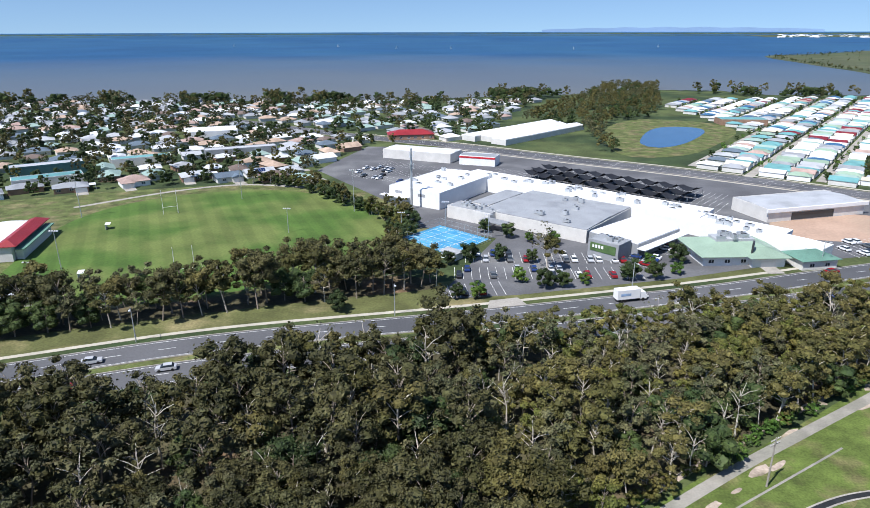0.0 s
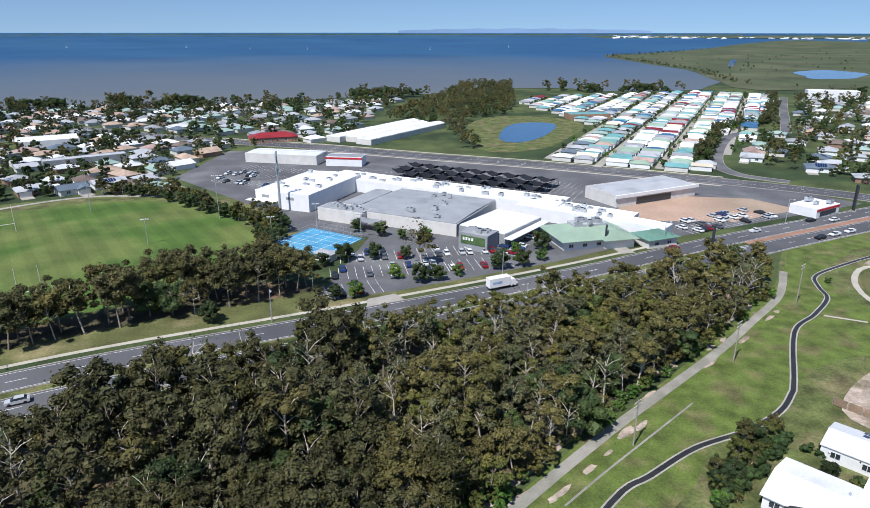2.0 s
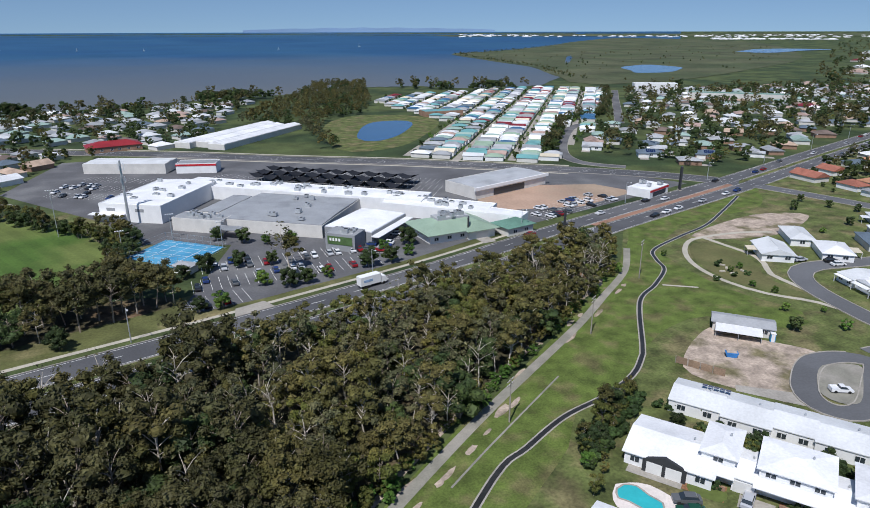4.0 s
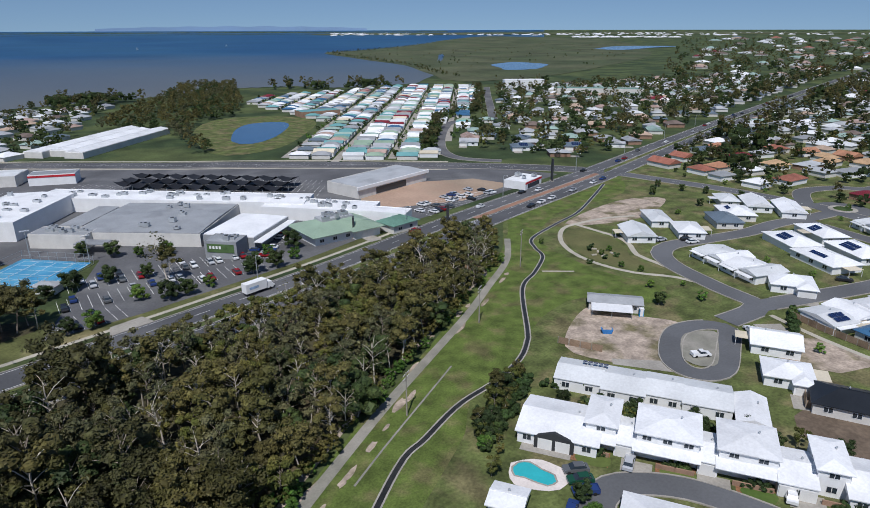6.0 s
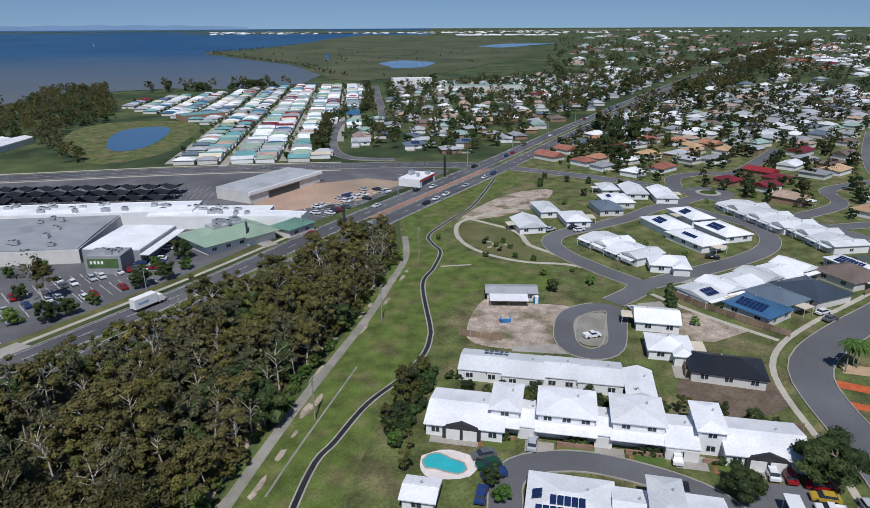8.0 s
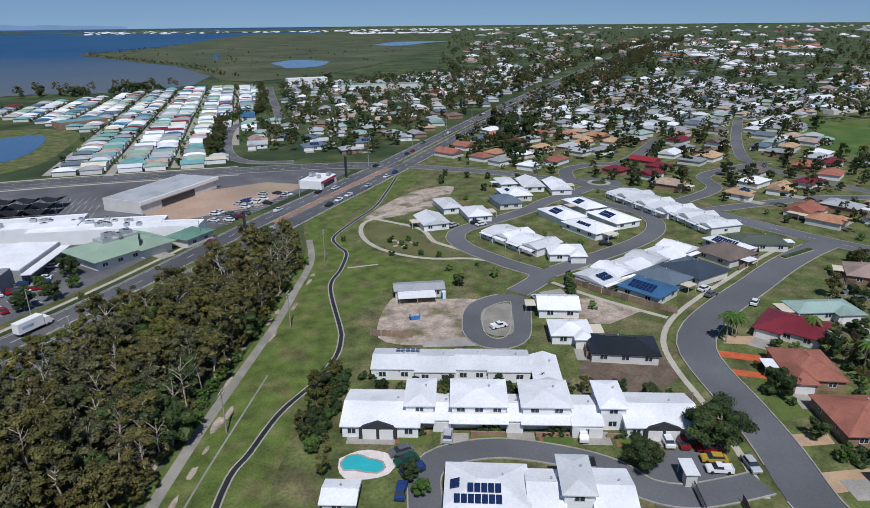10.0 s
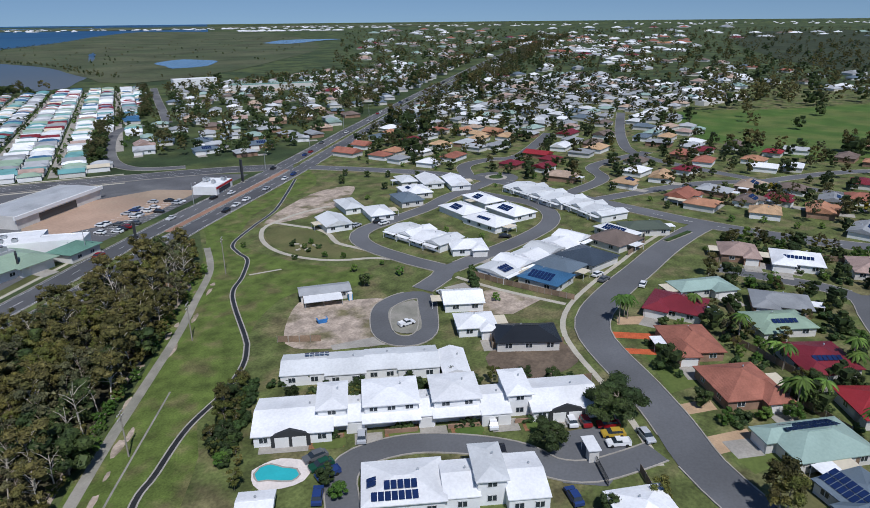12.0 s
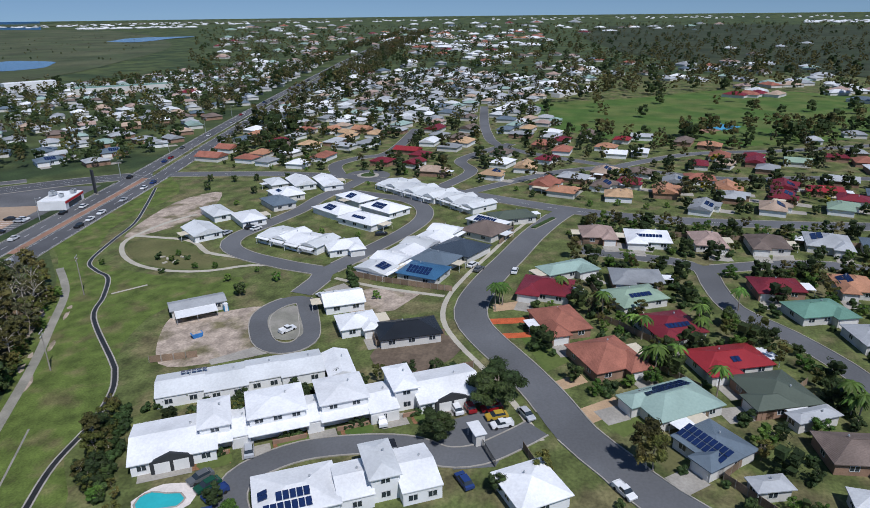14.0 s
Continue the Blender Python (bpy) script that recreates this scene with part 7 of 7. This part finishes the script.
# pool of the sea-green house
sheet("pool_deck", [(116, -22), (121, -26), (118, -30), (113, -26)], M["tan"], 0.09, "tan paving round a garden pool")
sheet("pool_water", [(116.2, -23.4), (119.4, -26.0), (117.8, -28.4), (114.4, -25.6)], M["pool"], 0.12, "small turquoise garden pool", True, 1.0)
# roundabout
ring = thing("roundabout_island", "round planted island with a concrete rim", "traffic island", pose(284.6, 98, 0.1))
part("rim", tube(bmesh.new(), (0, 0, 0), (0, 0, 0.18), 5.5, 5.4, 28), M["concrete"], ring)
part("planting", tube(bmesh.new(), (0, 0, 0.18), (0, 0, 0.45), 3.6, 3.0, 20), M["hedge"], ring)
sheet("roundabout", [(284.6 + 11 * math.cos(k * math.tau / 24), 98 + 11 * math.sin(k * math.tau / 24)) for k in range(24)], M["asphalt"], 0.13, "grey asphalt roundabout")
island = thing("planted_island", "long planted median in the avenue", "traffic island", pose(227, 7.6, 0.11, 0, 0, -24))
part("rim", boxes((-8, -1.1, 0, 8, 1.1, 0.17)), M["concrete"], island)
part("planting", boxes((-7.7, -0.8, 0.17, 7.7, 0.8, 0.5)), M["hedge"], island)
# park shrubs and benches of stone
for i, (x, y) in enumerate(((158, 118), (160, 121), (162, 117), (165, 122), (160, 126), (156, 110), (163, 128), (152, 141), (150, 118), (158, 104))):
    tree("bright" if i % 2 else "bush", x, y, 0.28 if i % 2 else 0.7, i * 60, "park plants", i)
for i, (x, y) in enumerate(((159, 119.5), (161, 123.5), (163.5, 119.5), (162, 126), (157.5, 122))):
    ob = thing("sandstone_block", "low sandstone block on the park lawn", "rock", pose(x, y, 0.05, 0, 0, i * 40), "park stones")
    bm = boxes((-0.9, -0.35, 0, 0.9, 0.35, 0.45))
    bmesh.ops.bevel(bm, geom=bm.edges[:], offset=0.08, segments=2, affect="EDGES")
    part("stone", bm, M["path"], ob)
ribbon("footpath_highway", aside(HIGH[1:7], 3.2), 1.5, M["path"], 0.07, "pale footpath along the highway verge", block=False)
sheet("crossover", [(16, 153.6), (27, 156.2), (25, 161), (17, 159)], M["concrete"], 0.1, "pale concrete crossing into the car park")
sheet("belt_floor", [(-120, 132), (-96, 141), (-60, 152), (-30, 160), (2, 168), (2, 175), (-24, 178), (-56, 164), (-92, 154), (-120, 146)], M["scrub"], 0.05, "leaf litter under the belt of gums", True, 5.0)
sheet("park_court", [(452, -74), (466, -84), (456, -90), (444, -80)], M["median"], 0.12, "red-brown court beside the oval")
lay_kerbs()

# ---------------------------------------------------------------- the plan's grid, brought level
GRID = np.array(((0.97948, -0.00281, -0.01605), (0.01376, 0.98562, 0.01695), (0.00121, -0.00491, 1.0)))


def level(xy):
    """True places of points of the drawn plan; beyond the town the two agree."""
    q = np.c_[xy / 100, np.ones(len(xy))] @ GRID.T
    q = q[:, :2] / np.maximum(q[:, 2:], 0.4) * 100
    k = np.clip((2600 - np.hypot(xy[:, 0], xy[:, 1])) / 1200, 0, 1)[:, None]
    return xy + (q - xy) * k


def settle(ob):
    if ob.matrix_basis.translation.length > 0.01:
        p = np.array(ob.matrix_basis.translation[:2])
        q, e, g = level(np.array((p, p + (1, 0), p + (0, 1))))
        e, g = e - q, g - q
        turn = math.degrees(math.atan2(e[1] - g[0], e[0] + g[1]))
        size = math.sqrt(max(e[0] * g[1] - e[1] * g[0], 0.5))
        m = ob.matrix_basis.to_3x3().to_4x4()
        ob.matrix_basis = pose(q[0], q[1], ob.matrix_basis.translation.z, 0, 0, turn) @ Matrix.Scale(size, 4) @ m
    else:
        for o in (ob, *ob.children_recursive):
            if o.type == "MESH":
                co = np.empty(len(o.data.vertices) * 3, np.float32)
                o.data.vertices.foreach_get("co", co)
                co = co.reshape(-1, 3)
                co[:, :2] = level(co[:, :2].astype(float))
                o.data.vertices.foreach_set("co", co.ravel())
                o.data.update()


for ob in list(scene.objects):
    if ob.parent is None and ob.type in ("MESH", "EMPTY") and ob.name not in ("ground", "backdrop_hills"):
        settle(ob)
